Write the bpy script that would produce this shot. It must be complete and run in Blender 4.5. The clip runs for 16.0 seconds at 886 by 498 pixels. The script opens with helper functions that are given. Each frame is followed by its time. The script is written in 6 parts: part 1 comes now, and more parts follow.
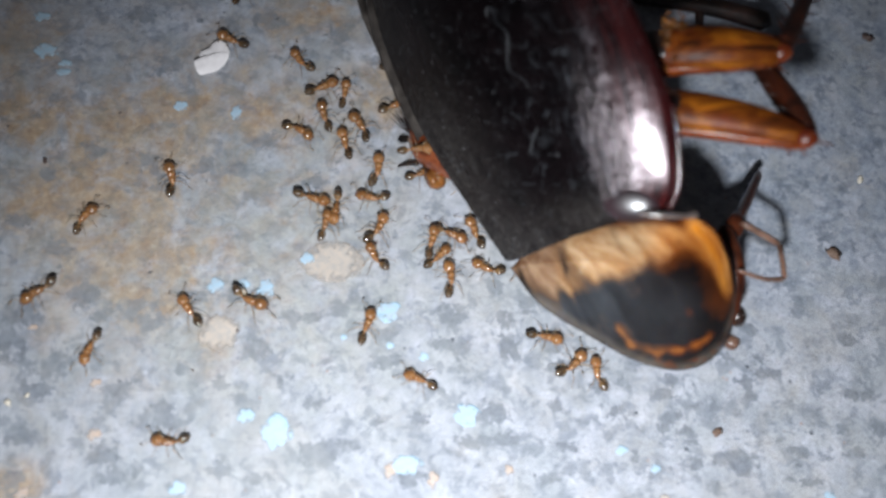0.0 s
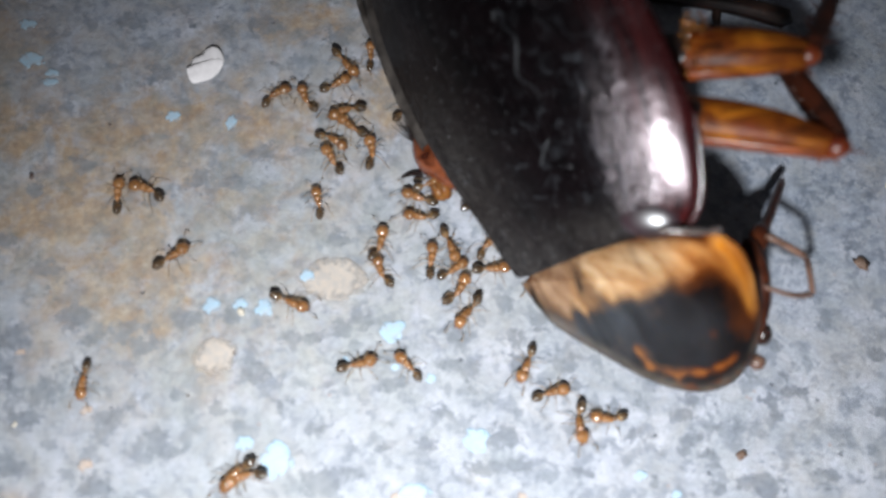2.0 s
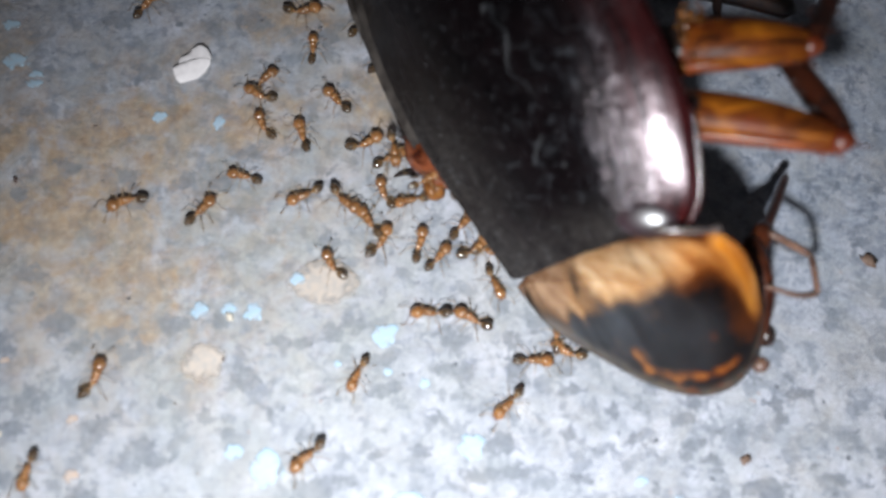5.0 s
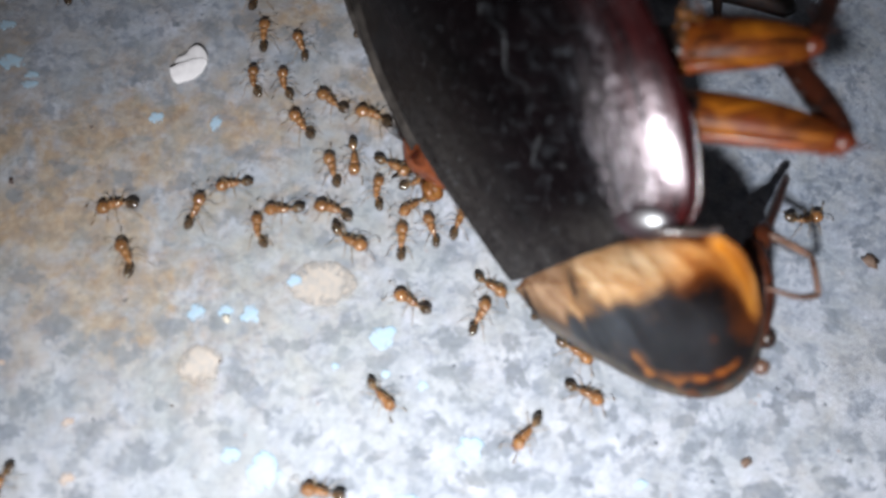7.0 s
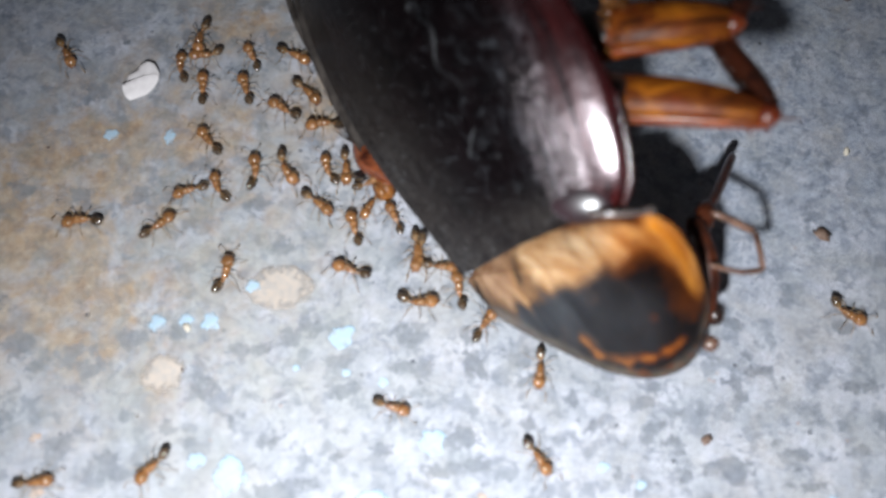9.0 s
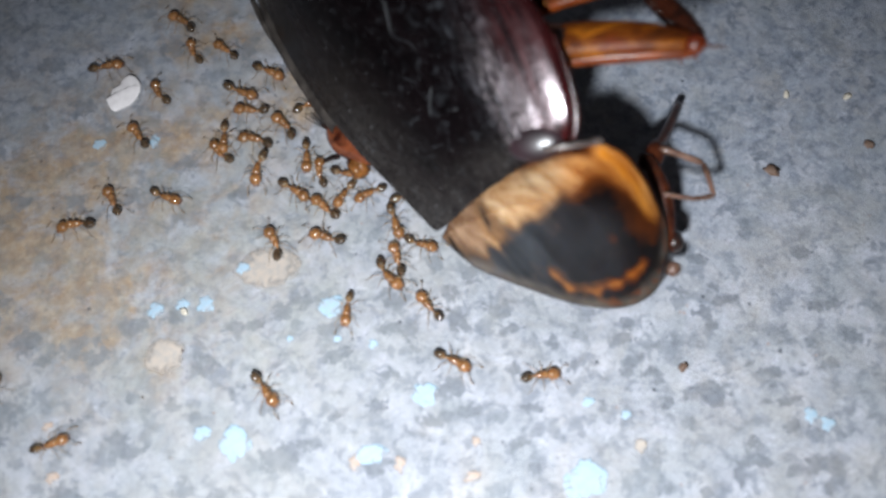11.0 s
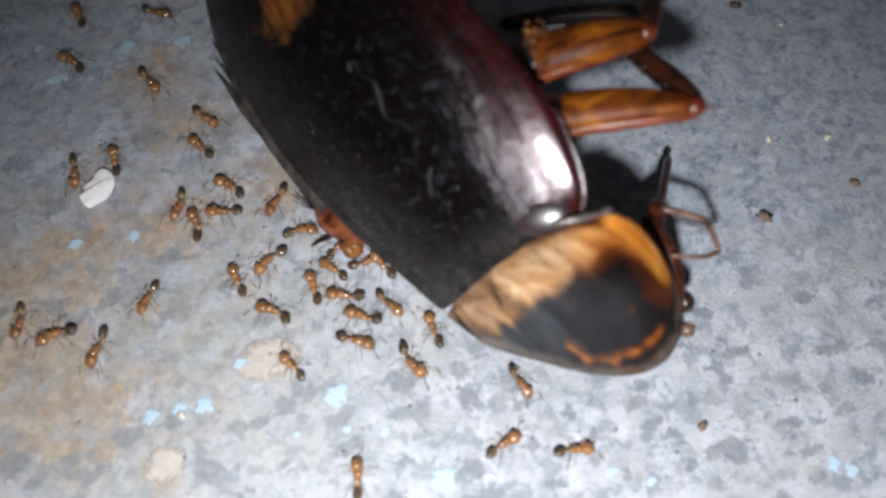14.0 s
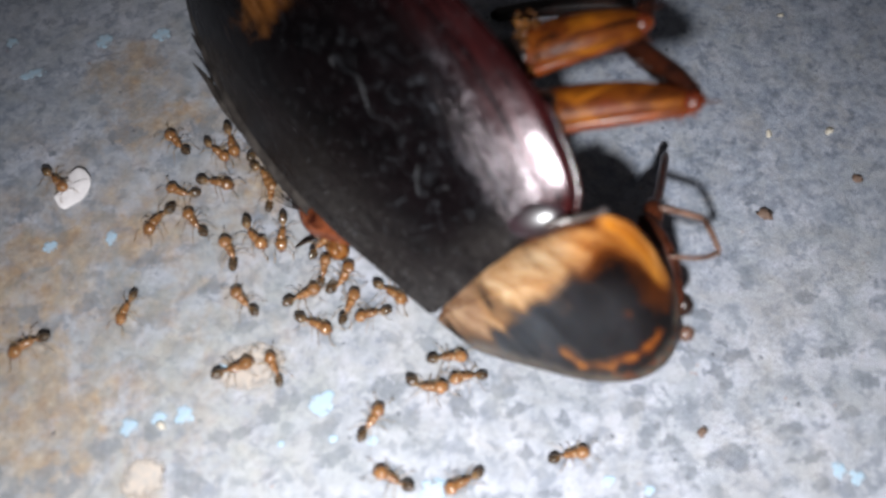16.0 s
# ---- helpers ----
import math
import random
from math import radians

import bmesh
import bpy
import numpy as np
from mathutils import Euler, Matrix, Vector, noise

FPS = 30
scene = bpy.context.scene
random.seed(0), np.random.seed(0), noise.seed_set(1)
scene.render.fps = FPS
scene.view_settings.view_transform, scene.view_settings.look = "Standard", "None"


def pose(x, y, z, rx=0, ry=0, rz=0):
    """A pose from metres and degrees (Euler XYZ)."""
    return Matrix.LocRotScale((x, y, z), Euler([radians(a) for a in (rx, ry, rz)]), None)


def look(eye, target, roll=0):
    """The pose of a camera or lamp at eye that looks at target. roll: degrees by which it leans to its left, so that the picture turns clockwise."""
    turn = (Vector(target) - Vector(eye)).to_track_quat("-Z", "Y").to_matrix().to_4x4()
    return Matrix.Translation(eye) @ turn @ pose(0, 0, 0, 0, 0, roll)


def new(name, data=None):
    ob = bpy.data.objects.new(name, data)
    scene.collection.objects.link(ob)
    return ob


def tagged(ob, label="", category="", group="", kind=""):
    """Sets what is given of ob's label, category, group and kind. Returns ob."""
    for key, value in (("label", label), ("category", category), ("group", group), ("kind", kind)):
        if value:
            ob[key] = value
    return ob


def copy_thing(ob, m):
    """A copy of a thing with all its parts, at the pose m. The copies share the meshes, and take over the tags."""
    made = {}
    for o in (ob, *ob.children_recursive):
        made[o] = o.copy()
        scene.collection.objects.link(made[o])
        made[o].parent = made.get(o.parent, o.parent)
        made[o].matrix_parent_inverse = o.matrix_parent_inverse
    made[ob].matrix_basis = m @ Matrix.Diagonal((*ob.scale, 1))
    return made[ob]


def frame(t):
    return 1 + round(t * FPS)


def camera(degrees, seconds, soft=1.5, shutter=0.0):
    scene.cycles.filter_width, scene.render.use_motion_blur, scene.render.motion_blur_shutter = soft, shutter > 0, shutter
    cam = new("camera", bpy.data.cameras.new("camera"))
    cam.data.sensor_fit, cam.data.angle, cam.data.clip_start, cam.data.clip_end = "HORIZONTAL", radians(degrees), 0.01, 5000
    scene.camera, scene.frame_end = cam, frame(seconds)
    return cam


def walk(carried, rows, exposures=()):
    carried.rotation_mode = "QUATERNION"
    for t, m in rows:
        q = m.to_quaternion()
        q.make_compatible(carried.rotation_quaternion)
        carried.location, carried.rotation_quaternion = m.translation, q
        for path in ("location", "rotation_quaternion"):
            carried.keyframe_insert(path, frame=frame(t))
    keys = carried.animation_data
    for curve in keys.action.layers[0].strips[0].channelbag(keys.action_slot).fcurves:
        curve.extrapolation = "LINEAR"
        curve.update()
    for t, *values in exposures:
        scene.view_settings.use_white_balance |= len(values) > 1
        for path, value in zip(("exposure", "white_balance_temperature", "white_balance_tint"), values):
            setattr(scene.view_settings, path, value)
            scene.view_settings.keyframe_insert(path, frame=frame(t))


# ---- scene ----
MM = 0.001
cam = camera(57.71, 16.0, soft=2.9)
PATH = [
    (0, 0.00, -0.00, 36.00, 17.59, -4.14, 0.00),
    (0.5, -0.20, 0.17, 35.97, 17.67, -3.92, -0.04),
    (1, -0.23, 0.74, 35.38, 17.54, -3.63, -0.15),
    (1.5, -0.05, 1.04, 34.86, 17.65, -3.59, -0.27),
    (2, 0.11, 1.44, 34.52, 17.21, -3.50, -0.47),
    (2.5, 0.00, 1.41, 34.54, 17.29, -3.54, -0.43),
    (3, 0.42, 1.35, 34.72, 17.22, -3.29, -0.40),
    (3.5, 0.44, 1.31, 34.65, 17.43, -3.24, -0.62),
    (4, 0.57, 1.64, 34.08, 17.26, -3.08, -0.76),
    (6.5, 0.94, 1.98, 33.57, 16.93, -2.57, -0.86),
    (7, 0.97, 2.06, 33.52, 16.92, -2.64, -0.87),
    (7.5, 1.07, 2.21, 33.54, 16.75, -2.42, -0.78),
    (8, 1.12, 2.03, 33.57, 16.67, -2.55, -0.87),
    (8.5, 1.69, 2.14, 33.59, 16.94, -2.21, -1.85),
    (9, 3.22, 1.40, 33.92, 17.49, -1.18, -3.92),
    (9.2, 4.02, 1.43, 34.43, 18.04, -0.29, -5.19),
    (11.3, 3.44, -3.30, 34.72, 21.20, 0.62, -9.90),
    (11.5, 2.53, -3.13, 34.32, 20.41, 0.84, -10.46),
    (12, 2.55, -2.55, 34.58, 20.87, 0.82, -11.42),
    (12.5, 2.67, -2.15, 35.08, 21.37, 0.81, -12.55),
    (13, 2.44, -1.37, 34.82, 22.42, 0.11, -13.29),
    (13.5, 2.22, -0.57, 34.07, 22.66, -0.44, -14.52),
    (14, 1.89, -0.58, 34.49, 23.68, -0.91, -14.96),
    (14.5, 2.43, 0.02, 33.63, 23.45, -1.18, -15.60),
    (15, 2.44, 0.04, 33.65, 23.42, -0.91, -15.47),
    (15.5, 2.52, 0.25, 33.39, 23.34, -0.95, -15.38),
    (16, 2.37, 0.16, 33.39, 23.23, -1.10, -15.41),
]
cam.data.dof.use_dof, cam.data.dof.focus_distance, cam.data.dof.aperture_fstop = True, 39.5 * MM, 34
walk(cam, [(t, pose(x * MM, y * MM, z * MM, rx, ry, rz)) for t, x, y, z, rx, ry, rz in PATH], [(0, -0.02, 6490, 10), (1.5, 0.08, 6580, 10), (4, 0.13, 6590, 11), (6.5, 0.21, 6600, 11), (9, 0.20, 6600, 11), (11.5, -0.03, 6500, 10), (13, 0.04, 6590, 11), (14, 0.16, 6700, 12), (16, 0.23, 6760, 13)])

# ---- light: night, and the white lamp of the phone beside its lens ----
world = bpy.data.worlds.new("night")
scene.world = world
world.use_nodes = True
world.node_tree.nodes["Background"].inputs[0].default_value = (0.66, 0.66, 0.72, 1)
world.node_tree.nodes["Background"].inputs[1].default_value = 0.05
led = bpy.data.lights.new("phone_lamp", "SPOT")
led.energy, led.shadow_soft_size, led.color = 0.131, 1.3 * MM, (0.885, 0.935, 0.985)
led.spot_size, led.spot_blend = radians(109), 1.0
lamp = new("phone_lamp", led)
lamp.matrix_world = look((-0.8 * MM, -10.3 * MM, 33.5 * MM), (4.0 * MM, -3.4 * MM, 0.0))


# ---- materials ----
class Nodes:
    """A short hand for node materials; texture space is in millimetres."""

    def __init__(self, name):
        self.mat = bpy.data.materials.new(name)
        self.mat.use_nodes = True
        self.tree = self.mat.node_tree
        self.bsdf = self.tree.nodes["Principled BSDF"]
        coords = self.node("ShaderNodeTexCoord")
        scale = self.node("ShaderNodeMapping")
        scale.inputs["Scale"].default_value = (1000, 1000, 1000)
        self.link(coords.outputs["Object"], scale.inputs[0])
        self.mm = scale.outputs[0]

    def node(self, kind, **values):
        n = self.tree.nodes.new(kind)
        for k, v in values.items():
            n.inputs[k].default_value = v
        return n

    def link(self, a, b):
        self.tree.links.new(a, b)

    def noise(self, size, detail=4.0, rough=0.55, warp=0.0, vector=None):
        n = self.node("ShaderNodeTexNoise", Scale=1.0 / size, Detail=detail, Roughness=rough, Distortion=warp)
        self.link(vector or self.mm, n.inputs["Vector"])
        return n.outputs["Fac"]

    def cells(self, size, out="Distance"):
        n = self.node("ShaderNodeTexVoronoi", Scale=1.0 / size)
        self.link(self.mm, n.inputs["Vector"])
        return n.outputs[out]

    def stretch(self, vector, x, y, z):
        n = self.node("ShaderNodeMapping")
        n.inputs["Scale"].default_value = (x, y, z)
        self.link(vector, n.inputs[0])
        return n.outputs[0]

    def attribute(self, name):
        n = self.node("ShaderNodeAttribute")
        n.attribute_name = name
        return n.outputs["Fac"]

    def uv(self):
        return self.node("ShaderNodeUVMap").outputs[0]

    def ramp(self, fac, *stops):
        n = self.node("ShaderNodeValToRGB")
        while len(n.color_ramp.elements) < len(stops):
            n.color_ramp.elements.new(0.5)
        for e, (at, c) in zip(n.color_ramp.elements, stops):
            e.position = at
            e.color = (*c, 1) if isinstance(c, tuple) else (c, c, c, 1)
        self.link(fac, n.inputs[0])
        return n.outputs[0]

    def mix(self, fac, a, b, blend="MIX"):
        n = self.tree.nodes.new("ShaderNodeMix")
        n.data_type, n.blend_type = "RGBA", blend
        for value, socket in ((fac, n.inputs[0]), (a, n.inputs[6]), (b, n.inputs[7])):
            if isinstance(value, (int, float)):
                socket.default_value = value
            elif isinstance(value, tuple):
                socket.default_value = (*value, 1)
            else:
                self.link(value, socket)
        return n.outputs[2]

    def math(self, op, a, b):
        n = self.tree.nodes.new("ShaderNodeMath")
        n.operation = op
        for value, socket in ((a, n.inputs[0]), (b, n.inputs[1])):
            if isinstance(value, (int, float)):
                socket.default_value = value
            else:
                self.link(value, socket)
        return n.outputs[0]

    def bump(self, height, strength, distance_mm):
        n = self.node("ShaderNodeBump", Strength=strength, Distance=distance_mm * MM)
        self.link(height, n.inputs["Height"])
        self.link(n.outputs[0], self.bsdf.inputs["Normal"])

    def done(self, colour=None, **values):
        if isinstance(colour, tuple):
            self.bsdf.inputs["Base Color"].default_value = (*colour, 1)
        elif colour is not None:
            self.link(colour, self.bsdf.inputs["Base Color"])
        for k, v in values.items():
            socket = self.bsdf.inputs[k.replace("_", " ")]
            if isinstance(v, (int, float)):
                socket.default_value = v
            elif isinstance(v, tuple):
                socket.default_value = v
            else:
                self.link(v, socket)
        return self.mat


def concrete():
    m = Nodes("worn_concrete")
    fine, grain = m.noise(0.25, 5, 0.7), m.noise(0.09, 3, 0.7)
    rub_or_glint = m.noise(1.6, 11, 0.76, 0.3)
    pale = m.ramp(rub_or_glint, (0.30, (0.20, 0.22, 0.25)), (0.48, (0.352, 0.370, 0.418)), (0.66, (0.545, 0.555, 0.625)))
    # blue-grey aggregate with ragged rims
    lobes = m.math("MULTIPLY", m.math("SUBTRACT", m.noise(0.55, 9, 0.78, 0.3), 0.5), 4.4)
    ragged = m.math("ADD", lobes, m.math("MULTIPLY", m.math("SUBTRACT", m.noise(1.6, 6, 0.7, 0.5), 0.5), 2.0))
    dark = m.ramp(m.noise(0.34, 6, 0.75), (0.3, (0.098, 0.118, 0.148)), (0.7, (0.232, 0.256, 0.302)))
    small = m.ramp(m.noise(0.95, 8, 0.70, 0.4), (0.51, 0.0), (0.58, 0.62))
    spots = m.ramp(m.math("ADD", m.attribute("blotch"), ragged), (0.52, 0.0), (0.70, 0.86))
    grey = m.mix(small, pale, dark)
    grey = m.mix(spots, grey, dark)
    # milky cement skin rubbed over both
    skin = m.ramp(m.noise(0.5, 9, 0.78, 0.6), (0.50, 0.0), (0.68, 0.40))
    grey = m.mix(skin, grey, (0.46, 0.47, 0.50))
    # rusty soil film, torn into patches where soil has settled
    torn = m.math("MULTIPLY", m.math("SUBTRACT", m.noise(1.7, 9, 0.72, 0.4), 0.5), 3.6)
    settled = m.ramp(m.attribute("ochre"), (0.04, 0.0), (0.35, 1.0))
    film = m.ramp(m.math("ADD", m.attribute("ochre"), m.math("MULTIPLY", torn, settled)), (0.1, 0.0), (0.9, 0.92))
    soil = m.ramp(m.noise(0.7, 7, 0.72), (0.32, (0.23, 0.13, 0.07)), (0.52, (0.40, 0.275, 0.165)), (0.7, (0.54, 0.43, 0.31)))
    col = m.mix(film, grey, soil)
    col = m.mix(m.math("MULTIPLY", spots, 0.55), col, m.mix(0.10, dark, soil))
    # olive grime where the soil lies thin
    grime = m.math("MULTIPLY", settled, m.ramp(m.noise(1.1, 9, 0.76, 0.5), (0.50, 0.0), (0.64, 0.62)))
    col = m.mix(grime, col, (0.17, 0.165, 0.14))
    haze = m.ramp(m.noise(3.4, 9, 0.74, 0.5), (0.48, 0.0), (0.66, 0.40))
    col = m.mix(haze, col, (0.40, 0.37, 0.32))
    # a thin olive bloom, washed out from the soil
    bloom = m.math("MULTIPLY", m.attribute("olive"), m.ramp(m.noise(2.0, 9, 0.74, 0.6), (0.40, 0.0), (0.58, 0.62)))
    col = m.mix(bloom, col, m.ramp(m.noise(0.6, 7, 0.74), (0.36, (0.25, 0.267, 0.25)), (0.62, (0.468, 0.472, 0.44))))
    # sandy patches all over, and fine dark grit
    sandy = m.ramp(m.noise(2.9, 10, 0.76, 0.8), (0.51, 0.0), (0.61, 0.24))
    col = m.mix(sandy, col, m.ramp(m.noise(0.4, 6, 0.72), (0.35, (0.30, 0.26, 0.225)), (0.62, (0.50, 0.455, 0.42))))
    grit = m.ramp(m.noise(0.42, 7, 0.72, 0.4), (0.57, 0.0), (0.65, 0.22))
    col = m.mix(grit, col, (0.15, 0.165, 0.18))
    # wide dull mottles
    dull = m.ramp(m.noise(4.2, 7, 0.66, 0.5), (0.47, 0.0), (0.62, 0.34))
    col = m.mix(dull, col, m.ramp(m.noise(0.45, 6, 0.74), (0.35, (0.165, 0.195, 0.205)), (0.62, (0.345, 0.375, 0.385))))
    col = m.mix(m.math("MULTIPLY", m.math("MAXIMUM", spots, small), 0.40), col, dark)
    # bluer, pitted stretches
    bluish = m.math("MULTIPLY", m.attribute("slate"), m.ramp(m.noise(1.4, 8, 0.76, 0.4), (0.38, 0.0), (0.60, 0.62)))
    col = m.mix(bluish, col, m.ramp(m.noise(0.5, 7, 0.75), (0.36, (0.095, 0.13, 0.205)), (0.58, (0.39, 0.44, 0.53))))
    chips = m.math("MULTIPLY", m.attribute("slate"), m.ramp(m.noise(0.8, 6, 0.68, 0.5), (0.55, 0.0), (0.62, 0.65)))
    col = m.mix(chips, col, (0.115, 0.14, 0.185))
    freckle = m.ramp(m.cells(0.75), (0.05, 0.8), (0.12, 0.0))
    rust = m.ramp(m.noise(2.2, 3, 0.5), (0.57, 0.0), (0.64, 0.7))
    col = m.mix(m.mix(1.0, freckle, rust, "MULTIPLY"), col, (0.33, 0.16, 0.08))
    # dark pin holes
    pin = m.ramp(m.cells(1.15), (0.045, 0.9), (0.10, 0.0))
    pin = m.mix(1.0, pin, m.ramp(m.noise(1.3, 3, 0.5), (0.50, 0.0), (0.58, 1.0)), "MULTIPLY")
    col = m.mix(pin, col, (0.05, 0.06, 0.08))
    sooty = m.ramp(m.noise(0.17, 4, 0.65), (0.58, 0.0), (0.72, 0.36))
    col = m.mix(sooty, col, (0.12, 0.135, 0.16))
    height = m.math("SUBTRACT", m.math("ADD", fine, m.math("MULTIPLY", grain, 0.5)), m.math("MULTIPLY", pin, 0.8))
    m.bump(height, 0.7, 0.08)
    return m.done(col, Roughness=m.ramp(fine, (0.3, 0.45), (0.7, 0.75)), Specular_IOR_Level=0.5)


def paint(name, colour, worn, bare, eaten, size, fade):
    """Old paint, worn thin in places and eaten away at its rim."""
    m = Nodes(name)
    n = m.noise(0.3, 6, 0.72)
    col = m.mix(m.ramp(n, (0.35, 0.0), (0.7, 0.8)), colour, worn)
    col = m.mix(m.ramp(m.noise(0.28, 6, 0.75, 0.5), (0.45, 0.0), (0.60, 0.85)), col, bare)
    m.bump(n, 0.5, 0.03)
    gone = m.math("ADD", m.attribute("rim"), m.math("MULTIPLY", m.math("SUBTRACT", m.noise(size, 7, 0.75, 0.4), 0.5), eaten))
    return m.done(col, Roughness=0.6, Alpha=m.ramp(gone, (0.82 - fade, 1.0), (0.82, 0.0)))


def chalk():
    m = Nodes("white_flake")
    n = m.noise(0.3, 5, 0.7)
    m.bump(n, 0.5, 0.03)
    return m.done(m.mix(m.ramp(n, (0.35, 0.0), (0.7, 0.8)), (0.82, 0.78, 0.78), (0.66, 0.62, 0.62)), Roughness=0.6)


def mineral(name, low, high):
    m = Nodes(name)
    n = m.noise(0.15, 4, 0.6)
    m.bump(n, 0.8, 0.04)
    return m.done(m.ramp(n, (0.3, low), (0.7, high)), Roughness=0.6)


def tegmen():
    m = Nodes("wing_cuticle")
    uv = m.uv()
    streak = m.noise(1.0, 4, 0.6, 0.3, m.stretch(uv, 8, 46, 1))
    blots = m.noise(1.0, 5, 0.65, 0.8, m.stretch(uv, 14, 12, 1))
    dust = m.noise(0.16, 3, 0.7)
    col = m.ramp(blots, (0.3, (0.0012, 0.0011, 0.0013)), (0.75, (0.005, 0.003, 0.0035)))
    col = m.mix(m.attribute("ruddy"), col, m.ramp(streak, (0.38, (0.004, 0.0014, 0.002)), (0.70, (0.070, 0.010, 0.010))))
    tan = m.ramp(m.math("ADD", m.attribute("tan"), m.math("MULTIPLY", m.math("SUBTRACT", blots, 0.5), 1.6)), (0.35, 0.0), (0.75, 1.0))
    col = m.mix(tan, col, m.ramp(streak, (0.3, (0.09, 0.026, 0.005)), (0.7, (0.34, 0.13, 0.03))))
    # dust on the turned-down rim, dust and painted haze in front, dried smears and specks
    rim = m.math("MULTIPLY", m.attribute("dust_haze"), m.mix(0.5, m.ramp(m.noise(1.1, 6, 0.7), (0.35, 0.1), (0.65, 1.0)), m.ramp(m.noise(1.0, 4, 0.6, 0.3, m.stretch(uv, 4, 15, 1)), (0.35, 0.15), (0.65, 1.0))))
    col = m.mix(rim, col, m.ramp(dust, (0.35, (0.020, 0.018, 0.0172)), (0.7, (0.069, 0.0615, 0.0565))))
    smear = m.ramp(m.noise(0.6, 8, 0.78, 1.2), (0.56, 0.0), (0.72, 0.12))
    col = m.mix(smear, col, (0.35, 0.38, 0.42))
    # pale glints along the crumpled seam, painted into the colour
    rub_or_glint = m.math("MULTIPLY", m.attribute("seam_glint"), m.ramp(m.noise(1.0, 5, 0.7, 0.5, m.stretch(uv, 26, 70, 1)), (0.55, 0.0), (0.70, 0.34)))
    col = m.mix(rub_or_glint, col, (0.22, 0.24, 0.28))
    specks = m.ramp(dust, (0.66, 0.0), (0.74, 0.40))
    col = m.mix(specks, col, (0.30, 0.30, 0.31))
    veins = m.noise(1.0, 2, 0.5, 0.2, m.stretch(uv, 5, 30, 1))
    pits = m.cells(0.34)
    lumps = m.noise(0.55, 4, 0.6)
    height = m.math("ADD", m.math("MULTIPLY", m.math("MULTIPLY", veins, m.attribute("ruddy")), 0.6), m.math("MULTIPLY", lumps, 0.6))
    height = m.math("MULTIPLY", height, m.math("SUBTRACT", 1.0, m.math("MULTIPLY", m.attribute("even"), 0.9)))
    height = m.math("ADD", height, m.math("MULTIPLY", pits, 0.07))
    # crumpled along the seam of the two wings
    crumple = m.noise(1.0, 4, 0.62, 0.4, m.stretch(uv, 40, 75, 1))
    height = m.math("ADD", height, m.math("MULTIPLY", m.math("MULTIPLY", crumple, m.attribute("seam_glint")), 1.5))
    m.bump(height, 0.5, 0.13)
    rough = m.ramp(m.mix(0.5, blots, streak), (0.35, 0.15), (0.65, 0.25))
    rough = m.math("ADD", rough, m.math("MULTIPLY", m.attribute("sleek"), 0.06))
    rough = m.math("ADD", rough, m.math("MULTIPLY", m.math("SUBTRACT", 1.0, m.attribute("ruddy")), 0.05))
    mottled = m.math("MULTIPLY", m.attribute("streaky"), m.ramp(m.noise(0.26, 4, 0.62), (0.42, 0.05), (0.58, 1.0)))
    # the streaks' glints are partly painted in as grey
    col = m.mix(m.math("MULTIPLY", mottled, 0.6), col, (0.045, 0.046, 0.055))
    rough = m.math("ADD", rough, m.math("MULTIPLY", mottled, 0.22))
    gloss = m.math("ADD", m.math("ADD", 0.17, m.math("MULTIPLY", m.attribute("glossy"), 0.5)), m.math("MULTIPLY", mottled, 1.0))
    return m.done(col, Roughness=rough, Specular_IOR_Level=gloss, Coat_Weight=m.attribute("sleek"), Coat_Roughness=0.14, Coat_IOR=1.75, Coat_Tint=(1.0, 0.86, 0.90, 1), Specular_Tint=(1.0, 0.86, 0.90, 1))


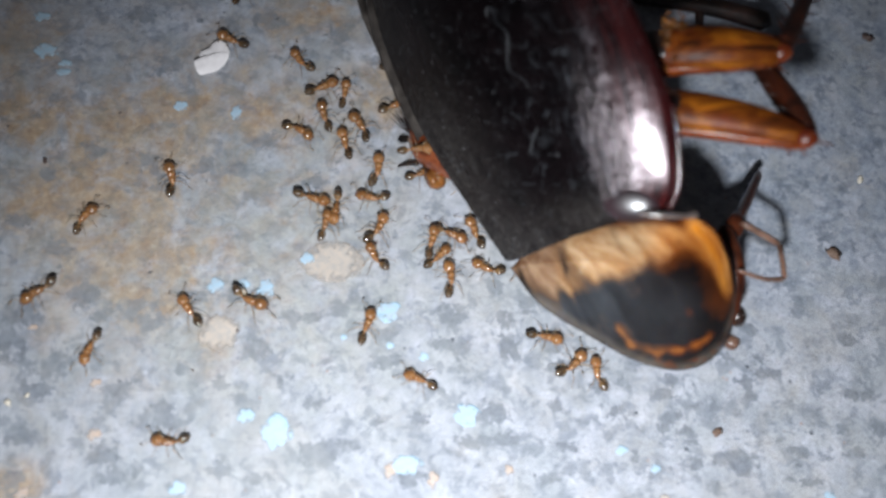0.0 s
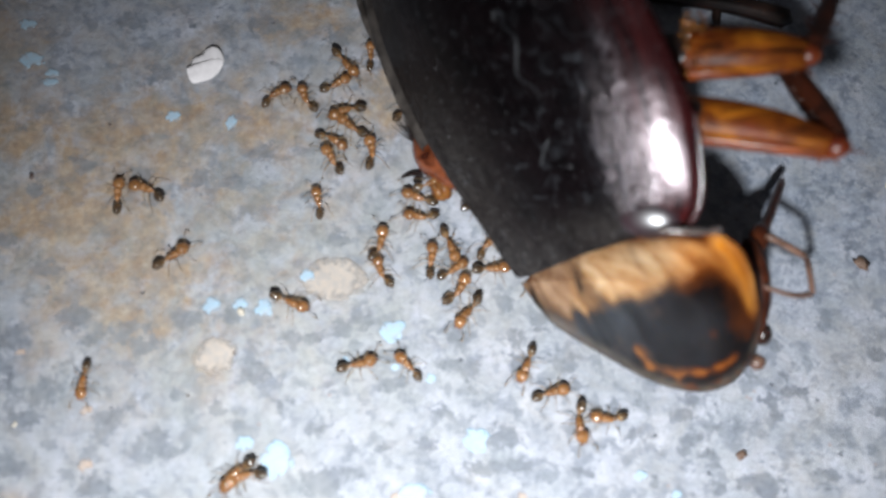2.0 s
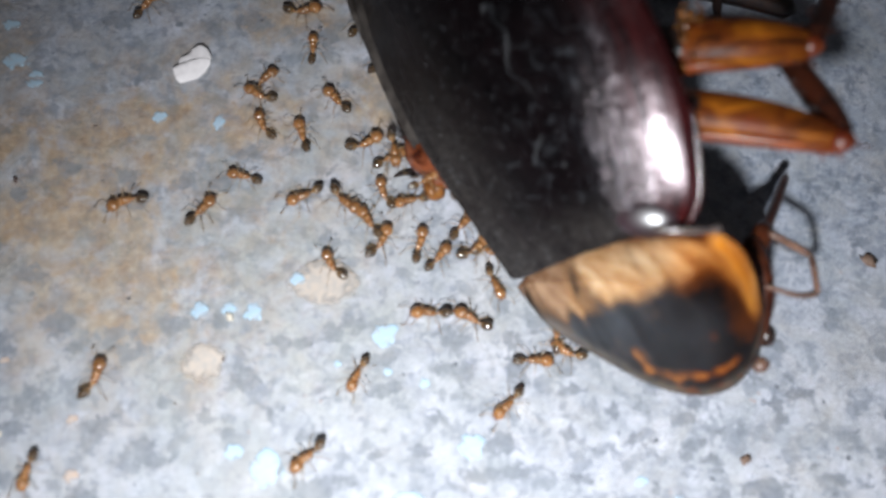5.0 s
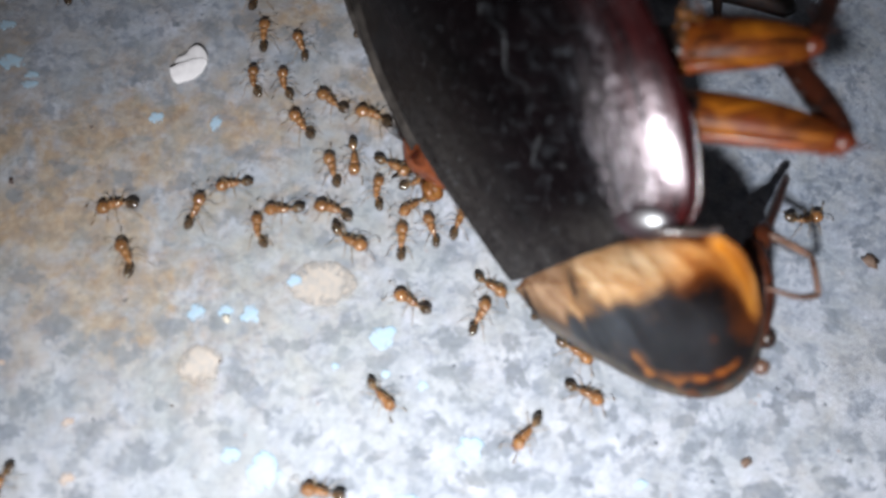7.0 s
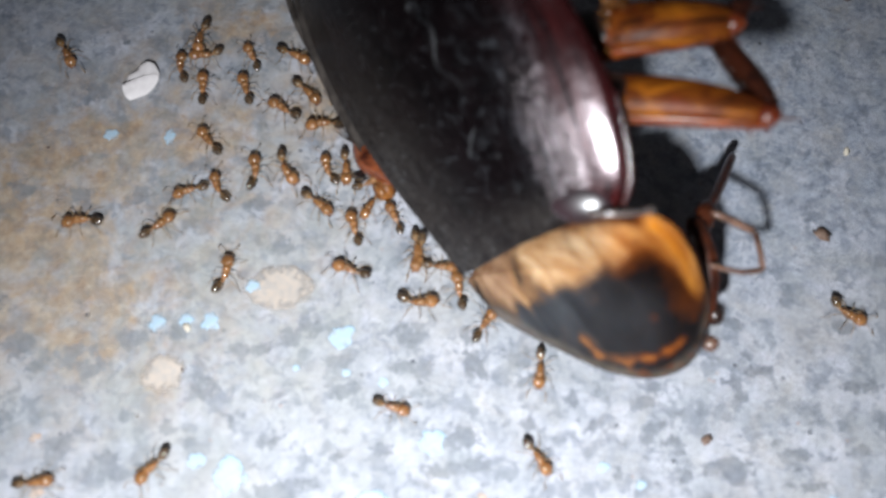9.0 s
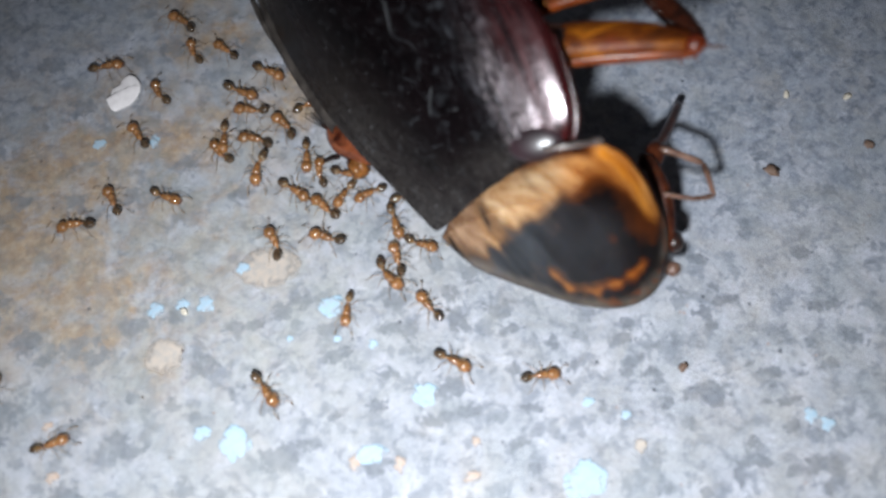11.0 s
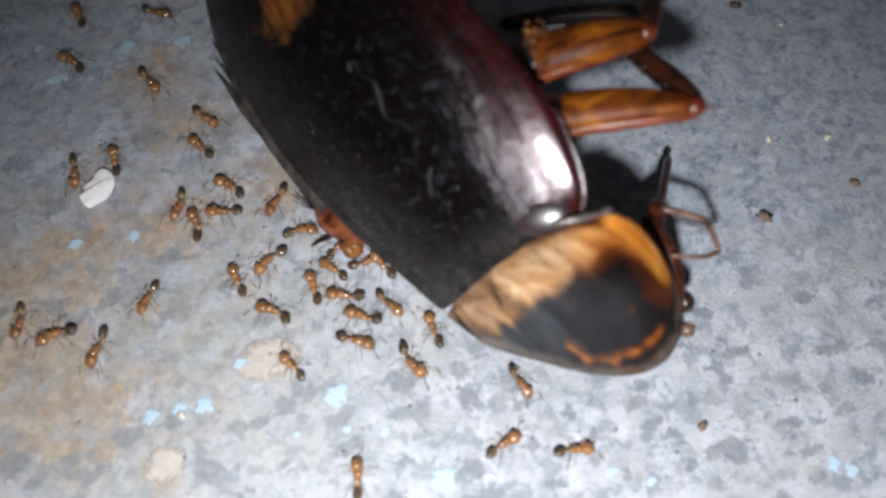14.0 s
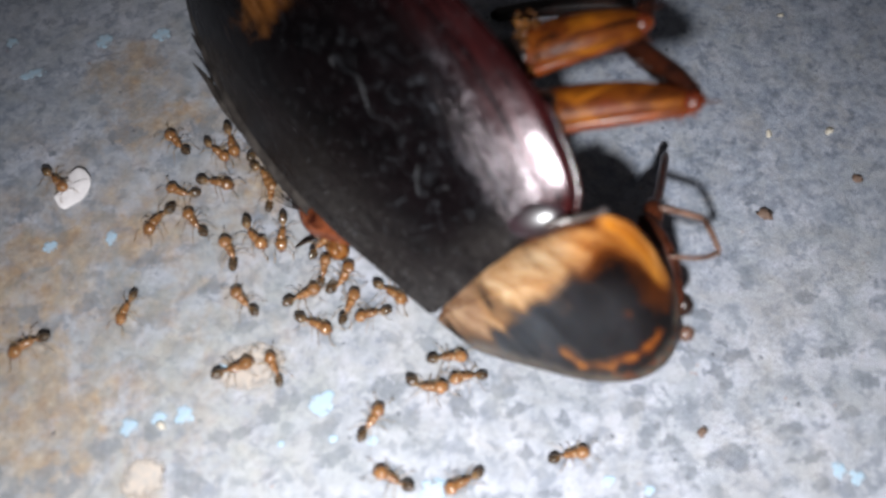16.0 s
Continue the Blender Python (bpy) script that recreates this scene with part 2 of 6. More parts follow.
def shield():
    m = Nodes("pronotum_cuticle")
    n, fine = m.noise(0.8, 5, 0.65, 0.5), m.noise(0.2, 4, 0.65)
    turned = m.node("ShaderNodeMapping")
    turned.inputs["Rotation"].default_value = (0, 0, radians(52))
    m.link(m.mm, turned.inputs[0])
    flow = m.noise(1.0, 6, 0.68, 0.5, m.stretch(turned.outputs[0], 0.42, 1.9, 0.5))
    edge = m.math("MULTIPLY", m.math("SUBTRACT", n, 0.5), 0.38)
    tan = m.math("ADD", m.attribute("tan"), edge)
    amber = m.math("ADD", m.attribute("amber"), edge)
    light = m.ramp(flow, (0.30, (0.14, 0.052, 0.017)), (0.46, (0.34, 0.18, 0.080)), (0.64, (0.53, 0.36, 0.21)))
    light = m.mix(m.ramp(amber, (0.15, 0.0), (0.95, 1.0)), light, m.ramp(flow, (0.36, (0.31, 0.072, 0.004)), (0.60, (0.62, 0.225, 0.020))))
    light = m.mix(m.attribute("beige"), light, m.ramp(flow, (0.35, (0.17, 0.085, 0.045)), (0.62, (0.37, 0.235, 0.145))))
    dark = m.ramp(n, (0.3, (0.003, 0.0022, 0.0022)), (0.75, (0.009, 0.005, 0.0045)))
    # grey sheen of the bright ground, painted over the dark colour
    dark = m.mix(m.math("MULTIPLY", m.attribute("dust_haze"), m.ramp(flow, (0.3, 0.5), (0.7, 1.0))), dark, (0.070, 0.077, 0.087))
    dark = m.mix(m.math("MULTIPLY", m.attribute("clear"), m.ramp(flow, (0.3, 0.35), (0.7, 0.85))), dark, (0.19, 0.155, 0.125))
    fringe = m.mix(m.ramp(m.attribute("amber"), (0.1, 0.0), (0.6, 1.0)), (0.105, 0.062, 0.038), (0.13, 0.031, 0.005))
    col = m.mix(m.ramp(tan, (0.06, 0.0), (0.42, 1.0)), dark, fringe)
    col = m.mix(m.ramp(tan, (0.30, 0.0), (0.95, 1.0)), col, light)
    m.bump(fine, 0.3, 0.05)
    return m.done(col, Roughness=0.62, Specular_IOR_Level=0.045, Subsurface_Weight=0.1, Subsurface_Radius=(0.0009, 0.0004, 0.0001))


def limb():
    """Amber leg shell with dark streaks along it and reddish ends."""
    m = Nodes("amber_leg")
    n = m.noise(1.0, 5, 0.65, 0.5, m.stretch(m.mm, 0.32, 1.3, 1.3))
    s = m.noise(0.2, 3, 0.6)
    col = m.ramp(n, (0.36, (0.014, 0.004, 0.002)), (0.50, (0.115, 0.026, 0.003)), (0.70, (0.37, 0.118, 0.008)))
    red = m.ramp(m.noise(1.4, 4, 0.6), (0.5, 0.0), (0.66, 0.7))
    col = m.mix(red, col, (0.16, 0.026, 0.005))
    m.bump(m.math("ADD", s, n), 0.4, 0.07)
    return m.done(col, Roughness=0.44, Specular_IOR_Level=0.22, Subsurface_Weight=0.1, Subsurface_Radius=(0.0008, 0.0003, 0.0001))


def amber_cuticle(name, low, high, rough=0.3, gloss=0.5, soft=0.15, lumpy=0.3):
    m = Nodes(name)
    n, s = m.noise(0.9, 4, 0.6, 0.4), m.noise(0.2 if lumpy < 0.5 else 0.45, 3, 0.6)
    m.bump(s, lumpy, 0.05 if lumpy < 0.5 else 0.25)
    return m.done(m.ramp(n, (0.35, low), (0.68, high)), Roughness=rough, Specular_IOR_Level=gloss, Subsurface_Weight=soft, Subsurface_Radius=(0.0008, 0.0003, 0.0001))


def ant_shell(name, low, high, rough, gloss, front=None):
    """Shiny, slightly clear shell, no two workers quite the same shade; front: the paler fore end of the abdomen."""
    m = Nodes(name)
    n = m.noise(0.35, 4, 0.6, 0.4)
    col = m.ramp(n, (0.35, low), (0.68, high))
    if front:
        col = m.mix(m.ramp(m.attribute("hind"), (0.28, 1.0), (0.62, 0.0)), col, front)
    each = m.node("ShaderNodeObjectInfo").outputs["Random"]
    col = m.mix(1.0, col, m.ramp(each, (0.0, 0.68), (1.0, 1.0)), "MULTIPLY")
    m.bump(m.noise(0.12, 3, 0.6), 0.25, 0.03)
    return m.done(col, Roughness=rough, Specular_IOR_Level=gloss, Subsurface_Weight=0.15, Subsurface_Radius=(0.0004, 0.0002, 0.0001))


CONCRETE = concrete()
CYAN = paint("pale_blue_paint", (0.33, 0.49, 0.61), (0.45, 0.56, 0.645), (0.38, 0.43, 0.49), 3.4, 0.32, 0.25)
CREAM = paint("cream_paint", (0.50, 0.425, 0.36), (0.43, 0.385, 0.345), (0.38, 0.355, 0.335), 2.0, 0.6, 0.5)
RUST_STAIN = paint("rust_stain", (0.47, 0.345, 0.27), (0.47, 0.39, 0.34), (0.43, 0.41, 0.40), 3.4, 0.3, 0.5)
WHITE_CHIP = chalk()
DARK_GRAIN = mineral("dark_grain", (0.05, 0.035, 0.03), (0.14, 0.09, 0.08))
RUST_GRAIN = mineral("rust_grain", (0.09, 0.055, 0.04), (0.28, 0.18, 0.13))
PALE_GRAIN = mineral("pale_grain", (0.55, 0.48, 0.38), (0.75, 0.70, 0.60))
TEGMEN, SHIELD = tegmen(), shield()
DARK_SHELL = amber_cuticle("dark_cuticle", (0.008, 0.006, 0.006), (0.03, 0.014, 0.01))
LEG_AMBER = limb()
KEEL = amber_cuticle("red_keel", (0.10, 0.018, 0.003), (0.27, 0.055, 0.006), 0.35)
SHIN = amber_cuticle("red_brown_shin", (0.018, 0.005, 0.003), (0.065, 0.015, 0.006), 0.4)
LEG_RED = amber_cuticle("reddish_leg", (0.045, 0.010, 0.005), (0.17, 0.040, 0.013))
WING_EDGE = amber_cuticle("wing_edge", (0.02, 0.006, 0.006), (0.06, 0.015, 0.014), 0.22, 0.9, 0.0)
FOOT = amber_cuticle("brown_foot", (0.07, 0.035, 0.024), (0.22, 0.125, 0.09))
HUMP = amber_cuticle("wing_hump", (0.012, 0.006, 0.008), (0.03, 0.014, 0.018), 0.31, 1.0, 0.0, 0.05)
GLOSS_BLACK = amber_cuticle("glossy_black_cuticle", (0.003, 0.0025, 0.003), (0.008, 0.004, 0.005), 0.25, 1.0, 0.0, 0.05)
DULL_EDGE = amber_cuticle("dusty_wing_edge", (0.022, 0.018, 0.016), (0.09, 0.077, 0.068), 0.5, 0.4, 0.0)
MEMBRANE = amber_cuticle("pale_membrane", (0.05, 0.04, 0.038), (0.16, 0.13, 0.12), 0.25, 0.8, 0.1)
CHEEK = amber_cuticle("dark_red_cuticle", (0.02, 0.005, 0.003), (0.09, 0.022, 0.008))
KNEE = amber_cuticle("shiny_knee", (0.10, 0.014, 0.004), (0.26, 0.055, 0.012), 0.34)
TISSUE = amber_cuticle("torn_tissue", (0.05, 0.014, 0.004), (0.30, 0.12, 0.03), 0.3)
LEG_BLOOD = amber_cuticle("red_leg", (0.05, 0.011, 0.005), (0.32, 0.09, 0.035), 0.16, 1.0, 0.1, 0.3)
SCUFF = mineral("pale_scuff", (0.004, 0.004, 0.005), (0.024, 0.026, 0.030))
ANT_ORANGE = ant_shell("ant_orange", (0.22, 0.095, 0.033), (0.46, 0.225, 0.088), 0.18, 0.8)
ANT_WAIST = ant_shell("ant_waist", (0.22, 0.11, 0.05), (0.38, 0.22, 0.11), 0.35, 0.4)
ANT_DARK = ant_shell("ant_dark_abdomen", (0.045, 0.030, 0.019), (0.12, 0.074, 0.040), 0.14, 1.0, (0.24, 0.135, 0.055))
ANT_LEG = ant_shell("ant_leg", (0.24, 0.155, 0.085), (0.38, 0.27, 0.16), 0.4, 0.4)


# ---- building helpers; all lengths in millimetres ----
def mesh_object(name, bm, material, smooth=True):
    data = bpy.data.meshes.new(name)
    for v in bm.verts:
        v.co *= MM
    bm.normal_update()
    bm.to_mesh(data)
    bm.free()
    data.materials.append(material)
    if smooth:
        data.shade_smooth()
    return new(name, data)


def part(name, bm, material, parent, label="", smooth=True):
    ob = mesh_object(name, bm, material, smooth)
    ob.parent = parent
    if label:
        ob["label"] = label
    return ob


def spline(points, t):
    """A smooth curve through points; t runs from 0 to 1."""
    n = len(points) - 1
    s = min(max(t, 0.0), 1.0) * n
    i = min(int(s), n - 1)
    f = s - i
    p = [Vector(points[min(max(k, 0), n)]) for k in (i - 1, i, i + 1, i + 2)]
    return 0.5 * (2 * p[1] + (p[2] - p[0]) * f + (2 * p[0] - 5 * p[1] + 4 * p[2] - p[3]) * f * f + (3 * p[1] - p[0] - 3 * p[2] + p[3]) * f**3)


def tube(bm, points, radii, sides=10, steps=14, flat=1.0):
    """A tapered, round-ended limb along a smooth curve. flat: its thickness upward against its width."""
    rings = []
    for k in range(steps + 1):
        t = k / steps
        c = spline(points, t)
        d = (spline(points, min(t + 0.02, 1)) - spline(points, max(t - 0.02, 0))).normalized()
        side = d.cross(Vector((0, 0, 1)))
        side = side.normalized() if side.length > 1e-4 else Vector((1, 0, 0))
        up = side.cross(d)
        r = spline([(q, 0, 0) for q in radii], t).x
        if k in (0, steps):
            r *= 0.45
        rings.append([bm.verts.new(c + r * (math.cos(a) * side + flat * math.sin(a) * up)) for a in (2 * math.pi * j / sides for j in range(sides))])
    for a, b in zip(rings, rings[1:]):
        for j in range(sides):
            bm.faces.new((a[j], a[(j + 1) % sides], b[(j + 1) % sides], b[j]))
    bm.faces.new(rings[0][::-1])
    bm.faces.new(rings[-1])
    return bm


def blob(bm, centre, size, turn=(0, 0, 0), rough=0.0, seed=0.0, u=14, v=9, taper=0.0):
    """An ellipsoid, narrowed towards its +x end by taper, roughened by noise."""
    made = bmesh.ops.create_uvsphere(bm, u_segments=u, v_segments=v, radius=1.0)["verts"]
    m = Matrix.Translation(centre) @ Euler([radians(a) for a in turn]).to_matrix().to_4x4()
    for w in made:
        p = w.co.copy()
        if rough:
            p *= 1 + rough * noise.noise(p * 1.7 + Vector((seed, 2 * seed, 3 * seed)))
        k = 1 - taper * p.x
        w.co = m @ Vector((p.x * size[0], p.y * size[1] * k, p.z * size[2] * k))
    return bm


def smooth_step(a, b, x):
    f = min(max((x - a) / (b - a), 0.0), 1.0)
    return f * f * (3 - 2 * f)


def relief(x, y):
    return 0.035 * noise.noise(Vector((x * 0.9, y * 0.9, 3.1))) + 0.02 * noise.noise(Vector((x * 3.1, y * 3.1, 7.7)))


# ---- the concrete ground ----
SOIL = [
    (-11.66, 10.33, 1.75, 1.7), (-15.6, 13.5, 3.0, 1.2), (-8.8, 18.1, 4.6, 0.9), (-18.4, 22.1, 1.6, 2.0), (-0.4, 19.5, 1.3, 1.4),
    (-15.1, 0.7, 1.0, 0.8), (-10.2, 8.9, 1.2, 0.7), (-13.3, 15.9, 1.7, 1.0), (-5.7, 27.2, 1.7, 1.4),
    (-7.8, 7.0, 0.7, 0.6), (-4.5, 24.0, 2.2, 1.2), (-17.5, 17.5, 1.6, 1.0),
]
AGGREGATE_WEST = [
    (-16.0, 7.9, 0.84, 0.77), (-16.1, 6.4, 0.72, 0.62), (-14.4, 5.7, 1.19, 0.54), (-15.1, 4.7, 0.94, 0.43), (-15.0, 2.7, 0.93, 0.47), (-12.0, 2.0, 0.82, 0.47),
    (-11.0, 1.2, 0.93, 0.58), (-9.6, 4.0, 0.6, 0.34), (-9.2, 3.4, 1.0, 0.48), (-13.5, 9.0, 0.74, 0.65), (-11.4, 8.4, 0.99, 0.58), (-8.8, 8.8, 1.26, 0.53),
    (-10.4, 7.7, 0.86, 0.36), (-6.8, 9.1, 0.61, 0.53), (-5.6, 6.6, 0.63, 0.52), (-4.4, 8.1, 0.41, 0.39), (-7.1, 5.1, 0.34, 0.35), (-6.2, 4.4, 0.73, 0.3),
    (-4.4, 5.2, 0.54, 0.37), (-8.9, 5.6, 0.44, 0.35), (-12.8, 7.9, 0.49, 0.36), (-11.4, 4.7, 0.91, 0.44), (-15.4, 0.9, 0.63, 0.64), (-6.9, 1.4, 0.56, 0.33),
]
AGGREGATE_MIDDLE = [
    (3.1, 8.3, 1.0, 0.59), (5.5, 8.2, 0.47, 0.43), (5.7, 6.9, 0.57, 0.79), (3.4, 6.6, 0.57, 0.52), (3.6, 5.8, 0.67, 0.31), (0.1, 6.1, 0.89, 0.46),
    (-2.1, 8.5, 0.52, 0.53), (-3.3, 8.1, 0.51, 0.34), (-3.0, 4.2, 0.49, 0.39), (-0.3, 3.4, 0.45, 0.25), (-1.9, 2.4, 1.22, 0.38), (-2.9, 1.9, 0.97, 0.47),
    (1.1, 1.0, 0.87, 0.42), (1.5, 3.6, 0.55, 0.32), (2.2, 4.8, 0.56, 0.3), (4.8, 3.8, 0.76, 0.62), (4.2, 2.6, 1.15, 0.37), (5.5, 2.7, 0.75, 0.32),
    (6.7, 8.8, 0.59, 0.49), (5.0, 9.7, 0.48, 0.49), (2.5, 7.0, 0.47, 0.39), (-0.1, 7.3, 0.66, 0.39), (-1.1, 8.9, 0.56, 0.4), (-5.2, 1.0, 0.71, 0.35),
]
AGGREGATE_SOUTH = [
    (10.8, 5.3, 0.48, 0.4), (9.6, 5.1, 0.3, 0.37), (7.7, 4.2, 0.34, 0.34), (7.9, 2.4, 0.57, 0.28), (7.3, 1.1, 0.51, 0.27), (7.7, -0.1, 0.46, 0.35),
    (12.6, 4.8, 0.58, 0.45), (13.2, 5.4, 0.35, 0.28), (14.1, 4.2, 0.29, 0.32), (15.0, 4.3, 0.34, 0.4), (13.0, 3.9, 0.41, 0.39), (12.5, 3.4, 0.34, 0.48),
    (10.3, 3.9, 0.29, 0.39), (13.6, 3.1, 0.48, 0.36), (15.6, 1.9, 0.9, 0.51), (16.2, 1.4, 0.38, 0.47), (14.7, 0.7, 0.65, 0.36), (13.8, 1.7, 0.38, 0.38),
    (11.1, 2.0, 0.28, 0.37), (7.5, 7.0, 0.75, 0.72), (8.0, 6.0, 0.54, 0.27), (12.8, -0.5, 0.37, 0.36), (12.9, -1.8, 0.5, 0.24),
]
AGGREGATE_EAST = [
    (17.3, 6.5, 0.4, 0.28), (17.5, 5.8, 0.79, 0.34), (16.4, 5.3, 0.49, 0.33), (16.7, 4.7, 0.31, 0.28), (15.7, 6.7, 0.5, 0.38), (19.7, 4.0, 0.49, 0.35),
    (17.9, 2.8, 0.29, 0.21), (18.3, 2.3, 0.34, 0.21), (18.9, 2.2, 0.38, 0.31), (18.6, 1.6, 0.47, 0.26), (18.1, 1.0, 0.33, 0.25), (18.8, -0.2, 0.52, 0.36),
    (18.9, 0.9, 0.52, 0.25), (16.9, -0.7, 0.39, 0.4), (16.4, -1.3, 0.51, 0.29), (17.3, -1.4, 0.37, 0.28), (16.0, -1.8, 0.36, 0.35), (18.2, -1.9, 0.36, 0.35),
    (19.4, -1.8, 0.6, 0.43), (20.2, -2.3, 0.45, 0.54), (19.6, -2.9, 0.36, 0.43), (14.6, -2.2, 0.37, 0.34), (21.7, 7.5, 0.61, 0.48), (21.5, 4.8, 0.49, 0.3),
]
AGGREGATE_NORTH_EAST = [
    (22.4, 4.9, 0.39, 0.28), (22.7, 3.2, 0.44, 0.49), (20.9, 3.3, 0.39, 0.31), (21.5, 2.2, 0.52, 0.31), (11.6, 6.2, 0.49, 0.22), (17.0, 7.9, 0.55, 0.4),
    (19.4, 10.1, 0.41, 0.36), (19.5, 8.9, 0.52, 0.54), (22.2, 13.6, 0.26, 0.3), (21.5, 12.5, 0.52, 0.26), (24.2, 10.2, 0.67, 0.43), (22.2, 8.3, 0.41, 0.3),
    (25.0, 17.7, 0.36, 0.36), (19.2, 17.7, 0.3, 0.28), (20.1, 18.1, 0.36, 0.36), (18.5, 11.7, 0.52, 0.25),
]
AGGREGATE_NORTH_WEST = [
    (-14.0, 16.0, 0.62, 0.52), (-11.3, 15.4, 0.62, 0.59), (-10.7, 14.5, 0.58, 0.57), (-15.9, 14.7, 0.61, 0.45), (-14.9, 11.1, 0.75, 0.54), (-16.9, 12.4, 0.65, 0.49),
    (-8.8, 15.4, 0.63, 0.47), (-7.2, 15.2, 0.74, 0.53), (-3.5, 14.7, 0.69, 0.47), (-2.3, 12.6, 0.64, 0.45), (-12.6, 23.5, 0.83, 0.6), (-11.0, 20.8, 0.82, 0.63),
    (-6.2, 23.3, 0.97, 0.73), (-2.7, 22.8, 0.86, 0.66), (-6.0, 16.7, 0.8, 0.48),
]


def build_ground():
    near_x, near_y = np.arange(-26, 38.01, 0.22), np.arange(-10, 42.01, 0.22)
    far = np.array([3, 8, 20, 60, 180, 600.0])
    xs = np.concatenate([near_x[0] - far[::-1], near_x, near_x[-1] + far])
    ys = np.concatenate([near_y[0] - far[::-1], near_y, near_y[-1] + far])
    verts, soil, spots, slate, olive = [], [], [], [], []
    grains = AGGREGATE_WEST + AGGREGATE_MIDDLE + AGGREGATE_SOUTH + AGGREGATE_EAST + AGGREGATE_NORTH_EAST + AGGREGATE_NORTH_WEST
    for y in ys:
        for x in xs:
            verts.append((x * MM, y * MM, relief(x, y) * MM))
            wash = 0.48 * math.exp(-(((x + 10) / 9.5) ** 2) - ((y - 14.5) / 9.5) ** 2)
            soil.append(min(0.85, wash + sum(math.exp(-(((x - a) / p) ** 2) - ((y - b) / q) ** 2) for a, b, p, q in SOIL if abs(x - a) < 3 * p and abs(y - b) < 3 * q)))
            olive.append(math.exp(-(((x + 4) / 9.5) ** 2) - ((y - 9) / 8) ** 2))
            slate.append(smooth_step(9, 18, x) * smooth_step(4, 16, y) + 0.7 * smooth_step(-1, -12, x) * smooth_step(16, 26, y))
            spots.append(sum(math.exp(-((((x - a) / p) ** 2 + ((y - b) / q) ** 2) ** 1.5)) for a, b, p, q in grains if abs(x - a) < 3 and abs(y - b) < 3))
    w = len(xs)
    faces = [(j * w + i, j * w + i + 1, (j + 1) * w + i + 1, (j + 1) * w + i) for j in range(len(ys) - 1) for i in range(w - 1)]
    data = bpy.data.meshes.new("ground")
    data.from_pydata(verts, [], faces)
    for name, values in (("ochre", soil), ("blotch", spots), ("slate", slate), ("olive", olive)):
        data.attributes.new(name, "FLOAT", "POINT").data.foreach_set("value", values)
    data.materials.append(CONCRETE)
    data.shade_smooth()
    tagged(new("ground", data), "worn blue-grey concrete with ochre soil stains", "ground", kind="structure")


build_ground()


def flat_patch(name, x, y, rx, ry, material, seed, label, category, group, high=0.03, ragged=0.35):
    """A thin ragged-edged fleck that lies on the ground."""
    bm = bmesh.new()
    n = 22
    rim = bm.verts.layers.float.new("rim")
    rims = []
    for k, (grow, z) in enumerate(((1.0, -0.04), (0.97, 0.6 * high), (0.85, high), (0.45, 1.1 * high))):
        ring = []
        for j in range(n):
            a = 2 * math.pi * j / n
            r = grow * (1 + ragged * noise.noise(Vector((math.cos(a) * 1.3 + seed * 3.7, math.sin(a) * 1.3, seed))) + 0.12 * noise.noise(Vector((math.cos(a) * 4, math.sin(a) * 4, seed * 2.3))))
            px, py = r * rx * math.cos(a), r * ry * math.sin(a)
            ring.append(bm.verts.new((px, py, z + relief(x + px, y + py))))
            ring[-1][rim] = 0.8 * grow**2
        rims.append(ring)
    for a, b in zip(rims, rims[1:]):
        for j in range(n):
            bm.faces.new((a[j], a[(j + 1) % n], b[(j + 1) % n], b[j]))
    mid = bm.verts.new((0, 0, 1.1 * high + relief(x, y)))
    for j in range(n):
        bm.faces.new((rims[-1][j], rims[-1][(j + 1) % n], mid))
    ob = mesh_object(name, bm, material)
    ob.location = (x * MM, y * MM, 0)
    return tagged(ob, label, category, group)


BLUE_FLECKS = [
    (-16.92, 21.21, 0.54, 0.38), (-15.94, 20.56, 0.32, 0.16), (-15.95, 20.06, 0.37, 0.19), (-10.18, 18.44, 0.3, 0.26), (-7.5, 18.18, 0.22, 0.34),
    (-3.72, 10.83, 0.29, 0.25), (0.07, 8.37, 0.57, 0.48), (-4.61, 3.01, 0.63, 0.67), (1.04, 1.63, 0.59, 0.4), (-7.75, 9.48, 0.35, 0.32),
    (-6.53, 9.5, 0.3, 0.27), (-5.51, 9.39, 0.36, 0.37), (3.64, 3.75, 0.55, 0.44), (-5.98, 3.67, 0.36, 0.29), (-1.89, 7.17, 0.13, 0.14),
    (1.74, 6.32, 0.2, 0.2), (0.2, 6.81, 0.17, 0.15), (10.55, 2.27, 0.28, 0.2), (-8.57, 0.61, 0.33, 0.27),
]
BLUE_FLECKS_FAR = [
    (19.79, 0.17, 0.3, 0.3), (20.38, -0.28, 0.3, 0.27), (-6.62, 29.2, 0.4, 0.36), (-11.08, 30.27, 0.28, 0.29), (-10.21, 28.08, 0.56, 0.27),
    (-3.81, 28.9, 0.4, 0.36), (-17.38, 23.11, 0.38, 0.26), (12.02, 1.47, 0.2, 0.17), (9.8, -0.9, 0.95, 0.72),
]
for i, (x, y, rx, ry) in enumerate(BLUE_FLECKS + BLUE_FLECKS_FAR):
    flat_patch("paint_fleck", x, y, 1.12 * rx, 1.12 * ry, CYAN, 1.3 + i, "pale blue fleck of paint dried on the concrete", "paint fleck", "paint flecks on the ground")
for i, (x, y, rx, ry) in enumerate([(-2.54, 10.66, 1.5, 0.95), (-7.44, 7.32, 0.94, 0.77)]):
    flat_patch("paint_spot", x, y, 1.08 * rx, 1.08 * ry, CREAM, 40.7 + i, "round cream splash of dried paint on concrete", "paint spot", "cream paint spots", 0.012, 0.12)

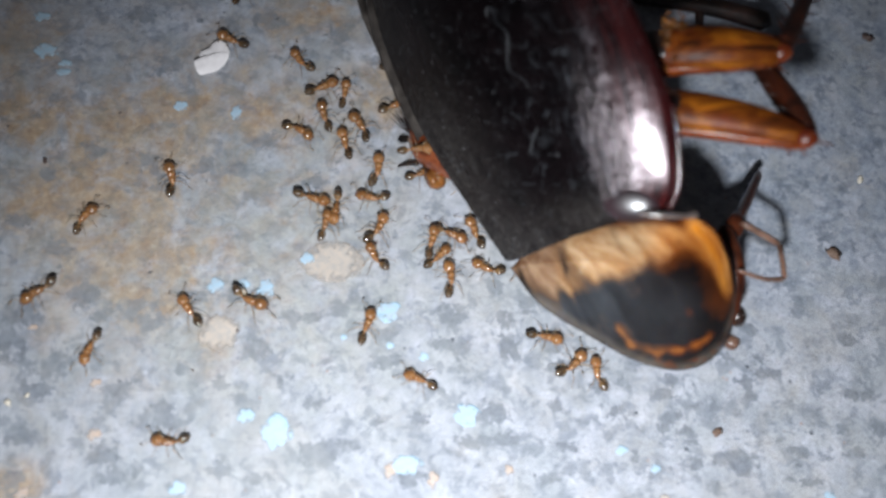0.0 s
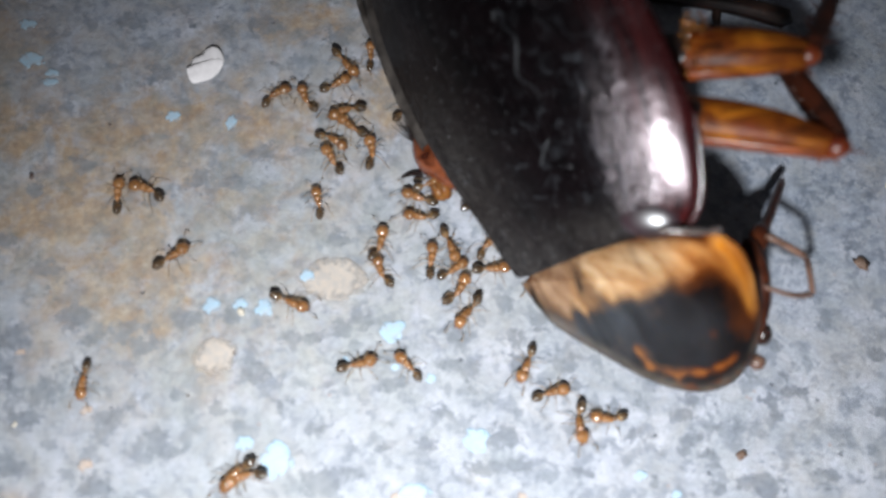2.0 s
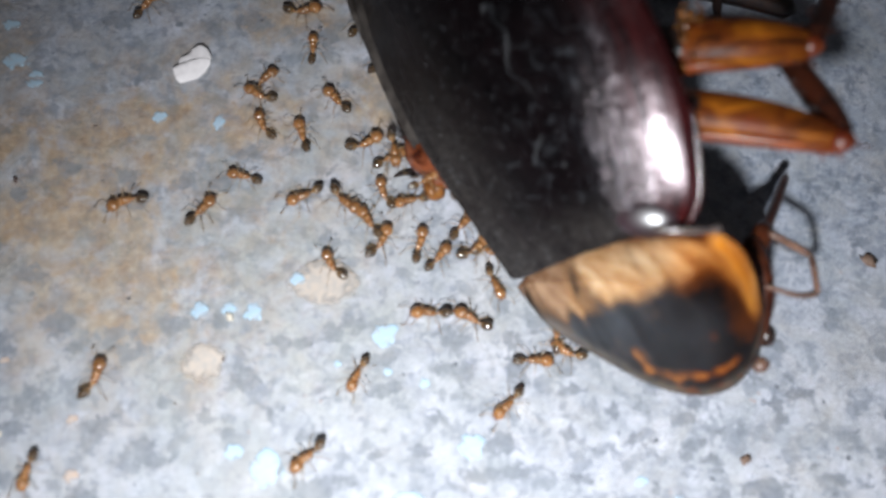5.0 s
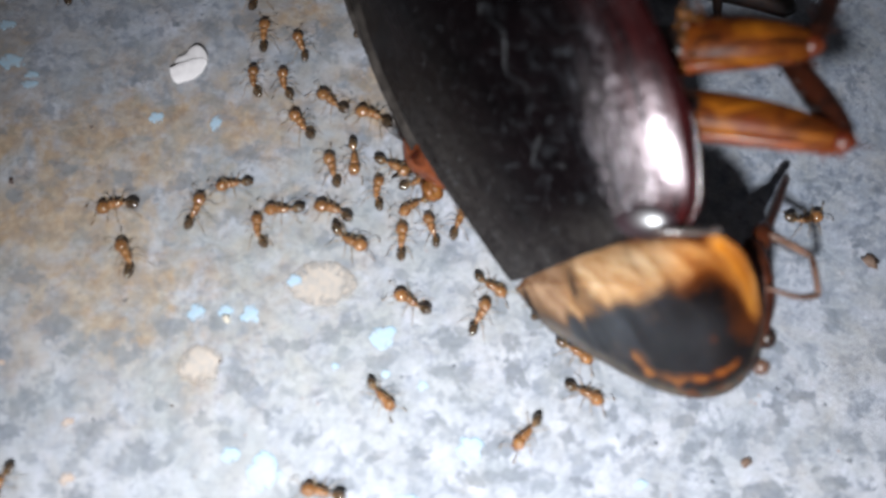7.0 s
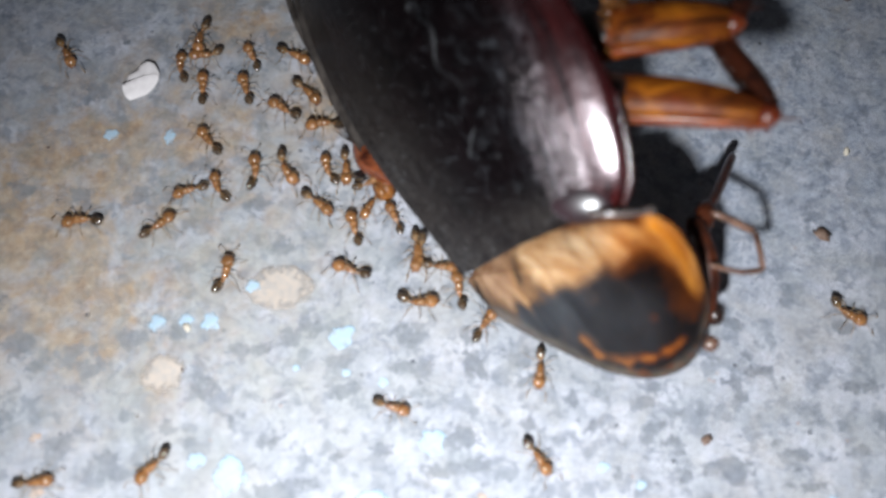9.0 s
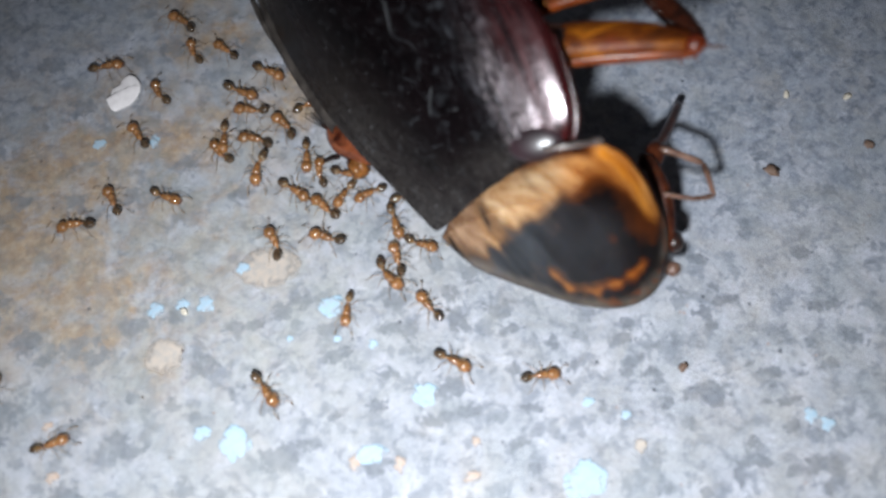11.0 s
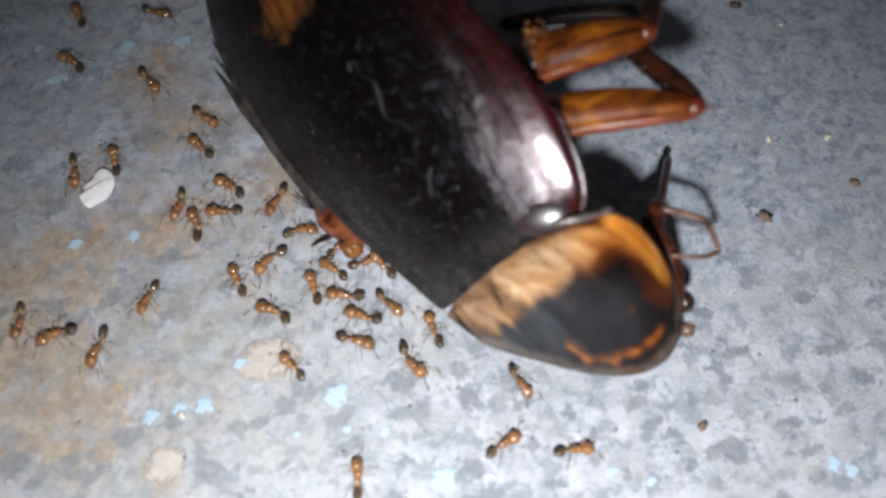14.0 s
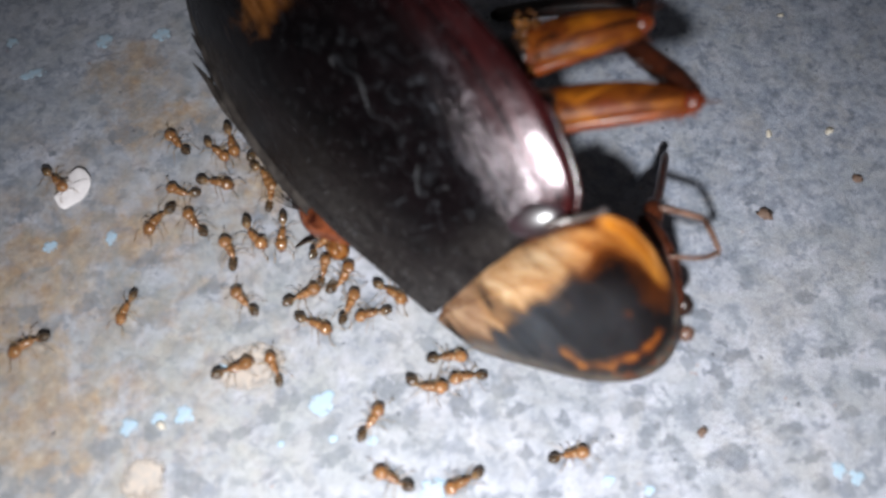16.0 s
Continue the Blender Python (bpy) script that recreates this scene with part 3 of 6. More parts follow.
for i, (x, y, rx, ry) in enumerate([(0.3, 1.3, 0.23, 0.34), (2.2, 1.0, 0.23, 0.32), (5.5, 1.4, 0.2, 0.22), (5.1, 0.0, 0.39, 0.2), (-12.3, 2.8, 0.3, 0.24), (-12.5, 5.0, 0.26, 0.18), (-15.5, 7.4, 0.22, 0.14), (-14.9, 0.4, 0.3, 0.24)]):
    flat_patch("rust_spot", x, y, 1.15 * rx, 1.15 * ry, RUST_STAIN, 61.3 + i, "small rusty orange stain on the concrete", "rust spot", "rust spots on the ground", 0.012, 0.4)
flat_patch("paint_spot", 12.3, 0.1, 0.3, 0.34, CREAM, 55.2, "small pale cream drop of dried paint on concrete", "paint spot", "cream paint spots", 0.02, 0.2)


def grain(x, y, r, material, seed, label):
    bm = blob(bmesh.new(), (0, 0, 0.3 * r), (0.9 * r, 0.62 * r, 0.42 * r), (8, 0, 57 * seed), 0.9, seed, 10, 7)
    ob = mesh_object("grain", bm, material)
    ob.location = (x * MM, y * MM, relief(x, y) * MM)
    tagged(ob, label, "grain", "loose grains on the ground")


for i, (x, y, r) in enumerate([(-16.12, 15.35, 0.14), (25.4, 23.84, 0.32), (-12.99, 17.97, 0.08), (-6.63, 7.41, 0.08), (-8.45, 5.61, 0.07)]):
    grain(x, y, r, DARK_GRAIN, 1.7 + i, "small dark grain of grit on the concrete")
for i, (x, y, r) in enumerate([(21.66, 11.62, 0.4), (14.95, 3.08, 0.28), (14.37, 11.6, 0.17), (26.71, 12.22, 0.3)]):
    grain(x, y, r, RUST_GRAIN, 9.1 + i, "reddish-brown grain of grit on the concrete")
for i, (x, y, r) in enumerate([(-16.02, 4.12, 0.19), (26.63, 14.96, 0.27), (23.69, 15.61, 0.2), (-6.46, 9.19, 0.22), (27.33, 22.01, 0.18), (-15.29, 4.44, 0.12)]):
    grain(x, y, r, PALE_GRAIN, 21.3 + i, "pale sandy crumb on the concrete")


def plate(bm, outline, lift, thick=0.13):
    """A thin plate with worn edges; lift gives the height of its upper face."""
    n = 4 * len(outline)
    mid = sum((Vector((*q, 0)) for q in outline), Vector()) / len(outline)
    rims = []
    for grow, drop in ((0.90, thick), (0.99, 0.8 * thick), (1.0, 0.3 * thick), (0.95, 0.03), (0.5, 0.0)):
        ring = []
        for j in range(n):
            p = mid.lerp(spline([(*q, 0) for q in outline + outline[:1]], j / n), grow)
            ring.append(bm.verts.new((p.x, p.y, lift(p.x, p.y) - drop + 0.03 * noise.noise(Vector((p.x * 3, p.y * 3, 0.4))))))
        rims.append(ring)
    for a, b in zip(rims, rims[1:]):
        for j in range(n):
            bm.faces.new((a[j], a[(j + 1) % n], b[(j + 1) % n], b[j]))
    bm.faces.new(rims[-1])
    bm.faces.new(rims[0][::-1])


def build_chip():
    """The white flake: two lobes, split by a cleft from one side."""
    bm = bmesh.new()
    plate(bm, [(-0.83, -0.33), (-0.5, -0.12), (0.05, 0.15), (0.5, 0.3), (0.84, 0.2), (0.71, -0.22), (0.33, -0.72), (-0.15, -0.95), (-0.52, -1.06), (-0.71, -0.83)], lambda x, y: 0.44 - 0.12 * x + 0.24 * y)
    plate(bm, [(-0.67, 0.05), (-0.62, 0.39), (-0.32, 0.56), (-0.16, 0.66), (-0.04, 0.88), (0.16, 1.04), (0.40, 1.06), (0.67, 0.83), (0.86, 0.25), (0.55, -0.15), (0.0, -0.2)], lambda x, y: 0.28 + 0.10 * x + 0.10 * y)
    for w in bm.verts:
        w.co.y *= 0.86
    ob = mesh_object("flake", bm, WHITE_CHIP)
    ob.location = (-8.85 * MM, 21.0 * MM, 0)
    tagged(ob, "white chalky chip of plaster with a cleft, lying on concrete", "plaster chip")


build_chip()


# ---- the dead cockroach, lying on its left side ----
WING_LEFT = [(5.3, 9.9, 2.6), (3.8, 12.2, 2.7), (2.0, 15.0, 2.9), (0.4, 18.3, 3.1), (-0.9, 22.2, 3.3), (-1.8, 28.0, 3.4), (-1.2, 34.5, 3.0), (1.6, 40.5, 2.2)]
WING_RIGHT = [(10.5, 10.5, 8.2), (10.75, 11.5, 9.0), (10.28, 13.71, 10.28), (9.24, 16.01, 11.3), (7.67, 19.28, 12.0), (6.23, 26.19, 10.7), (5.0, 33.0, 7.0), (2.4, 40.0, 2.6)]
CREST = [(8.3, 0, 0), (9.2, 0, 0), (10.48, 0, 0), (11.5, 0, 0), (12.2, 0, 0), (11.0, 0, 0), (7.3, 0, 0), (2.7, 0, 0)]


def back(u, v, lift=0.0):
    """A place on the arched back: u from the shoulders to the tips, v from the left rim to the right one.
    It climbs steeply from the left, runs on as a slanting flank, and rolls off at the right rim."""
    left, right, crest = spline(WING_LEFT, u), spline(WING_RIGHT, u), spline(CREST, u).x
    s = 0.5 - 0.5 * math.cos(math.pi * v)
    p = left.lerp(right, s)
    slant = 2.1 * (1 - u)
    climb = max(crest - left.z - 0.94 * slant, 0.0)
    p.z = left.z + climb * (1 - (1 - min(s / 0.94, 1.0)) ** 2.2) + slant * s - (0.06 * slant + crest - right.z) * max(0.0, (s - 0.94) / 0.06) ** 2
    p.z += lift - 0.55 * smooth_step(0.72, 0.95, s) * math.exp(-u / 0.03)
    return p


# glint streaks on the wings, glossier and painted greyer: place along and across, length, width, strength
STREAKS = [(0.41, 0.665, 0.035, 0.022, 0.8), (0.34, 0.66, 0.025, 0.014, 0.5), (0.27, 0.625, 0.035, 0.016, 0.8), (0.21, 0.63, 0.025, 0.016, 1.0), (0.23, 0.555, 0.04, 0.020, 0.7), (0.17, 0.565, 0.022, 0.016, 0.6), (0.13, 0.635, 0.025, 0.018, 0.8), (0.11, 0.60, 0.02, 0.015, 0.6), (0.13, 0.69, 0.03, 0.016, 0.9)]


def build_wing(name, v0, v1, lift, roach, label):
    bm = bmesh.new()
    nu, nv = 70, 36
    uv = bm.loops.layers.uv.new("UVMap")
    ruddy, tan, sleek, dust_haze, seam_glint, glossy, even, streaky = [bm.verts.layers.float.new(k) for k in ("ruddy", "tan", "sleek", "dust_haze", "seam_glint", "glossy", "even", "streaky")]
    grid = []
    for i in range(nu + 1):
        row = []
        for j in range(nv + 1):
            u, v = i / nu, v0 + (v1 - v0) * j / nv
            # the shoulder corner is rounded off
            u = u + (1 - u) * 0.03 * (2 * abs(v - 0.5)) ** 4
            p = back(u, v, lift + 0.03 * math.sin(48 * v + 5 * u + 1.2) * math.exp(-((v - 0.61) / 0.065) ** 2) * (1 - u) * (0.7 + 0.6 * noise.noise(Vector((30 * u, 9 * v, 1.7)))))
            w = bm.verts.new(p)
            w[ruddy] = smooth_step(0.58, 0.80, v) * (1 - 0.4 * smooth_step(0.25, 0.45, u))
            # grey near the shoulders: dust, with veiling haze painted in
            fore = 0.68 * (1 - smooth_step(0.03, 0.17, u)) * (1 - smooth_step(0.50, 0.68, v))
            w[dust_haze] = fore + (1 - fore) * (1 - smooth_step(0.05, 0.40, v)) * (1 - 0.72 * smooth_step(0.27, 0.46, u))
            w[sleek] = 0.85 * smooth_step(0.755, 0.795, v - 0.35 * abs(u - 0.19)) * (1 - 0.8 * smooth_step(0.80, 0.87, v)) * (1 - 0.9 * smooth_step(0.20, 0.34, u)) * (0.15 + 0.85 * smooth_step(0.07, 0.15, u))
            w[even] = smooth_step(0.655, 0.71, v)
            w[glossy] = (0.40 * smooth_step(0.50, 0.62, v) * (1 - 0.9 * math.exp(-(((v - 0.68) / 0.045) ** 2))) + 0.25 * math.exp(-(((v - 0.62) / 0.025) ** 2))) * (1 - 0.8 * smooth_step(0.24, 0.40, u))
            w[seam_glint] = math.exp(-(((v - 0.60) / 0.065) ** 2)) * smooth_step(0.03, 0.10, u) * (1 - smooth_step(0.30, 0.50, u))
            w[streaky] = sum(f * math.exp(-(((u - a) / p) ** 2) - (((v - b) - 0.12 * (u - a)) / q) ** 2) for a, b, p, q, f in STREAKS)
            w[tan] = math.exp(-((p.x - 1.9) / 1.2) ** 2 - ((p.y - 23.2) / 2.2) ** 2)
            row.append((w, u, v))
        grid.append(row)
    for i in range(nu):
        for j in range(nv):
            q = (grid[i][j], grid[i][j + 1], grid[i + 1][j + 1], grid[i + 1][j])
            f = bm.faces.new([w for w, _, _ in q])
            for loop, (_, u, v) in zip(f.loops, q):
                loop[uv].uv = (u, v)
    ob = part(name, bm, TEGMEN, roach, label)
    thick = ob.modifiers.new("thickness", "SOLIDIFY")
    thick.thickness, thick.offset = 0.13 * MM, -1
    return ob


SHIELD_RIM = [
    (5.4, 9.85, 2.5), (6.6, 8.15, 2.75), (8.6, 6.8, 2.9), (10.5, 5.75, 3.0), (12.3, 5.35, 3.0), (13.7, 5.8, 3.3), (14.25, 7.0, 4.3),
    (14.05, 8.4, 5.6), (13.1, 9.35, 7.3), (11.7, 10.1, 8.4), (9.9, 10.45, 7.9), (8.25, 10.8, 6.5), (6.55, 10.6, 4.7),
]


# the shield's markings, laid out on it as seen square on
BAND_REAR = [(4.9, 9.3), (6.1, 10.1), (7.3, 10.8), (8.8, 11.2), (10.9, 11.4), (12.0, 11.3), (12.9, 11.1)]
BAND_FRONT = [(7.5, 7.9), (8.4, 8.3), (8.8, 8.65), (9.7, 8.9), (10.3, 9.1), (10.65, 9.35), (11.1, 9.15), (11.9, 9.2), (12.6, 9.1), (13.15, 8.6), (13.55, 7.8)]
BEIGE_FRONT = [(4.8, 8.55), (5.9, 8.05), (6.65, 7.75), (7.6, 7.85)]
RIGHT_RIM = [(12.6, 11.0), (13.05, 10.45), (13.45, 9.5), (13.62, 8.5), (13.5, 7.3)]
FRONT_STRIP = [(9.3, 6.55), (9.75, 5.85), (10.7, 5.6), (12.0, 5.9), (12.9, 6.4)]


def along(line, x):
    for (x0, y0), (x1, y1) in zip(line, line[1:]):
        if x <= x1:
            break
    return y0 + (y1 - y0) * min(max((x - x0) / (x1 - x0), 0.0), 1.0)


def distance(line, a, b):
    q, best = Vector((a, b)), 99.0
    for p0, p1 in zip(line, line[1:]):
        p0, d = Vector(p0), Vector(p1) - Vector(p0)
        f = min(max((q - p0).dot(d) / d.length_squared, 0.0), 1.0)
        best = min(best, (q - p0 - f * d).length)
    return best


def shield_marks(p, r):
    """How tan, how orange and how greyish the shield is at a place, and how strong its painted sheen."""
    a, b = p.x + 0.33 * (p.z - 5), p.y + 0.35 * (p.z - 5)
    wide, fine = noise.noise(Vector((a * 0.9, b * 0.9, 4.2))), noise.noise(Vector((a * 3.1, b * 3.1, 8.8)))
    wave = 0.6 * wide + 0.5 * fine
    # brush-like streaks that run with the furrow
    brush = noise.noise(Vector(((0.92 * a + 0.39 * b) * 3.4, (0.39 * a - 0.92 * b) * 0.45, 1.3)))
    rear = 1 - smooth_step(-0.12 - 0.5 * smooth_step(8.0, 9.5, a) * (1 - smooth_step(12.0, 12.6, a)), 0.18, b - along(BAND_REAR, a) + 0.16 * wave)
    # the soft brown wedge above the dark middle
    soft = 0.55 + 2.2 * math.exp(-(((a - 12.3) / 1.05) ** 2))
    band = smooth_step(-0.30, soft + 0.15, b - along(BAND_FRONT, a) + 0.22 * wave) * smooth_step(7.0, 7.5, a + 0.1 * wave)
    left = smooth_step(-0.5, 0.9, b - along(BEIGE_FRONT, a) + 0.35 * wave + 0.3 * brush) * (1 - smooth_step(7.0, 7.5, a))
    streak = a - (7.15 + 0.78 * (9.9 - b) + 0.10 * wave)
    furrow = math.exp(-((streak / (0.20 + 0.17 * max(10.4 - b, 0.0))) ** 2))
    tan = (max(band, left) + 0.7 * min(brush, 0.15) * (1 - smooth_step(9.0, 11.0, a))) * rear * (1 - min(0.25 + 0.26 * (10.4 - b), 0.72) * furrow)
    edge = distance(RIGHT_RIM, a, b)
    outer = smooth_step(0.30, 0.55, edge) if a > along([(6.9, 13.5), (8.5, 13.62), (9.5, 13.45), (10.45, 13.05), (11.0, 12.6)], b) else 0.0
    tan = max(tan, math.exp(-((edge / (0.19 + 0.12 * max(b - 8.6, 0.0))) ** 2)) * smooth_step(-1.2, -0.2, wave) * (0.22 + 0.78 * smooth_step(7.8, 9.7, b))) * (1 - outer)
    # a red-brown bloom inside the right rim
    tan = max(tan, 0.27 * math.exp(-((edge / 0.85) ** 2)) * smooth_step(6.8, 8.0, b) * (1 - outer))
    broken = noise.noise(Vector((a * 1.7, b * 1.7, 2.2)))
    strip = math.exp(-((distance(FRONT_STRIP, a, b + 0.12 * fine) / (0.24 + 0.13 * broken)) ** 2)) * (0.45 + 0.55 * smooth_step(-0.50, 0.45, broken + 0.4 * fine))
    rim = 0.30 * smooth_step(0.86, 0.93, r) * (1 - smooth_step(0.97, 1.0, r)) * smooth_step(9.5, 10.5, a) * (1 - smooth_step(8, 9, b)) * smooth_step(-0.4, 0.4, fine)
    spot = 0.13 * math.exp(-(((a - 12.1) / 0.2) ** 2) - ((b - 7.67) / 0.2) ** 2)
    tan = max(tan, 0.50 * strip, rim, spot)
    amber = max(0.55 * strip, spot, 0.9 * math.exp(-((edge / 0.5) ** 2)), 0.75 * smooth_step(9.6, 12.4, a), 0.5 * math.exp(-(((b - along(BAND_REAR, a)) / 0.3) ** 2)))
    grey = (1 - smooth_step(6.6, 7.4, a)) * (1 - strip)
    # sheen and haze on the dark front, put into the colour
    painted_sheen = (1 - smooth_step(7.4, 10.3, p.x)) * (1 - smooth_step(8.2, 9.2, p.y)) * (0.75 + 0.45 * brush) + 0.24 * (1 - smooth_step(6.6, 8.6, p.y)) * smooth_step(8.0, 10.0, p.x) * (1 - 0.8 * smooth_step(11.0, 12.8, p.x))
    # the thin, clear margin round the front
    clear = smooth_step(0.90 - 0.08 * smooth_step(11.5, 13.0, a), 0.98, r) * (1 - smooth_step(7.6, 9.0, b)) * (0.75 + 0.7 * broken)
    return min(max(tan, 0.0), 1.0), amber, grey, min(max(painted_sheen, 0.0), 1.0), min(max(clear, 0.0), 1.0)


def build_shield(roach):
    bm = bmesh.new()
    tan, amber, beige, dust_haze, clear = [bm.verts.layers.float.new(k) for k in ("tan", "amber", "beige", "dust_haze", "clear")]
    hub = Vector((10.3, 8.0, 8.05))
    n, rings = 180, 54
    rows = []
    for i in range(1, rings + 1):
        r = i / rings
        row = []
        for j in range(n):
            rim = spline(SHIELD_RIM + SHIELD_RIM[:1], j / n)
            p = hub.lerp(rim, r)
            p.z = hub.z + (rim.z - hub.z) * r**1.9 + 0.25 * (1 - r * r)
            w = bm.verts.new(p)
            w[tan], w[amber], w[beige], w[dust_haze], w[clear] = shield_marks(p, r)
            row.append(w)
        rows.append(row)
    top = bm.verts.new(hub + Vector((0, 0, 0.25)))
    for j in range(n):
        bm.faces.new((top, rows[0][j], rows[0][(j + 1) % n]))
    for a, b in zip(rows, rows[1:]):
        for j in range(n):
            bm.faces.new((a[j], b[j], b[(j + 1) % n], a[(j + 1) % n]))
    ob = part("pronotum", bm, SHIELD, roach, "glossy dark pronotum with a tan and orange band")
    thick = ob.modifiers.new("thickness", "SOLIDIFY")
    thick.thickness, thick.offset = 0.18 * MM, -1


def spines(parent, points, count, length, seed, material, t0=0.1, t1=0.95):
    """Stiff bristles that stand off a limb, each a part of it."""
    rnd = random.Random(seed)
    for k in range(count):
        t = t0 + (t1 - t0) * k / max(count - 1, 1)
        c = spline(points, t)
        d = (spline(points, min(t + 0.03, 1)) - spline(points, max(t - 0.03, 0))).normalized()
        side = d.cross(Vector((rnd.uniform(-0.4, 0.4), rnd.uniform(-0.4, 0.4), 1))).normalized() * (1 if k % 2 else -1)
        tip = c + (side * 0.9 + d * 0.7 + Vector((0, 0, rnd.uniform(-0.2, 0.5)))).normalized() * length * rnd.uniform(0.7, 1.2)
        part("bristle", tube(bmesh.new(), [c, c.lerp(tip, 0.5), tip], [0.075, 0.05, 0.015], 5, 3), material, parent)


def build_leg(name, roach, femur, femur_r, tibia, tibia_r, tarsus, label, material=None):
    leg = part(name, tube(bmesh.new(), femur, femur_r, 16, 18, 0.7), material or LEG_AMBER, roach, label)
    if tibia:
        part("tibia", tube(bmesh.new(), tibia, tibia_r, 10, 14), SHIN, leg, "reddish-brown spiny shin")
        spines(leg, tibia, 16, 0.95, len(name) + tibia[0][0], SHIN)
    if tarsus:
        part("tarsus", tube(bmesh.new(), tarsus, [0.16, 0.13, 0.10, 0.06], 8, 16), FOOT, leg, "thin jointed foot")
    return leg


def leg_details(leg, femur, keel):
    """The hip, coloured dark for the shade by the wing, the red keel along the thigh's front edge and the shiny knee.
    """
    a, b = Vector(femur[0]), Vector(femur[1])
    # a dark sleeve that stands in for shade where the thigh begins
    part("hip", tube(bmesh.new(), [a, a.lerp(b, 0.65), a.lerp(b, 1.2)], [1.05, 1.02, 0.6], 14, 10, 0.85), DARK_SHELL, leg, "hip of the leg, coloured dark for the shade there")
    part("keel", tube(bmesh.new(), [Vector(q) + Vector((-0.06, -1.0, -0.25)) * keel * k for q, k in zip(femur, (1.0, 1.0, 0.9, 0.55))], [0.26, 0.30, 0.26, 0.2], 10, 14), KEEL, leg, "reddish keel along the thigh")
    spines(leg, [Vector(q) + Vector((0, -0.75 * keel, -0.1)) for q in femur], 14, 0.5, 3 * keel, LEG_RED, 0.3, 0.95)
    k = Vector(femur[-1])
    part("knee", blob(bmesh.new(), k + Vector((-0.05, -0.12, 0.05)), (0.46, 0.40, 0.40), (0, 0, 20), 0.08, keel, 16, 12), KNEE, leg, "shiny reddish knee")


def build_roach():
    roach = new("cockroach")
    tagged(roach, "dead dark-brown cockroach with a tan-banded pronotum lying on concrete", "cockroach")
    # trunk under the wings, which rests on the ground
    bm = bmesh.new()
    tube(bm, [(8.9, 10.9, 3.3), (8.0, 13.2, 3.5), (6.6, 17.0, 3.55), (4.6, 23.0, 3.3), (3.2, 30.0, 2.9), (2.4, 38.0, 1.6)], [1.9, 2.9, 3.5, 3.4, 2.9, 1.2], 22, 24, 0.98)
    part("abdomen", bm, DARK_SHELL, roach)
    build_wing("right_wing", 0.40, 1.0, -0.10, roach, "glossy reddish-black folded wing")
    build_wing("left_wing", 0.0, 0.62, 0.06, roach, "glossy black folded wing with pale scuffs")
    # the thin hind wing that shows past the left rim
    bm = bmesh.new()
    rows = []
    for i in range(31):
        u = 0.34 + 0.5 * i / 30
        p = spline(WING_LEFT, u)
        out = 0.14 * math.sin(math.pi * i / 30) ** 0.7
        rows.append([bm.verts.new(p + Vector(q)) for q in ((1.6, 0.3, 0.5), (0.35, 0, -0.35), (-0.5 * out, -0.1, -0.75), (-out, -0.2, -0.9))])
    for a, b in zip(rows, rows[1:]):
        for j in range(3):
            bm.faces.new((a[j], a[j + 1], b[j + 1], b[j]))
    ob = part("hind_wing", bm, DULL_EDGE, roach, "thin dusty grey edge of the hind wing")
    thick = ob.modifiers.new("thickness", "SOLIDIFY")
    thick.thickness = 0.08 * MM
    part("wing_base", blob(bmesh.new(), (9.15, 10.95, 7.87), (1.15, 0.80, 0.36), (32, -20, -15), 0.02, 3.0, 28, 18), HUMP, roach, "glossy black hump at the base of the wing")
    part("collar", tube(bmesh.new(), [(9.3, 10.35, 8.35), (10.2, 10.2, 8.6), (11.0, 10.22, 8.55), (11.55, 10.4, 8.25)], [0.10, 0.13, 0.12, 0.2], 10, 24), MEMBRANE, roach, "pale glossy membrane at the wing's hinge")
    part("wing_edge", tube(bmesh.new(), [spline(WING_RIGHT, 0.02 + 0.035 * k) + Vector((0.0, 0, 0.0)) for k in range(9)], [0.10, 0.12, 0.09, 0.04], 10, 24), WING_EDGE, roach, "reddish glossy edge of the wing")
    # two thin dark edges of the hind wings with a pale membrane between them
    blade = tube(bmesh.new(), [(0.87, 17.45, 2.0), (0.22, 18.93, 2.0), (-0.63, 21.02, 2.0), (-1.28, 22.53, 2.0), (-1.79, 24.1, 2.0), (-2.3, 25.22, 2.0)], [0.10, 0.17, 0.2, 0.19, 0.13, 0.02], 8, 24, 0.4)
    part("wing_blade", blade, DULL_EDGE, roach, "dark pointed edge of the hind wing")
    blade = tube(bmesh.new(), [(-0.27, 21.23, 2.3), (-0.67, 22.64, 2.3), (-1.19, 24.21, 2.3), (-1.65, 25.48, 2.3), (-2.06, 26.66, 2.3)], [0.12, 0.2, 0.2, 0.14, 0.02], 8, 20, 0.4)
    part("wing_blade", blade, DARK_SHELL, roach, "dark pointed edge of the hind wing")
    film = tube(bmesh.new(), [(-0.23, 20.92, 1.85), (-0.68, 22.03, 1.85), (-1.16, 23.37, 1.85), (-1.67, 24.97, 1.85)], [0.06, 0.16, 0.17, 0.05], 8, 16, 0.25)
    part("membrane", film, MEMBRANE, roach, "pale strip of hind wing membrane")
    build_shield(roach)
    # dried pale scuffs on the wing
    for way in ([(0.45, 0.45), (0.43, 0.47), (0.40, 0.455), (0.37, 0.44), (0.345, 0.465), (0.325, 0.465)], [(0.26, 0.45), (0.24, 0.425), (0.215, 0.40)], [(0.46, 0.44), (0.475, 0.45), (0.465, 0.47)], [(0.30, 0.40), (0.28, 0.42)]):
        bm = bmesh.new()
        tube(bm, [back(u, v, 0.09) for u, v in way], [0.02, 0.06, 0.04, 0.05, 0.015], 6, 16, 0.25)
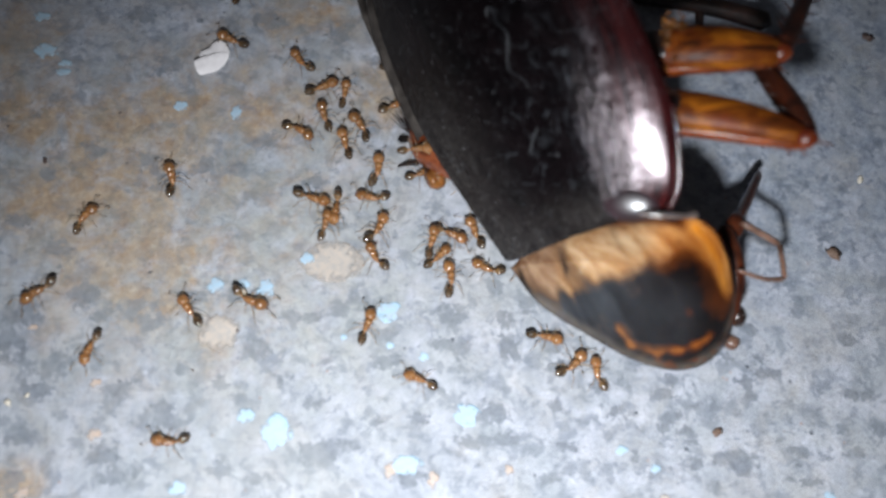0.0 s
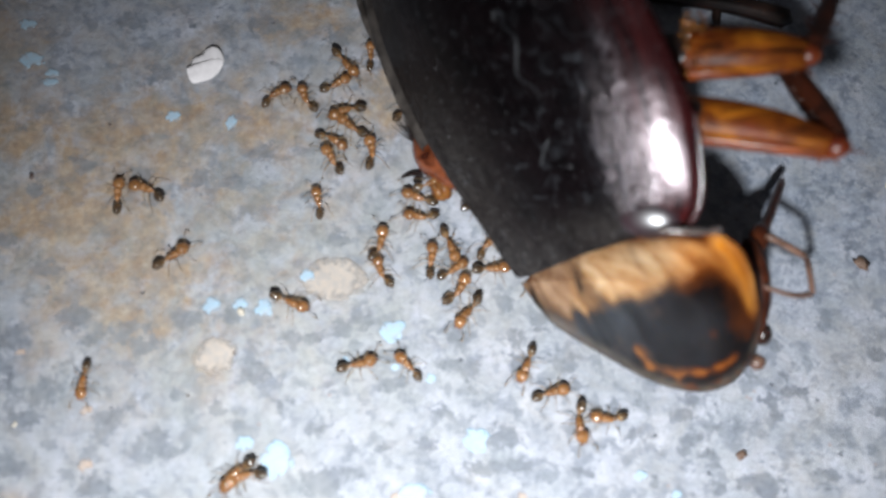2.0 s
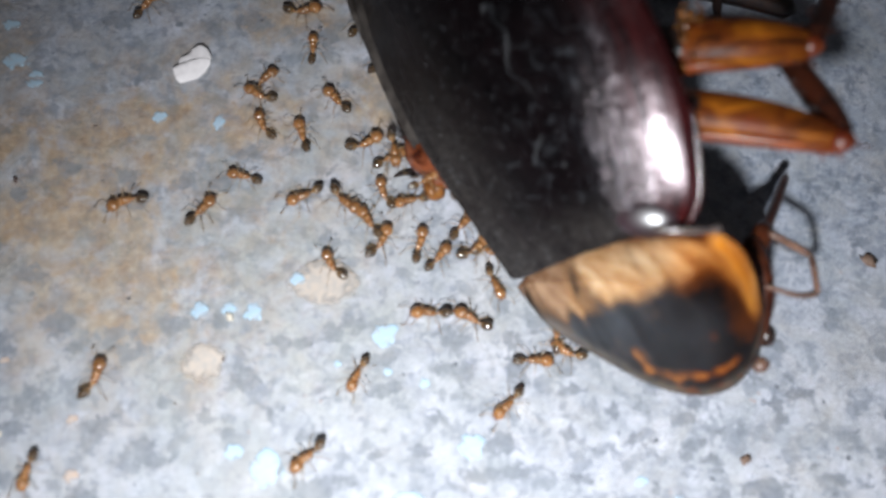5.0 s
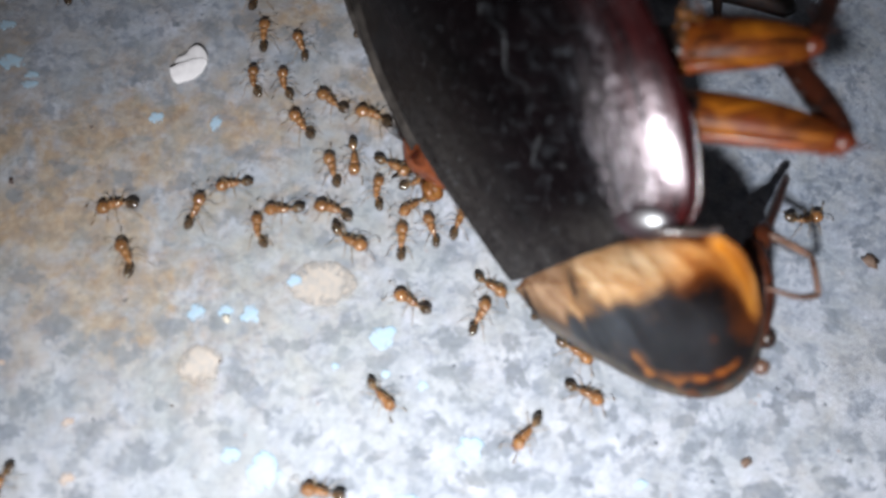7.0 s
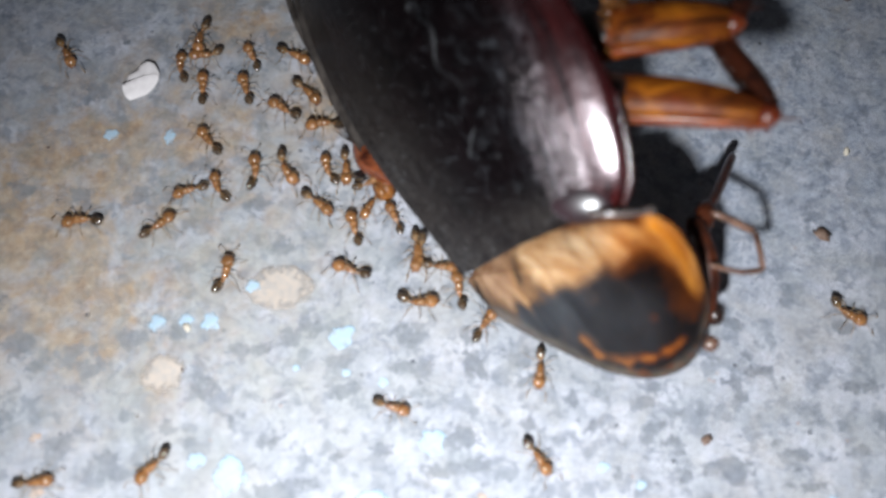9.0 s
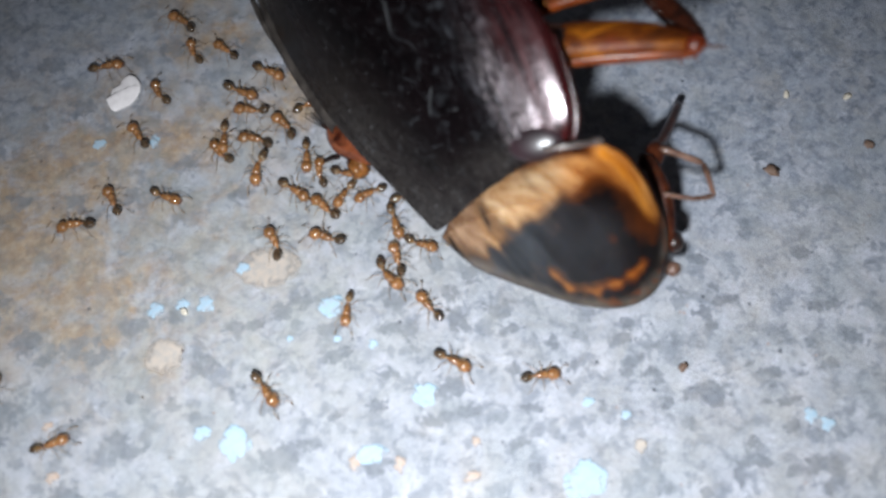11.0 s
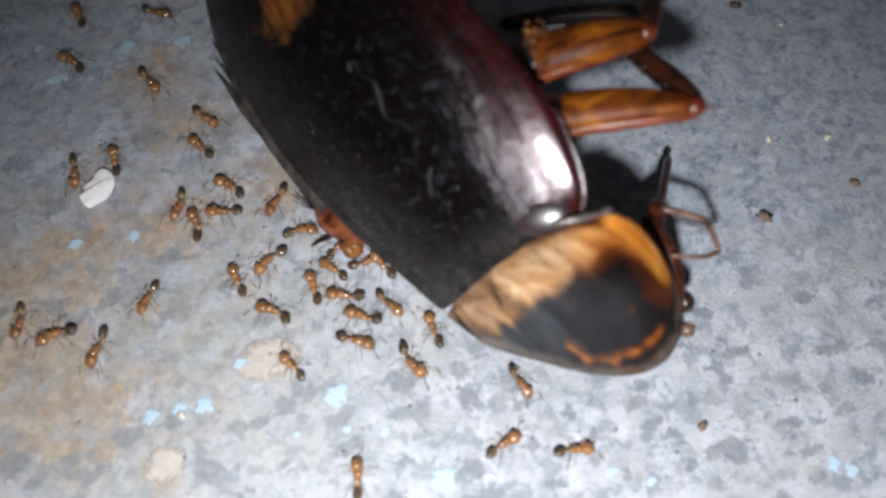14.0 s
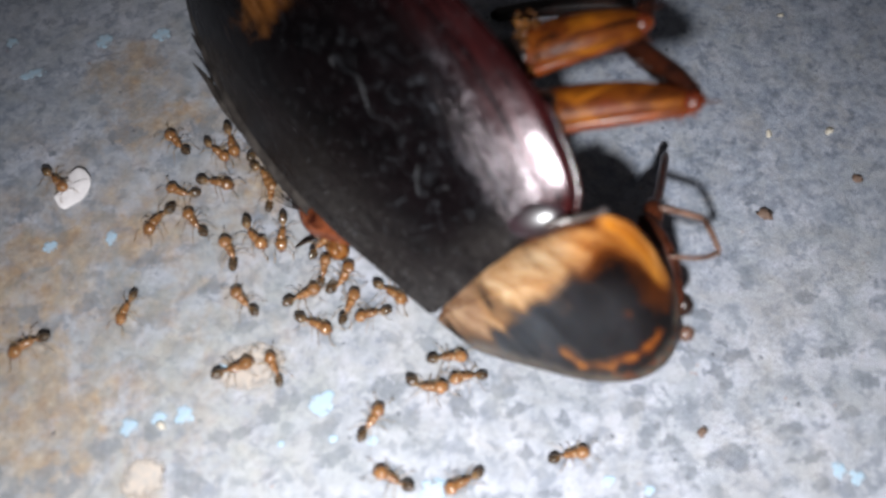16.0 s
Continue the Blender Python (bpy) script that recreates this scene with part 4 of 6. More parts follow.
        part("scuff", bm, SCUFF, roach, "pale dried scuff on the wing")
    # head, tucked under the shield
    head = part("head", blob(bmesh.new(), (12.9, 7.4, 2.6), (1.9, 1.6, 2.2), (20, 25, 30), 0.06, 2.0, 20, 14), DARK_SHELL, roach)
    part("eye", blob(bmesh.new(), (14.75, 7.6, 3.75), (0.42, 0.5, 0.45), (0, 0, 0), 0.1, 1.0), DARK_SHELL, head, "black eye")
    part("palp", blob(bmesh.new(), (14.45, 6.45, 3.7), (0.34, 0.32, 0.34), (0, 0, 0), 0.15, 5.0), FOOT, head, "brown stub of a mouth feeler")
    part("cheek", tube(bmesh.new(), [(14.0, 6.6, 3.2), (14.45, 8.0, 4.1), (14.5, 9.6, 4.7), (14.1, 11.2, 4.9)], [0.3, 0.4, 0.42, 0.35], 10, 12), CHEEK, head, "reddish-brown cheek")
    # right side legs, in the air
    femur = [(9.08, 15.07, 7.63), (10.96, 14.51, 8.76), (13.41, 13.75, 9.51), (15.44, 13.05, 9.8)]
    leg = build_leg("middle_leg", roach, femur, [0.7, 0.84, 0.72, 0.42],
                    [(15.6, 13.15, 9.65), (15.5, 14.5, 9.1), (15.2, 16.0, 8.5), (14.9, 17.6, 7.9)], [0.42, 0.48, 0.46, 0.36], None, "glossy amber middle leg")
    leg_details(leg, femur, 0.68)
    part("spur", tube(bmesh.new(), [(15.6, 13.0, 9.7), (16.2, 12.95, 9.5), (16.9, 13.0, 9.2)], [0.07, 0.05, 0.02], 6, 6), LEG_RED, leg, "thin spur at the knee")
    femur = [(9.0, 17.2, 7.6), (10.9, 16.9, 9.2), (12.8, 16.6, 9.9), (14.75, 16.45, 10.1)]
    leg = build_leg("hind_leg", roach, femur, [0.75, 0.9, 0.88, 0.55],
                    [(14.8, 16.5, 10.0), (15.8, 18.0, 9.4), (17.2, 20.2, 8.2), (19.0, 23.4, 6.2)], [0.42, 0.38, 0.34, 0.26],
                    [(19.0, 23.4, 6.2), (20.2, 25.4, 4.4), (21.6, 27.0, 2.2), (23.0, 28.4, 0.2)], "glossy amber hind leg")
    leg_details(leg, femur, 0.74)
    bm = bmesh.new()
    rnd = random.Random(5)
    for k in range(70):
        blob(bm, (10.85 + rnd.gauss(0, 0.34), 17.2 + rnd.gauss(0, 0.42), 9.72 + rnd.uniform(-0.3, 0.2)), [rnd.uniform(0.03, 0.13) for _ in range(3)], (30 * k, 50 * k, 0), 1.1, k, 5, 4)
    part("torn_joint", bm, TISSUE, roach, "torn pale tissue at the leg joint", False)
    # left hind leg, dark on the ground behind
    leg = part("left_hind_leg", tube(bmesh.new(), [(12.5, 25.4, 0.55), (15.0, 25.2, 0.6), (17.5, 24.8, 0.6), (19.9, 24.2, 0.5)], [0.35, 0.45, 0.5, 0.55], 10, 14), DARK_SHELL, roach, "dark hind leg lying on the concrete")
    part("tibia", tube(bmesh.new(), [(16.2, 25.0, 0.5), (16.1, 24.3, 0.4), (16.1, 23.6, 0.3)], [0.3, 0.24, 0.16], 8, 8), DARK_SHELL, leg)
    # right front leg, folded beside the head
    leg = build_leg("front_leg", roach, [(14.2, 10.3, 4.4), (14.75, 11.3, 4.6), (15.2, 11.9, 4.2)], [0.35, 0.42, 0.32], None, None, None, "reddish folded front leg", CHEEK)
    part("tibia", tube(bmesh.new(), [(14.9, 11.5, 4.6), (16.1, 13.0, 3.3), (17.65, 15.1, 1.65)], [0.20, 0.22, 0.19], 10, 10), CHEEK, leg, "dark blunt shin")
    part("tarsus", tube(bmesh.new(), [(14.9, 11.35, 4.9), (15.8, 10.9, 4.8), (16.62, 10.5, 4.6)], [0.17, 0.15, 0.14], 8, 8), FOOT, leg, "thin jointed foot")
    part("tarsus", tube(bmesh.new(), [(16.6, 10.55, 4.6), (16.65, 9.7, 4.6), (16.62, 8.95, 4.6)], [0.13, 0.12, 0.12], 8, 8), FOOT, leg, "thin jointed foot")
    part("tarsus", tube(bmesh.new(), [(16.64, 9.0, 4.6), (15.6, 8.85, 5.0), (14.3, 9.1, 5.4)], [0.13, 0.11, 0.09], 8, 8), FOOT, leg, "thin jointed foot")
    # left leg, pressed to the ground under the wing rim
    bm = tube(bmesh.new(), [(3.4, 15.0, 1.3), (2.5, 15.6, 1.1), (1.75, 16.1, 0.95), (1.35, 16.9, 0.7), (1.2, 17.4, 0.45)], [0.7, 0.8, 0.72, 0.5, 0.2], 16, 18)
    leg = part("left_leg", bm, LEG_BLOOD, roach, "shiny red leg pinned under the wing")
    bm = blob(bmesh.new(), (2.15, 14.75, 0.62), (0.62, 0.45, 0.42), (0, 10, -50), 0.25, 4.0, 16, 12)
    part("coxa", bm, TISSUE, leg, "shiny amber leg joint")
    # an added lump that gives the dull leg its sparkle
    part("knee", blob(bmesh.new(), (2.0, 15.75, 1.5), (0.45, 0.34, 0.32), (0, 0, -50), 0.06, 6.0, 16, 12), LEG_BLOOD, leg, "shiny dark red lump added to catch a highlight")
    part("torn_joint", blob(bmesh.new(), (2.55, 15.1, 1.25), (0.5, 0.3, 0.26), (0, 0, -48), 0.3, 8.0, 16, 12), TISSUE, leg, "torn shiny amber tissue")
    part("spur", tube(bmesh.new(), [(1.4, 15.5, 0.5), (0.9, 15.6, 0.35), (0.4, 15.5, 0.15)], [0.11, 0.1, 0.05], 6, 6), DARK_SHELL, leg, "dark spur")
    for k in range(7):
        a = 1.6 + 0.16 * k
        bristle = tube(bmesh.new(), [(1.15, 16.9, 0.7), (1.15 + 0.7 * math.cos(a), 16.9 + 0.7 * math.sin(a), 0.8), (1.15 + 1.5 * math.cos(a), 16.9 + 1.5 * math.sin(a), 0.5 + 0.1 * k)], [0.05, 0.04, 0.015], 5, 4)
        part("bristle", bristle, DARK_SHELL, leg)
    return roach


build_roach()


# ---- the ants ----
def build_ant(size, bend, nod, lift):
    """One worker, about 1.7 mm long, facing +x, its feet on the ground. bend, nod: degrees by which the abdomen and the head
    turn aside; lift: degrees by which the abdomen is raised."""
    ant = new("ant")
    tagged(ant, "tiny orange ant with a dark glossy abdomen on concrete", "ant", "ants round the cockroach")

    def scaled(bm):
        for v in bm.verts:
            v.co *= size
        return bm

    tail, neck = radians(bend), radians(nod)
    back_way = Vector((-math.cos(tail), -math.sin(tail), math.tan(radians(lift))))
    front_way = Vector((math.cos(neck), math.sin(neck), 0))
    waist, nape = Vector((-0.19, 0, 0.31)), Vector((0.34, 0, 0.36))

    def turned(x, y, z):
        """A place on the head, from one on a head that looks straight ahead."""
        side = Vector((-front_way.y, front_way.x, 0))
        return nape + front_way * (x - nape.x) + side * y + Vector((0, 0, z - nape.z))

    thorax = blob(bmesh.new(), (0.03, 0, 0.34), (0.25, 0.145, 0.155), (0, 6, 0), 0.05, 1.0, 12, 8, -0.2)
    blob(thorax, (0.21, 0, 0.38), (0.165, 0.17, 0.16), (0, 0, 0), 0, 0, 10, 7)
    part("thorax", scaled(thorax), ANT_ORANGE, ant)
    stalk = blob(bmesh.new(), waist + 0.03 * back_way, (0.075, 0.05, 0.065), (0, 0, bend), 0, 0, 8, 6)
    blob(stalk, waist + 0.12 * back_way, (0.055, 0.062, 0.075), (0, 0, bend), 0, 0, 8, 6)
    part("waist", scaled(stalk), ANT_WAIST, ant, "pale thin waist")
    gaster = blob(bmesh.new(), waist + 0.38 * back_way, (0.255, 0.185, 0.175), (0, -lift, bend + 180), 0, 0, 16, 10, 0.14)
    shade = gaster.verts.layers.float.new("hind")
    for v in gaster.verts:
        v[shade] = (v.co - waist).dot(back_way) / 0.62
    part("abdomen", scaled(gaster), ANT_DARK, ant, "dark brown glossy abdomen")
    head = part("head", scaled(blob(bmesh.new(), turned(0.54, 0, 0.36), (0.265, 0.245, 0.20), (0, 14, nod), 0.03, 3.0, 14, 9, 0.10)), ANT_ORANGE, ant)
    for side in (1, -1):
        feeler = [turned(*q) for q in ((0.70, 0.08 * side, 0.35), (0.84, 0.20 * side, 0.44), (0.94, 0.30 * side, 0.45), (1.06, (0.36 + 0.02 * nod * side / 5) * side, 0.31), (1.20, 0.36 * side, 0.16))]
        part("antenna", scaled(tube(bmesh.new(), feeler, [0.014, 0.012, 0.013, 0.018, 0.024], 6, 10)), ANT_LEG, head)
        jaw = [turned(*q) for q in ((0.72, 0.10 * side, 0.28), (0.80, 0.09 * side, 0.26), (0.83, 0.02 * side, 0.26))]
        part("mandible", scaled(tube(bmesh.new(), jaw, [0.03, 0.028, 0.012], 5, 4)), LEG_RED, head)
        part("eye", scaled(blob(bmesh.new(), turned(0.57, 0.205 * side, 0.42), (0.04, 0.025, 0.035), (0, 0, 0), 0, 0, 7, 5)), GLOSS_BLACK, head)
        for x, reach in ((0.22, 0.36), (0.07, 0.02), (-0.08, -0.40)):
            way = [(0, 0, 0), (0.35 * reach, 0.16 * side, 0.15), (0.72 * reach, 0.31 * side, 0.11), (0.95 * reach, 0.42 * side, -0.12), (1.35 * reach, 0.56 * side, -0.27)]
            leg = part("leg", scaled(tube(bmesh.new(), way, [0.017, 0.020, 0.013, 0.010, 0.007], 6, 12)), ANT_LEG, ant)
            leg.location = (size * x * MM, size * 0.08 * side * MM, size * 0.29 * MM)
    return ant


kinds = [build_ant(*q) for q in ((1.10, 4, -6, 8), (1.17, -24, 12, 14), (1.05, 26, -10, 4), (1.13, 10, 16, 20), (1.02, -12, -4, 6))]
ants = kinds + [copy_thing(kinds[k % 5], pose(0, 0, 0)) for k in range(5, 51)]


PINNED_LEG = [(3.4, 15.0), (2.5, 15.6), (1.75, 16.1), (1.3, 17.0)]


def at(t, x, y, heading):
    """An ant's place on the ground, or on the pinned leg where its way leads over it."""
    climb = 1.45 * math.sqrt(max(0.0, 1 - (distance(PINNED_LEG, x, y) / 0.85) ** 2))
    return t, pose(x * (1 - climb / 35) * MM, y * (1 - climb / 35) * MM, (relief(x, y) + 0.01 + climb) * MM, 0, 0, heading)


def motions():
    """The ants' ways over the ground, and the steps of their legs."""
    walk(ants[0], [at(0, -7.91, 21.97, 155), at(0.5, -12.18, 22.67, 190), at(1, -13.19, 23.01, 192), at(1.23, -14.11, 25.48, 151), at(1.46, -15.04, 27.94, 111), at(3.15, -15.03, 27.94, 166), at(4.85, -15.03, 27.94, 221), at(6.54, -15.03, 27.94, 276), at(6.69, -14.92, 26.90, 217), at(6.85, -14.82, 25.87, 158), at(7, -14.72, 24.83, 99), at(7.17, -14.51, 24.35, 158), at(7.33, -14.30, 23.87, 216), at(7.5, -14.09, 23.39, 274), at(8, -13.27, 23.34, 286), at(8.5, -12.92, 23.35, 277), at(9, -12.36, 22.68, 297), at(10.25, -10.79, 22.68, 334), at(11.5, -9.21, 22.67, 372), at(11.75, -9.12, 22.34, 335), at(12, -9.04, 22.00, 297), at(12.5, -9.50, 22.29, 270), at(13, -9.55, 22.18, 266), at(13.5, -9.76, 22.01, 259), at(14, -9.80, 22.11, 268), at(14.5, -9.66, 22.10, 260), at(15, -10.00, 21.76, 237), at(15.5, -9.87, 21.68, 252), at(16, -9.54, 21.60, 302)])
    walk(ants[1], [at(0, -7.83, 24.87, 100), at(0.46, -7.47, 28.67, 85), at(0.51, -7.46, 28.67, -12), at(0.69, -6.54, 27.02, -12), at(0.85, -5.62, 25.37, 37), at(1, -4.70, 23.72, 86), at(1.5, -3.25, 24.08, 97), at(1.73, -1.33, 23.59, 41), at(1.96, 0.60, 23.10, -14), at(2.32, 0.60, 23.10, 45), at(2.68, 0.61, 23.10, 105), at(3.04, 0.61, 23.10, 165), at(3.27, -1.23, 23.60, 226), at(3.5, -3.08, 24.11, 288), at(4, -2.58, 23.18, 316), at(4.83, -3.66, 23.72, 363), at(5.67, -4.74, 24.25, 410), at(6.5, -5.81, 24.79, 457), at(7, -5.98, 24.66, 456), at(7.46, -6.00, 27.93, 450), at(7.65, -6.00, 27.93, 510), at(7.85, -6.00, 27.93, 570), at(8.04, -5.99, 27.93, 630), at(8.5, -5.99, 23.55, 606), at(9, -6.14, 23.16, 619), at(9.83, -5.92, 23.80, 567), at(10.67, -5.70, 24.44, 516), at(11.5, -5.48, 25.08, 464), at(12, -4.35, 25.13, 427), at(12.5, -4.23, 24.85, 423), at(13, -6.03, 26.56, 465), at(13.5, -8.12, 27.94, 489), at(14, -9.33, 28.57, 493), at(14.5, -10.18, 30.14, 493), at(14.67, -9.03, 30.52, 438), at(14.83, -7.87, 30.89, 384), at(15, -6.72, 31.26, 329), at(15.23, -6.16, 33.60, 383), at(15.46, -5.60, 35.93, 437), at(16, -5.59, 35.93, 437)])
    walk(ants[2], [at(0, -4.49, 20.92, 129), at(0.5, -4.70, 20.28, 102), at(1, -3.12, 18.49, 116), at(1.5, -4.22, 19.12, 126), at(2, -4.08, 19.29, 114), at(2.5, -4.12, 19.46, 131), at(3, -4.37, 19.09, 138), at(3.5, -5.28, 19.12, 167), at(4, -6.03, 19.57, 143), at(6.5, -4.67, 19.08, 163), at(7, -4.49, 19.98, 101), at(7.5, -4.77, 20.70, 120), at(8, -5.42, 22.05, 130), at(8.5, -5.73, 22.38, 167), at(9, -5.83, 22.16, 180), at(10.25, -5.42, 22.51, 136), at(11.5, -5.01, 22.86, 92), at(12, -3.88, 19.79, 118), at(12.5, -4.93, 20.41, 160), at(13, -5.26, 18.96, 229), at(13.5, -4.86, 18.71, 254), at(14, -5.15, 19.07, 239), at(14.25, -5.17, 19.60, 292), at(14.5, -5.20, 20.13, 345), at(15, -4.92, 20.52, 368), at(15.5, -4.14, 20.53, 350), at(15.67, -4.11, 20.17, 402), at(15.83, -4.07, 19.80, 454), at(16, -4.03, 19.43, 506)])
    walk(ants[3], [at(0, -3.41, 19.52, 22), at(0.5, -3.31, 21.30, 7), at(1, -3.28, 21.24, 16), at(1.5, -2.44, 21.54, -18), at(2, -2.30, 21.25, -54), at(2.5, -2.02, 21.10, -43), at(3, -1.23, 18.21, -103), at(3.5, -2.18, 18.08, -152), at(3.75, -2.15, 18.61, -195), at(4, -2.11, 19.15, -239), at(6.5, -2.27, 19.17, -224), at(7, -2.24, 19.08, -225), at(7.5, -2.36, 19.24, -222), at(8, -2.20, 19.17, -210), at(8.5, -2.26, 19.13, -223), at(9, -2.20, 19.08, -222), at(11.5, -2.67, 18.75, -199), at(12, -2.40, 18.61, -267), at(12.5, -2.51, 19.93, -274), at(13, -2.47, 20.04, -242), at(13.5, -3.25, 21.48, -236), at(14, -3.75, 21.89, -243), at(14.5, -3.85, 22.03, -240), at(15, -3.86, 21.93, -230), at(15.5, -3.99, 22.05, -232), at(16, -3.86, 22.04, -247)])
    walk(ants[4], [at(0, -2.26, 19.22, 87), at(0.5, -2.81, 20.17, 34), at(1, -2.60, 20.10, 27), at(1.5, -2.48, 20.18, 37), at(2, -2.72, 20.09, 35), at(2.5, -3.24, 20.78, 90), at(3, -2.90, 21.42, 71), at(3.5, -2.89, 21.31, 76), at(4, -2.97, 21.50, 83), at(6.5, -3.75, 21.94, 108), at(7, -3.75, 21.95, 114), at(7.5, -3.69, 21.89, 116), at(8, -3.69, 21.82, 118), at(8.5, -3.67, 21.89, 116), at(9, -3.66, 21.92, 117), at(11.5, -3.60, 22.94, 140), at(12, -3.56, 23.14, 127), at(12.5, -3.61, 23.05, 141), at(13, -3.84, 23.45, 154), at(13.25, -3.83, 23.33, 210), at(13.5, -3.83, 23.21, 265), at(14, -3.36, 23.63, 313), at(14.5, -2.80, 22.62, 297), at(15, -2.94, 21.61, 240), at(15.5, -2.79, 21.44, 263), at(16, -2.23, 21.29, 308)])
    walk(ants[5], [at(0, -3.20, 17.95, 108), at(0.46, 1.15, 21.46, 39), at(0.5, 1.15, 21.46, 104), at(0.54, 1.16, 21.46, 170), at(1, -3.16, 22.25, 145), at(1.23, -1.28, 22.68, 79), at(1.46, 0.60, 23.10, 13), at(2.15, 0.60, 23.10, 68), at(2.85, 0.61, 23.10, 124), at(3.54, 0.61, 23.10, 180), at(3.77, -0.31, 23.10, 140), at(4, -1.22, 23.10, 101), at(6.5, -0.76, 23.23, 33), at(7, -0.65, 23.00, 35), at(7.5, -0.83, 22.72, 9), at(7.75, -1.40, 22.00, -29), at(8, -1.97, 21.28, -66), at(8.5, -1.86, 20.66, -69), at(9, -1.17, 20.00, -47), at(11.5, 0.46, 18.74, 20), at(12, 0.77, 18.84, 10), at(12.5, 0.84, 19.32, 0), at(13, 0.09, 19.71, 41), at(13.5, 0.26, 19.70, 58), at(13.67, -0.06, 19.19, 115), at(13.83, -0.37, 18.67, 171), at(14, -0.69, 18.16, 228), at(14.5, -0.85, 18.33, 221), at(15, -1.53, 17.85, 216), at(15.5, -1.71, 18.18, 238), at(15.75, -2.12, 18.88, 286), at(16, -2.52, 19.58, 334)])
    walk(ants[6], [at(0, -1.38, 17.47, 125), at(0.5, -1.91, 18.03, 130), at(1, -1.74, 18.12, 191), at(1.5, -2.20, 18.91, 189), at(2, -2.17, 18.77, 202), at(2.5, -2.31, 19.09, 169), at(2.75, -2.38, 18.83, 205), at(3, -2.44, 18.56, 240), at(3.5, -3.01, 17.94, 271), at(4, -1.78, 16.23, 325), at(6.5, -1.93, 13.77, 280), at(6.75, -1.98, 13.84, 221), at(7, -2.03, 13.92, 162), at(7.5, -2.33, 13.76, 168), at(8, -2.80, 13.95, 156), at(8.5, -3.55, 14.55, 144), at(9, -3.52, 16.03, 90), at(10.25, -2.95, 16.74, 128), at(11.5, -2.37, 17.44, 167), at(12, -3.27, 15.23, 116), at(12.5, -3.48, 15.07, 128), at(13, -4.09, 15.85, 114), at(13.5, -4.52, 17.05, 120), at(14, -4.52, 17.80, 100), at(14.5, -4.13, 18.62, 94), at(15, -4.20, 18.99, 98), at(15.5, -4.84, 19.23, 117), at(15.75, -5.05, 18.82, 169), at(16, -5.26, 18.41, 220)])
    walk(ants[7], [at(0, -4.41, 17.23, -30), at(0.5, -3.39, 17.02, 14), at(1, -3.23, 17.07, 23), at(1.5, -3.40, 17.75, 16), at(2, -2.80, 17.31, -32), at(2.25, -3.38, 17.68, 11), at(2.5, -3.95, 18.05, 54), at(3, -4.20, 18.00, 36), at(3.25, -4.66, 18.08, 91), at(3.5, -5.11, 18.17, 145), at(4, -5.49, 18.07, 127), at(6.5, -5.04, 17.78, 102), at(6.73, -1.67, 18.80, 60), at(6.96, 1.69, 19.82, 17), at(16, 1.70, 19.82, 17)])
    walk(ants[8], [at(0, -2.14, 16.51, 101), at(0.5, -1.99, 16.67, 89), at(1, -2.12, 15.95, 106), at(1.5, -2.49, 16.40, 104), at(2, -2.73, 16.21, 115), at(2.5, -3.16, 16.34, 132), at(3, -4.24, 16.54, 123), at(3.5, -4.17, 16.44, 111), at(4, -4.09, 17.14, 100), at(6.5, -3.15, 17.64, 108), at(7, -3.58, 17.92, 121), at(7.5, -3.40, 17.82, 135), at(8, -6.05, 18.90, 142), at(8.5, -6.29, 20.10, 98), at(9, -5.96, 20.36, 86), at(11.5, -8.39, 17.90, 120), at(12, -8.37, 17.78, 124), at(12.5, -8.51, 17.82, 127), at(13, -8.50, 17.91, 118), at(13.5, -8.79, 19.32, 110), at(14, -7.88, 22.16, 88), at(14.5, -8.09, 23.28, 114), at(15, -8.41, 24.08, 103), at(15.5, -9.17, 26.17, 96), at(15.73, -11.97, 26.73, 133), at(15.96, -14.77, 27.30, 169)])
    walk(ants[9], [at(0, 0.17, 21.00, 27), at(0.5, -1.45, 20.14, 92), at(1, -1.14, 20.22, 103), at(1.5, -1.17, 20.70, 91), at(2, -1.09, 21.68, 94), at(2.5, -1.18, 22.23, 80), at(3, -1.06, 22.67, 75), at(3.5, -1.26, 20.82, 86), at(4, -1.52, 20.93, 96), at(5, -0.19, 21.19, 53), at(6, 1.15, 21.46, 11), at(16, 1.16, 21.46, 11)])
    walk(ants[10], [at(0, 0.19, 18.69, 24), at(0.5, -0.50, 19.39, 86), at(0.75, -0.14, 19.19, 39), at(1, 0.21, 18.98, -8), at(1.25, 0.02, 18.65, 45), at(1.5, -0.16, 18.32, 98), at(2, 0.60, 18.89, 45), at(2.5, 0.33, 19.00, 61), at(3, -0.07, 19.26, 106), at(3.25, -0.08, 18.85, 155), at(3.5, -0.09, 18.44, 205), at(4, 0.09, 17.51, 261), at(6.5, 0.58, 16.82, 285), at(7, -1.24, 16.42, 274), at(7.5, -1.13, 15.02, 312), at(8, -0.98, 14.86, 318), at(8.5, -0.89, 14.54, 316), at(9, -0.80, 14.43, 319), at(11.5, -0.99, 14.18, 317), at(12, -0.75, 13.78, 314), at(12.17, -1.15, 13.37, 259), at(12.33, -1.56, 12.96, 205), at(12.5, -1.96, 12.56, 150), at(13, -2.95, 14.02, 126), at(13.5, -3.10, 14.56, 101), at(14, -3.18, 14.55, 102), at(14.5, -2.50, 15.05, 62), at(15, -2.80, 14.52, 78), at(15.25, -1.90, 13.62, 29), at(15.5, -1.00, 12.73, -21), at(15.75, -1.61, 13.09, 49), at(16, -2.22, 13.46, 119)])
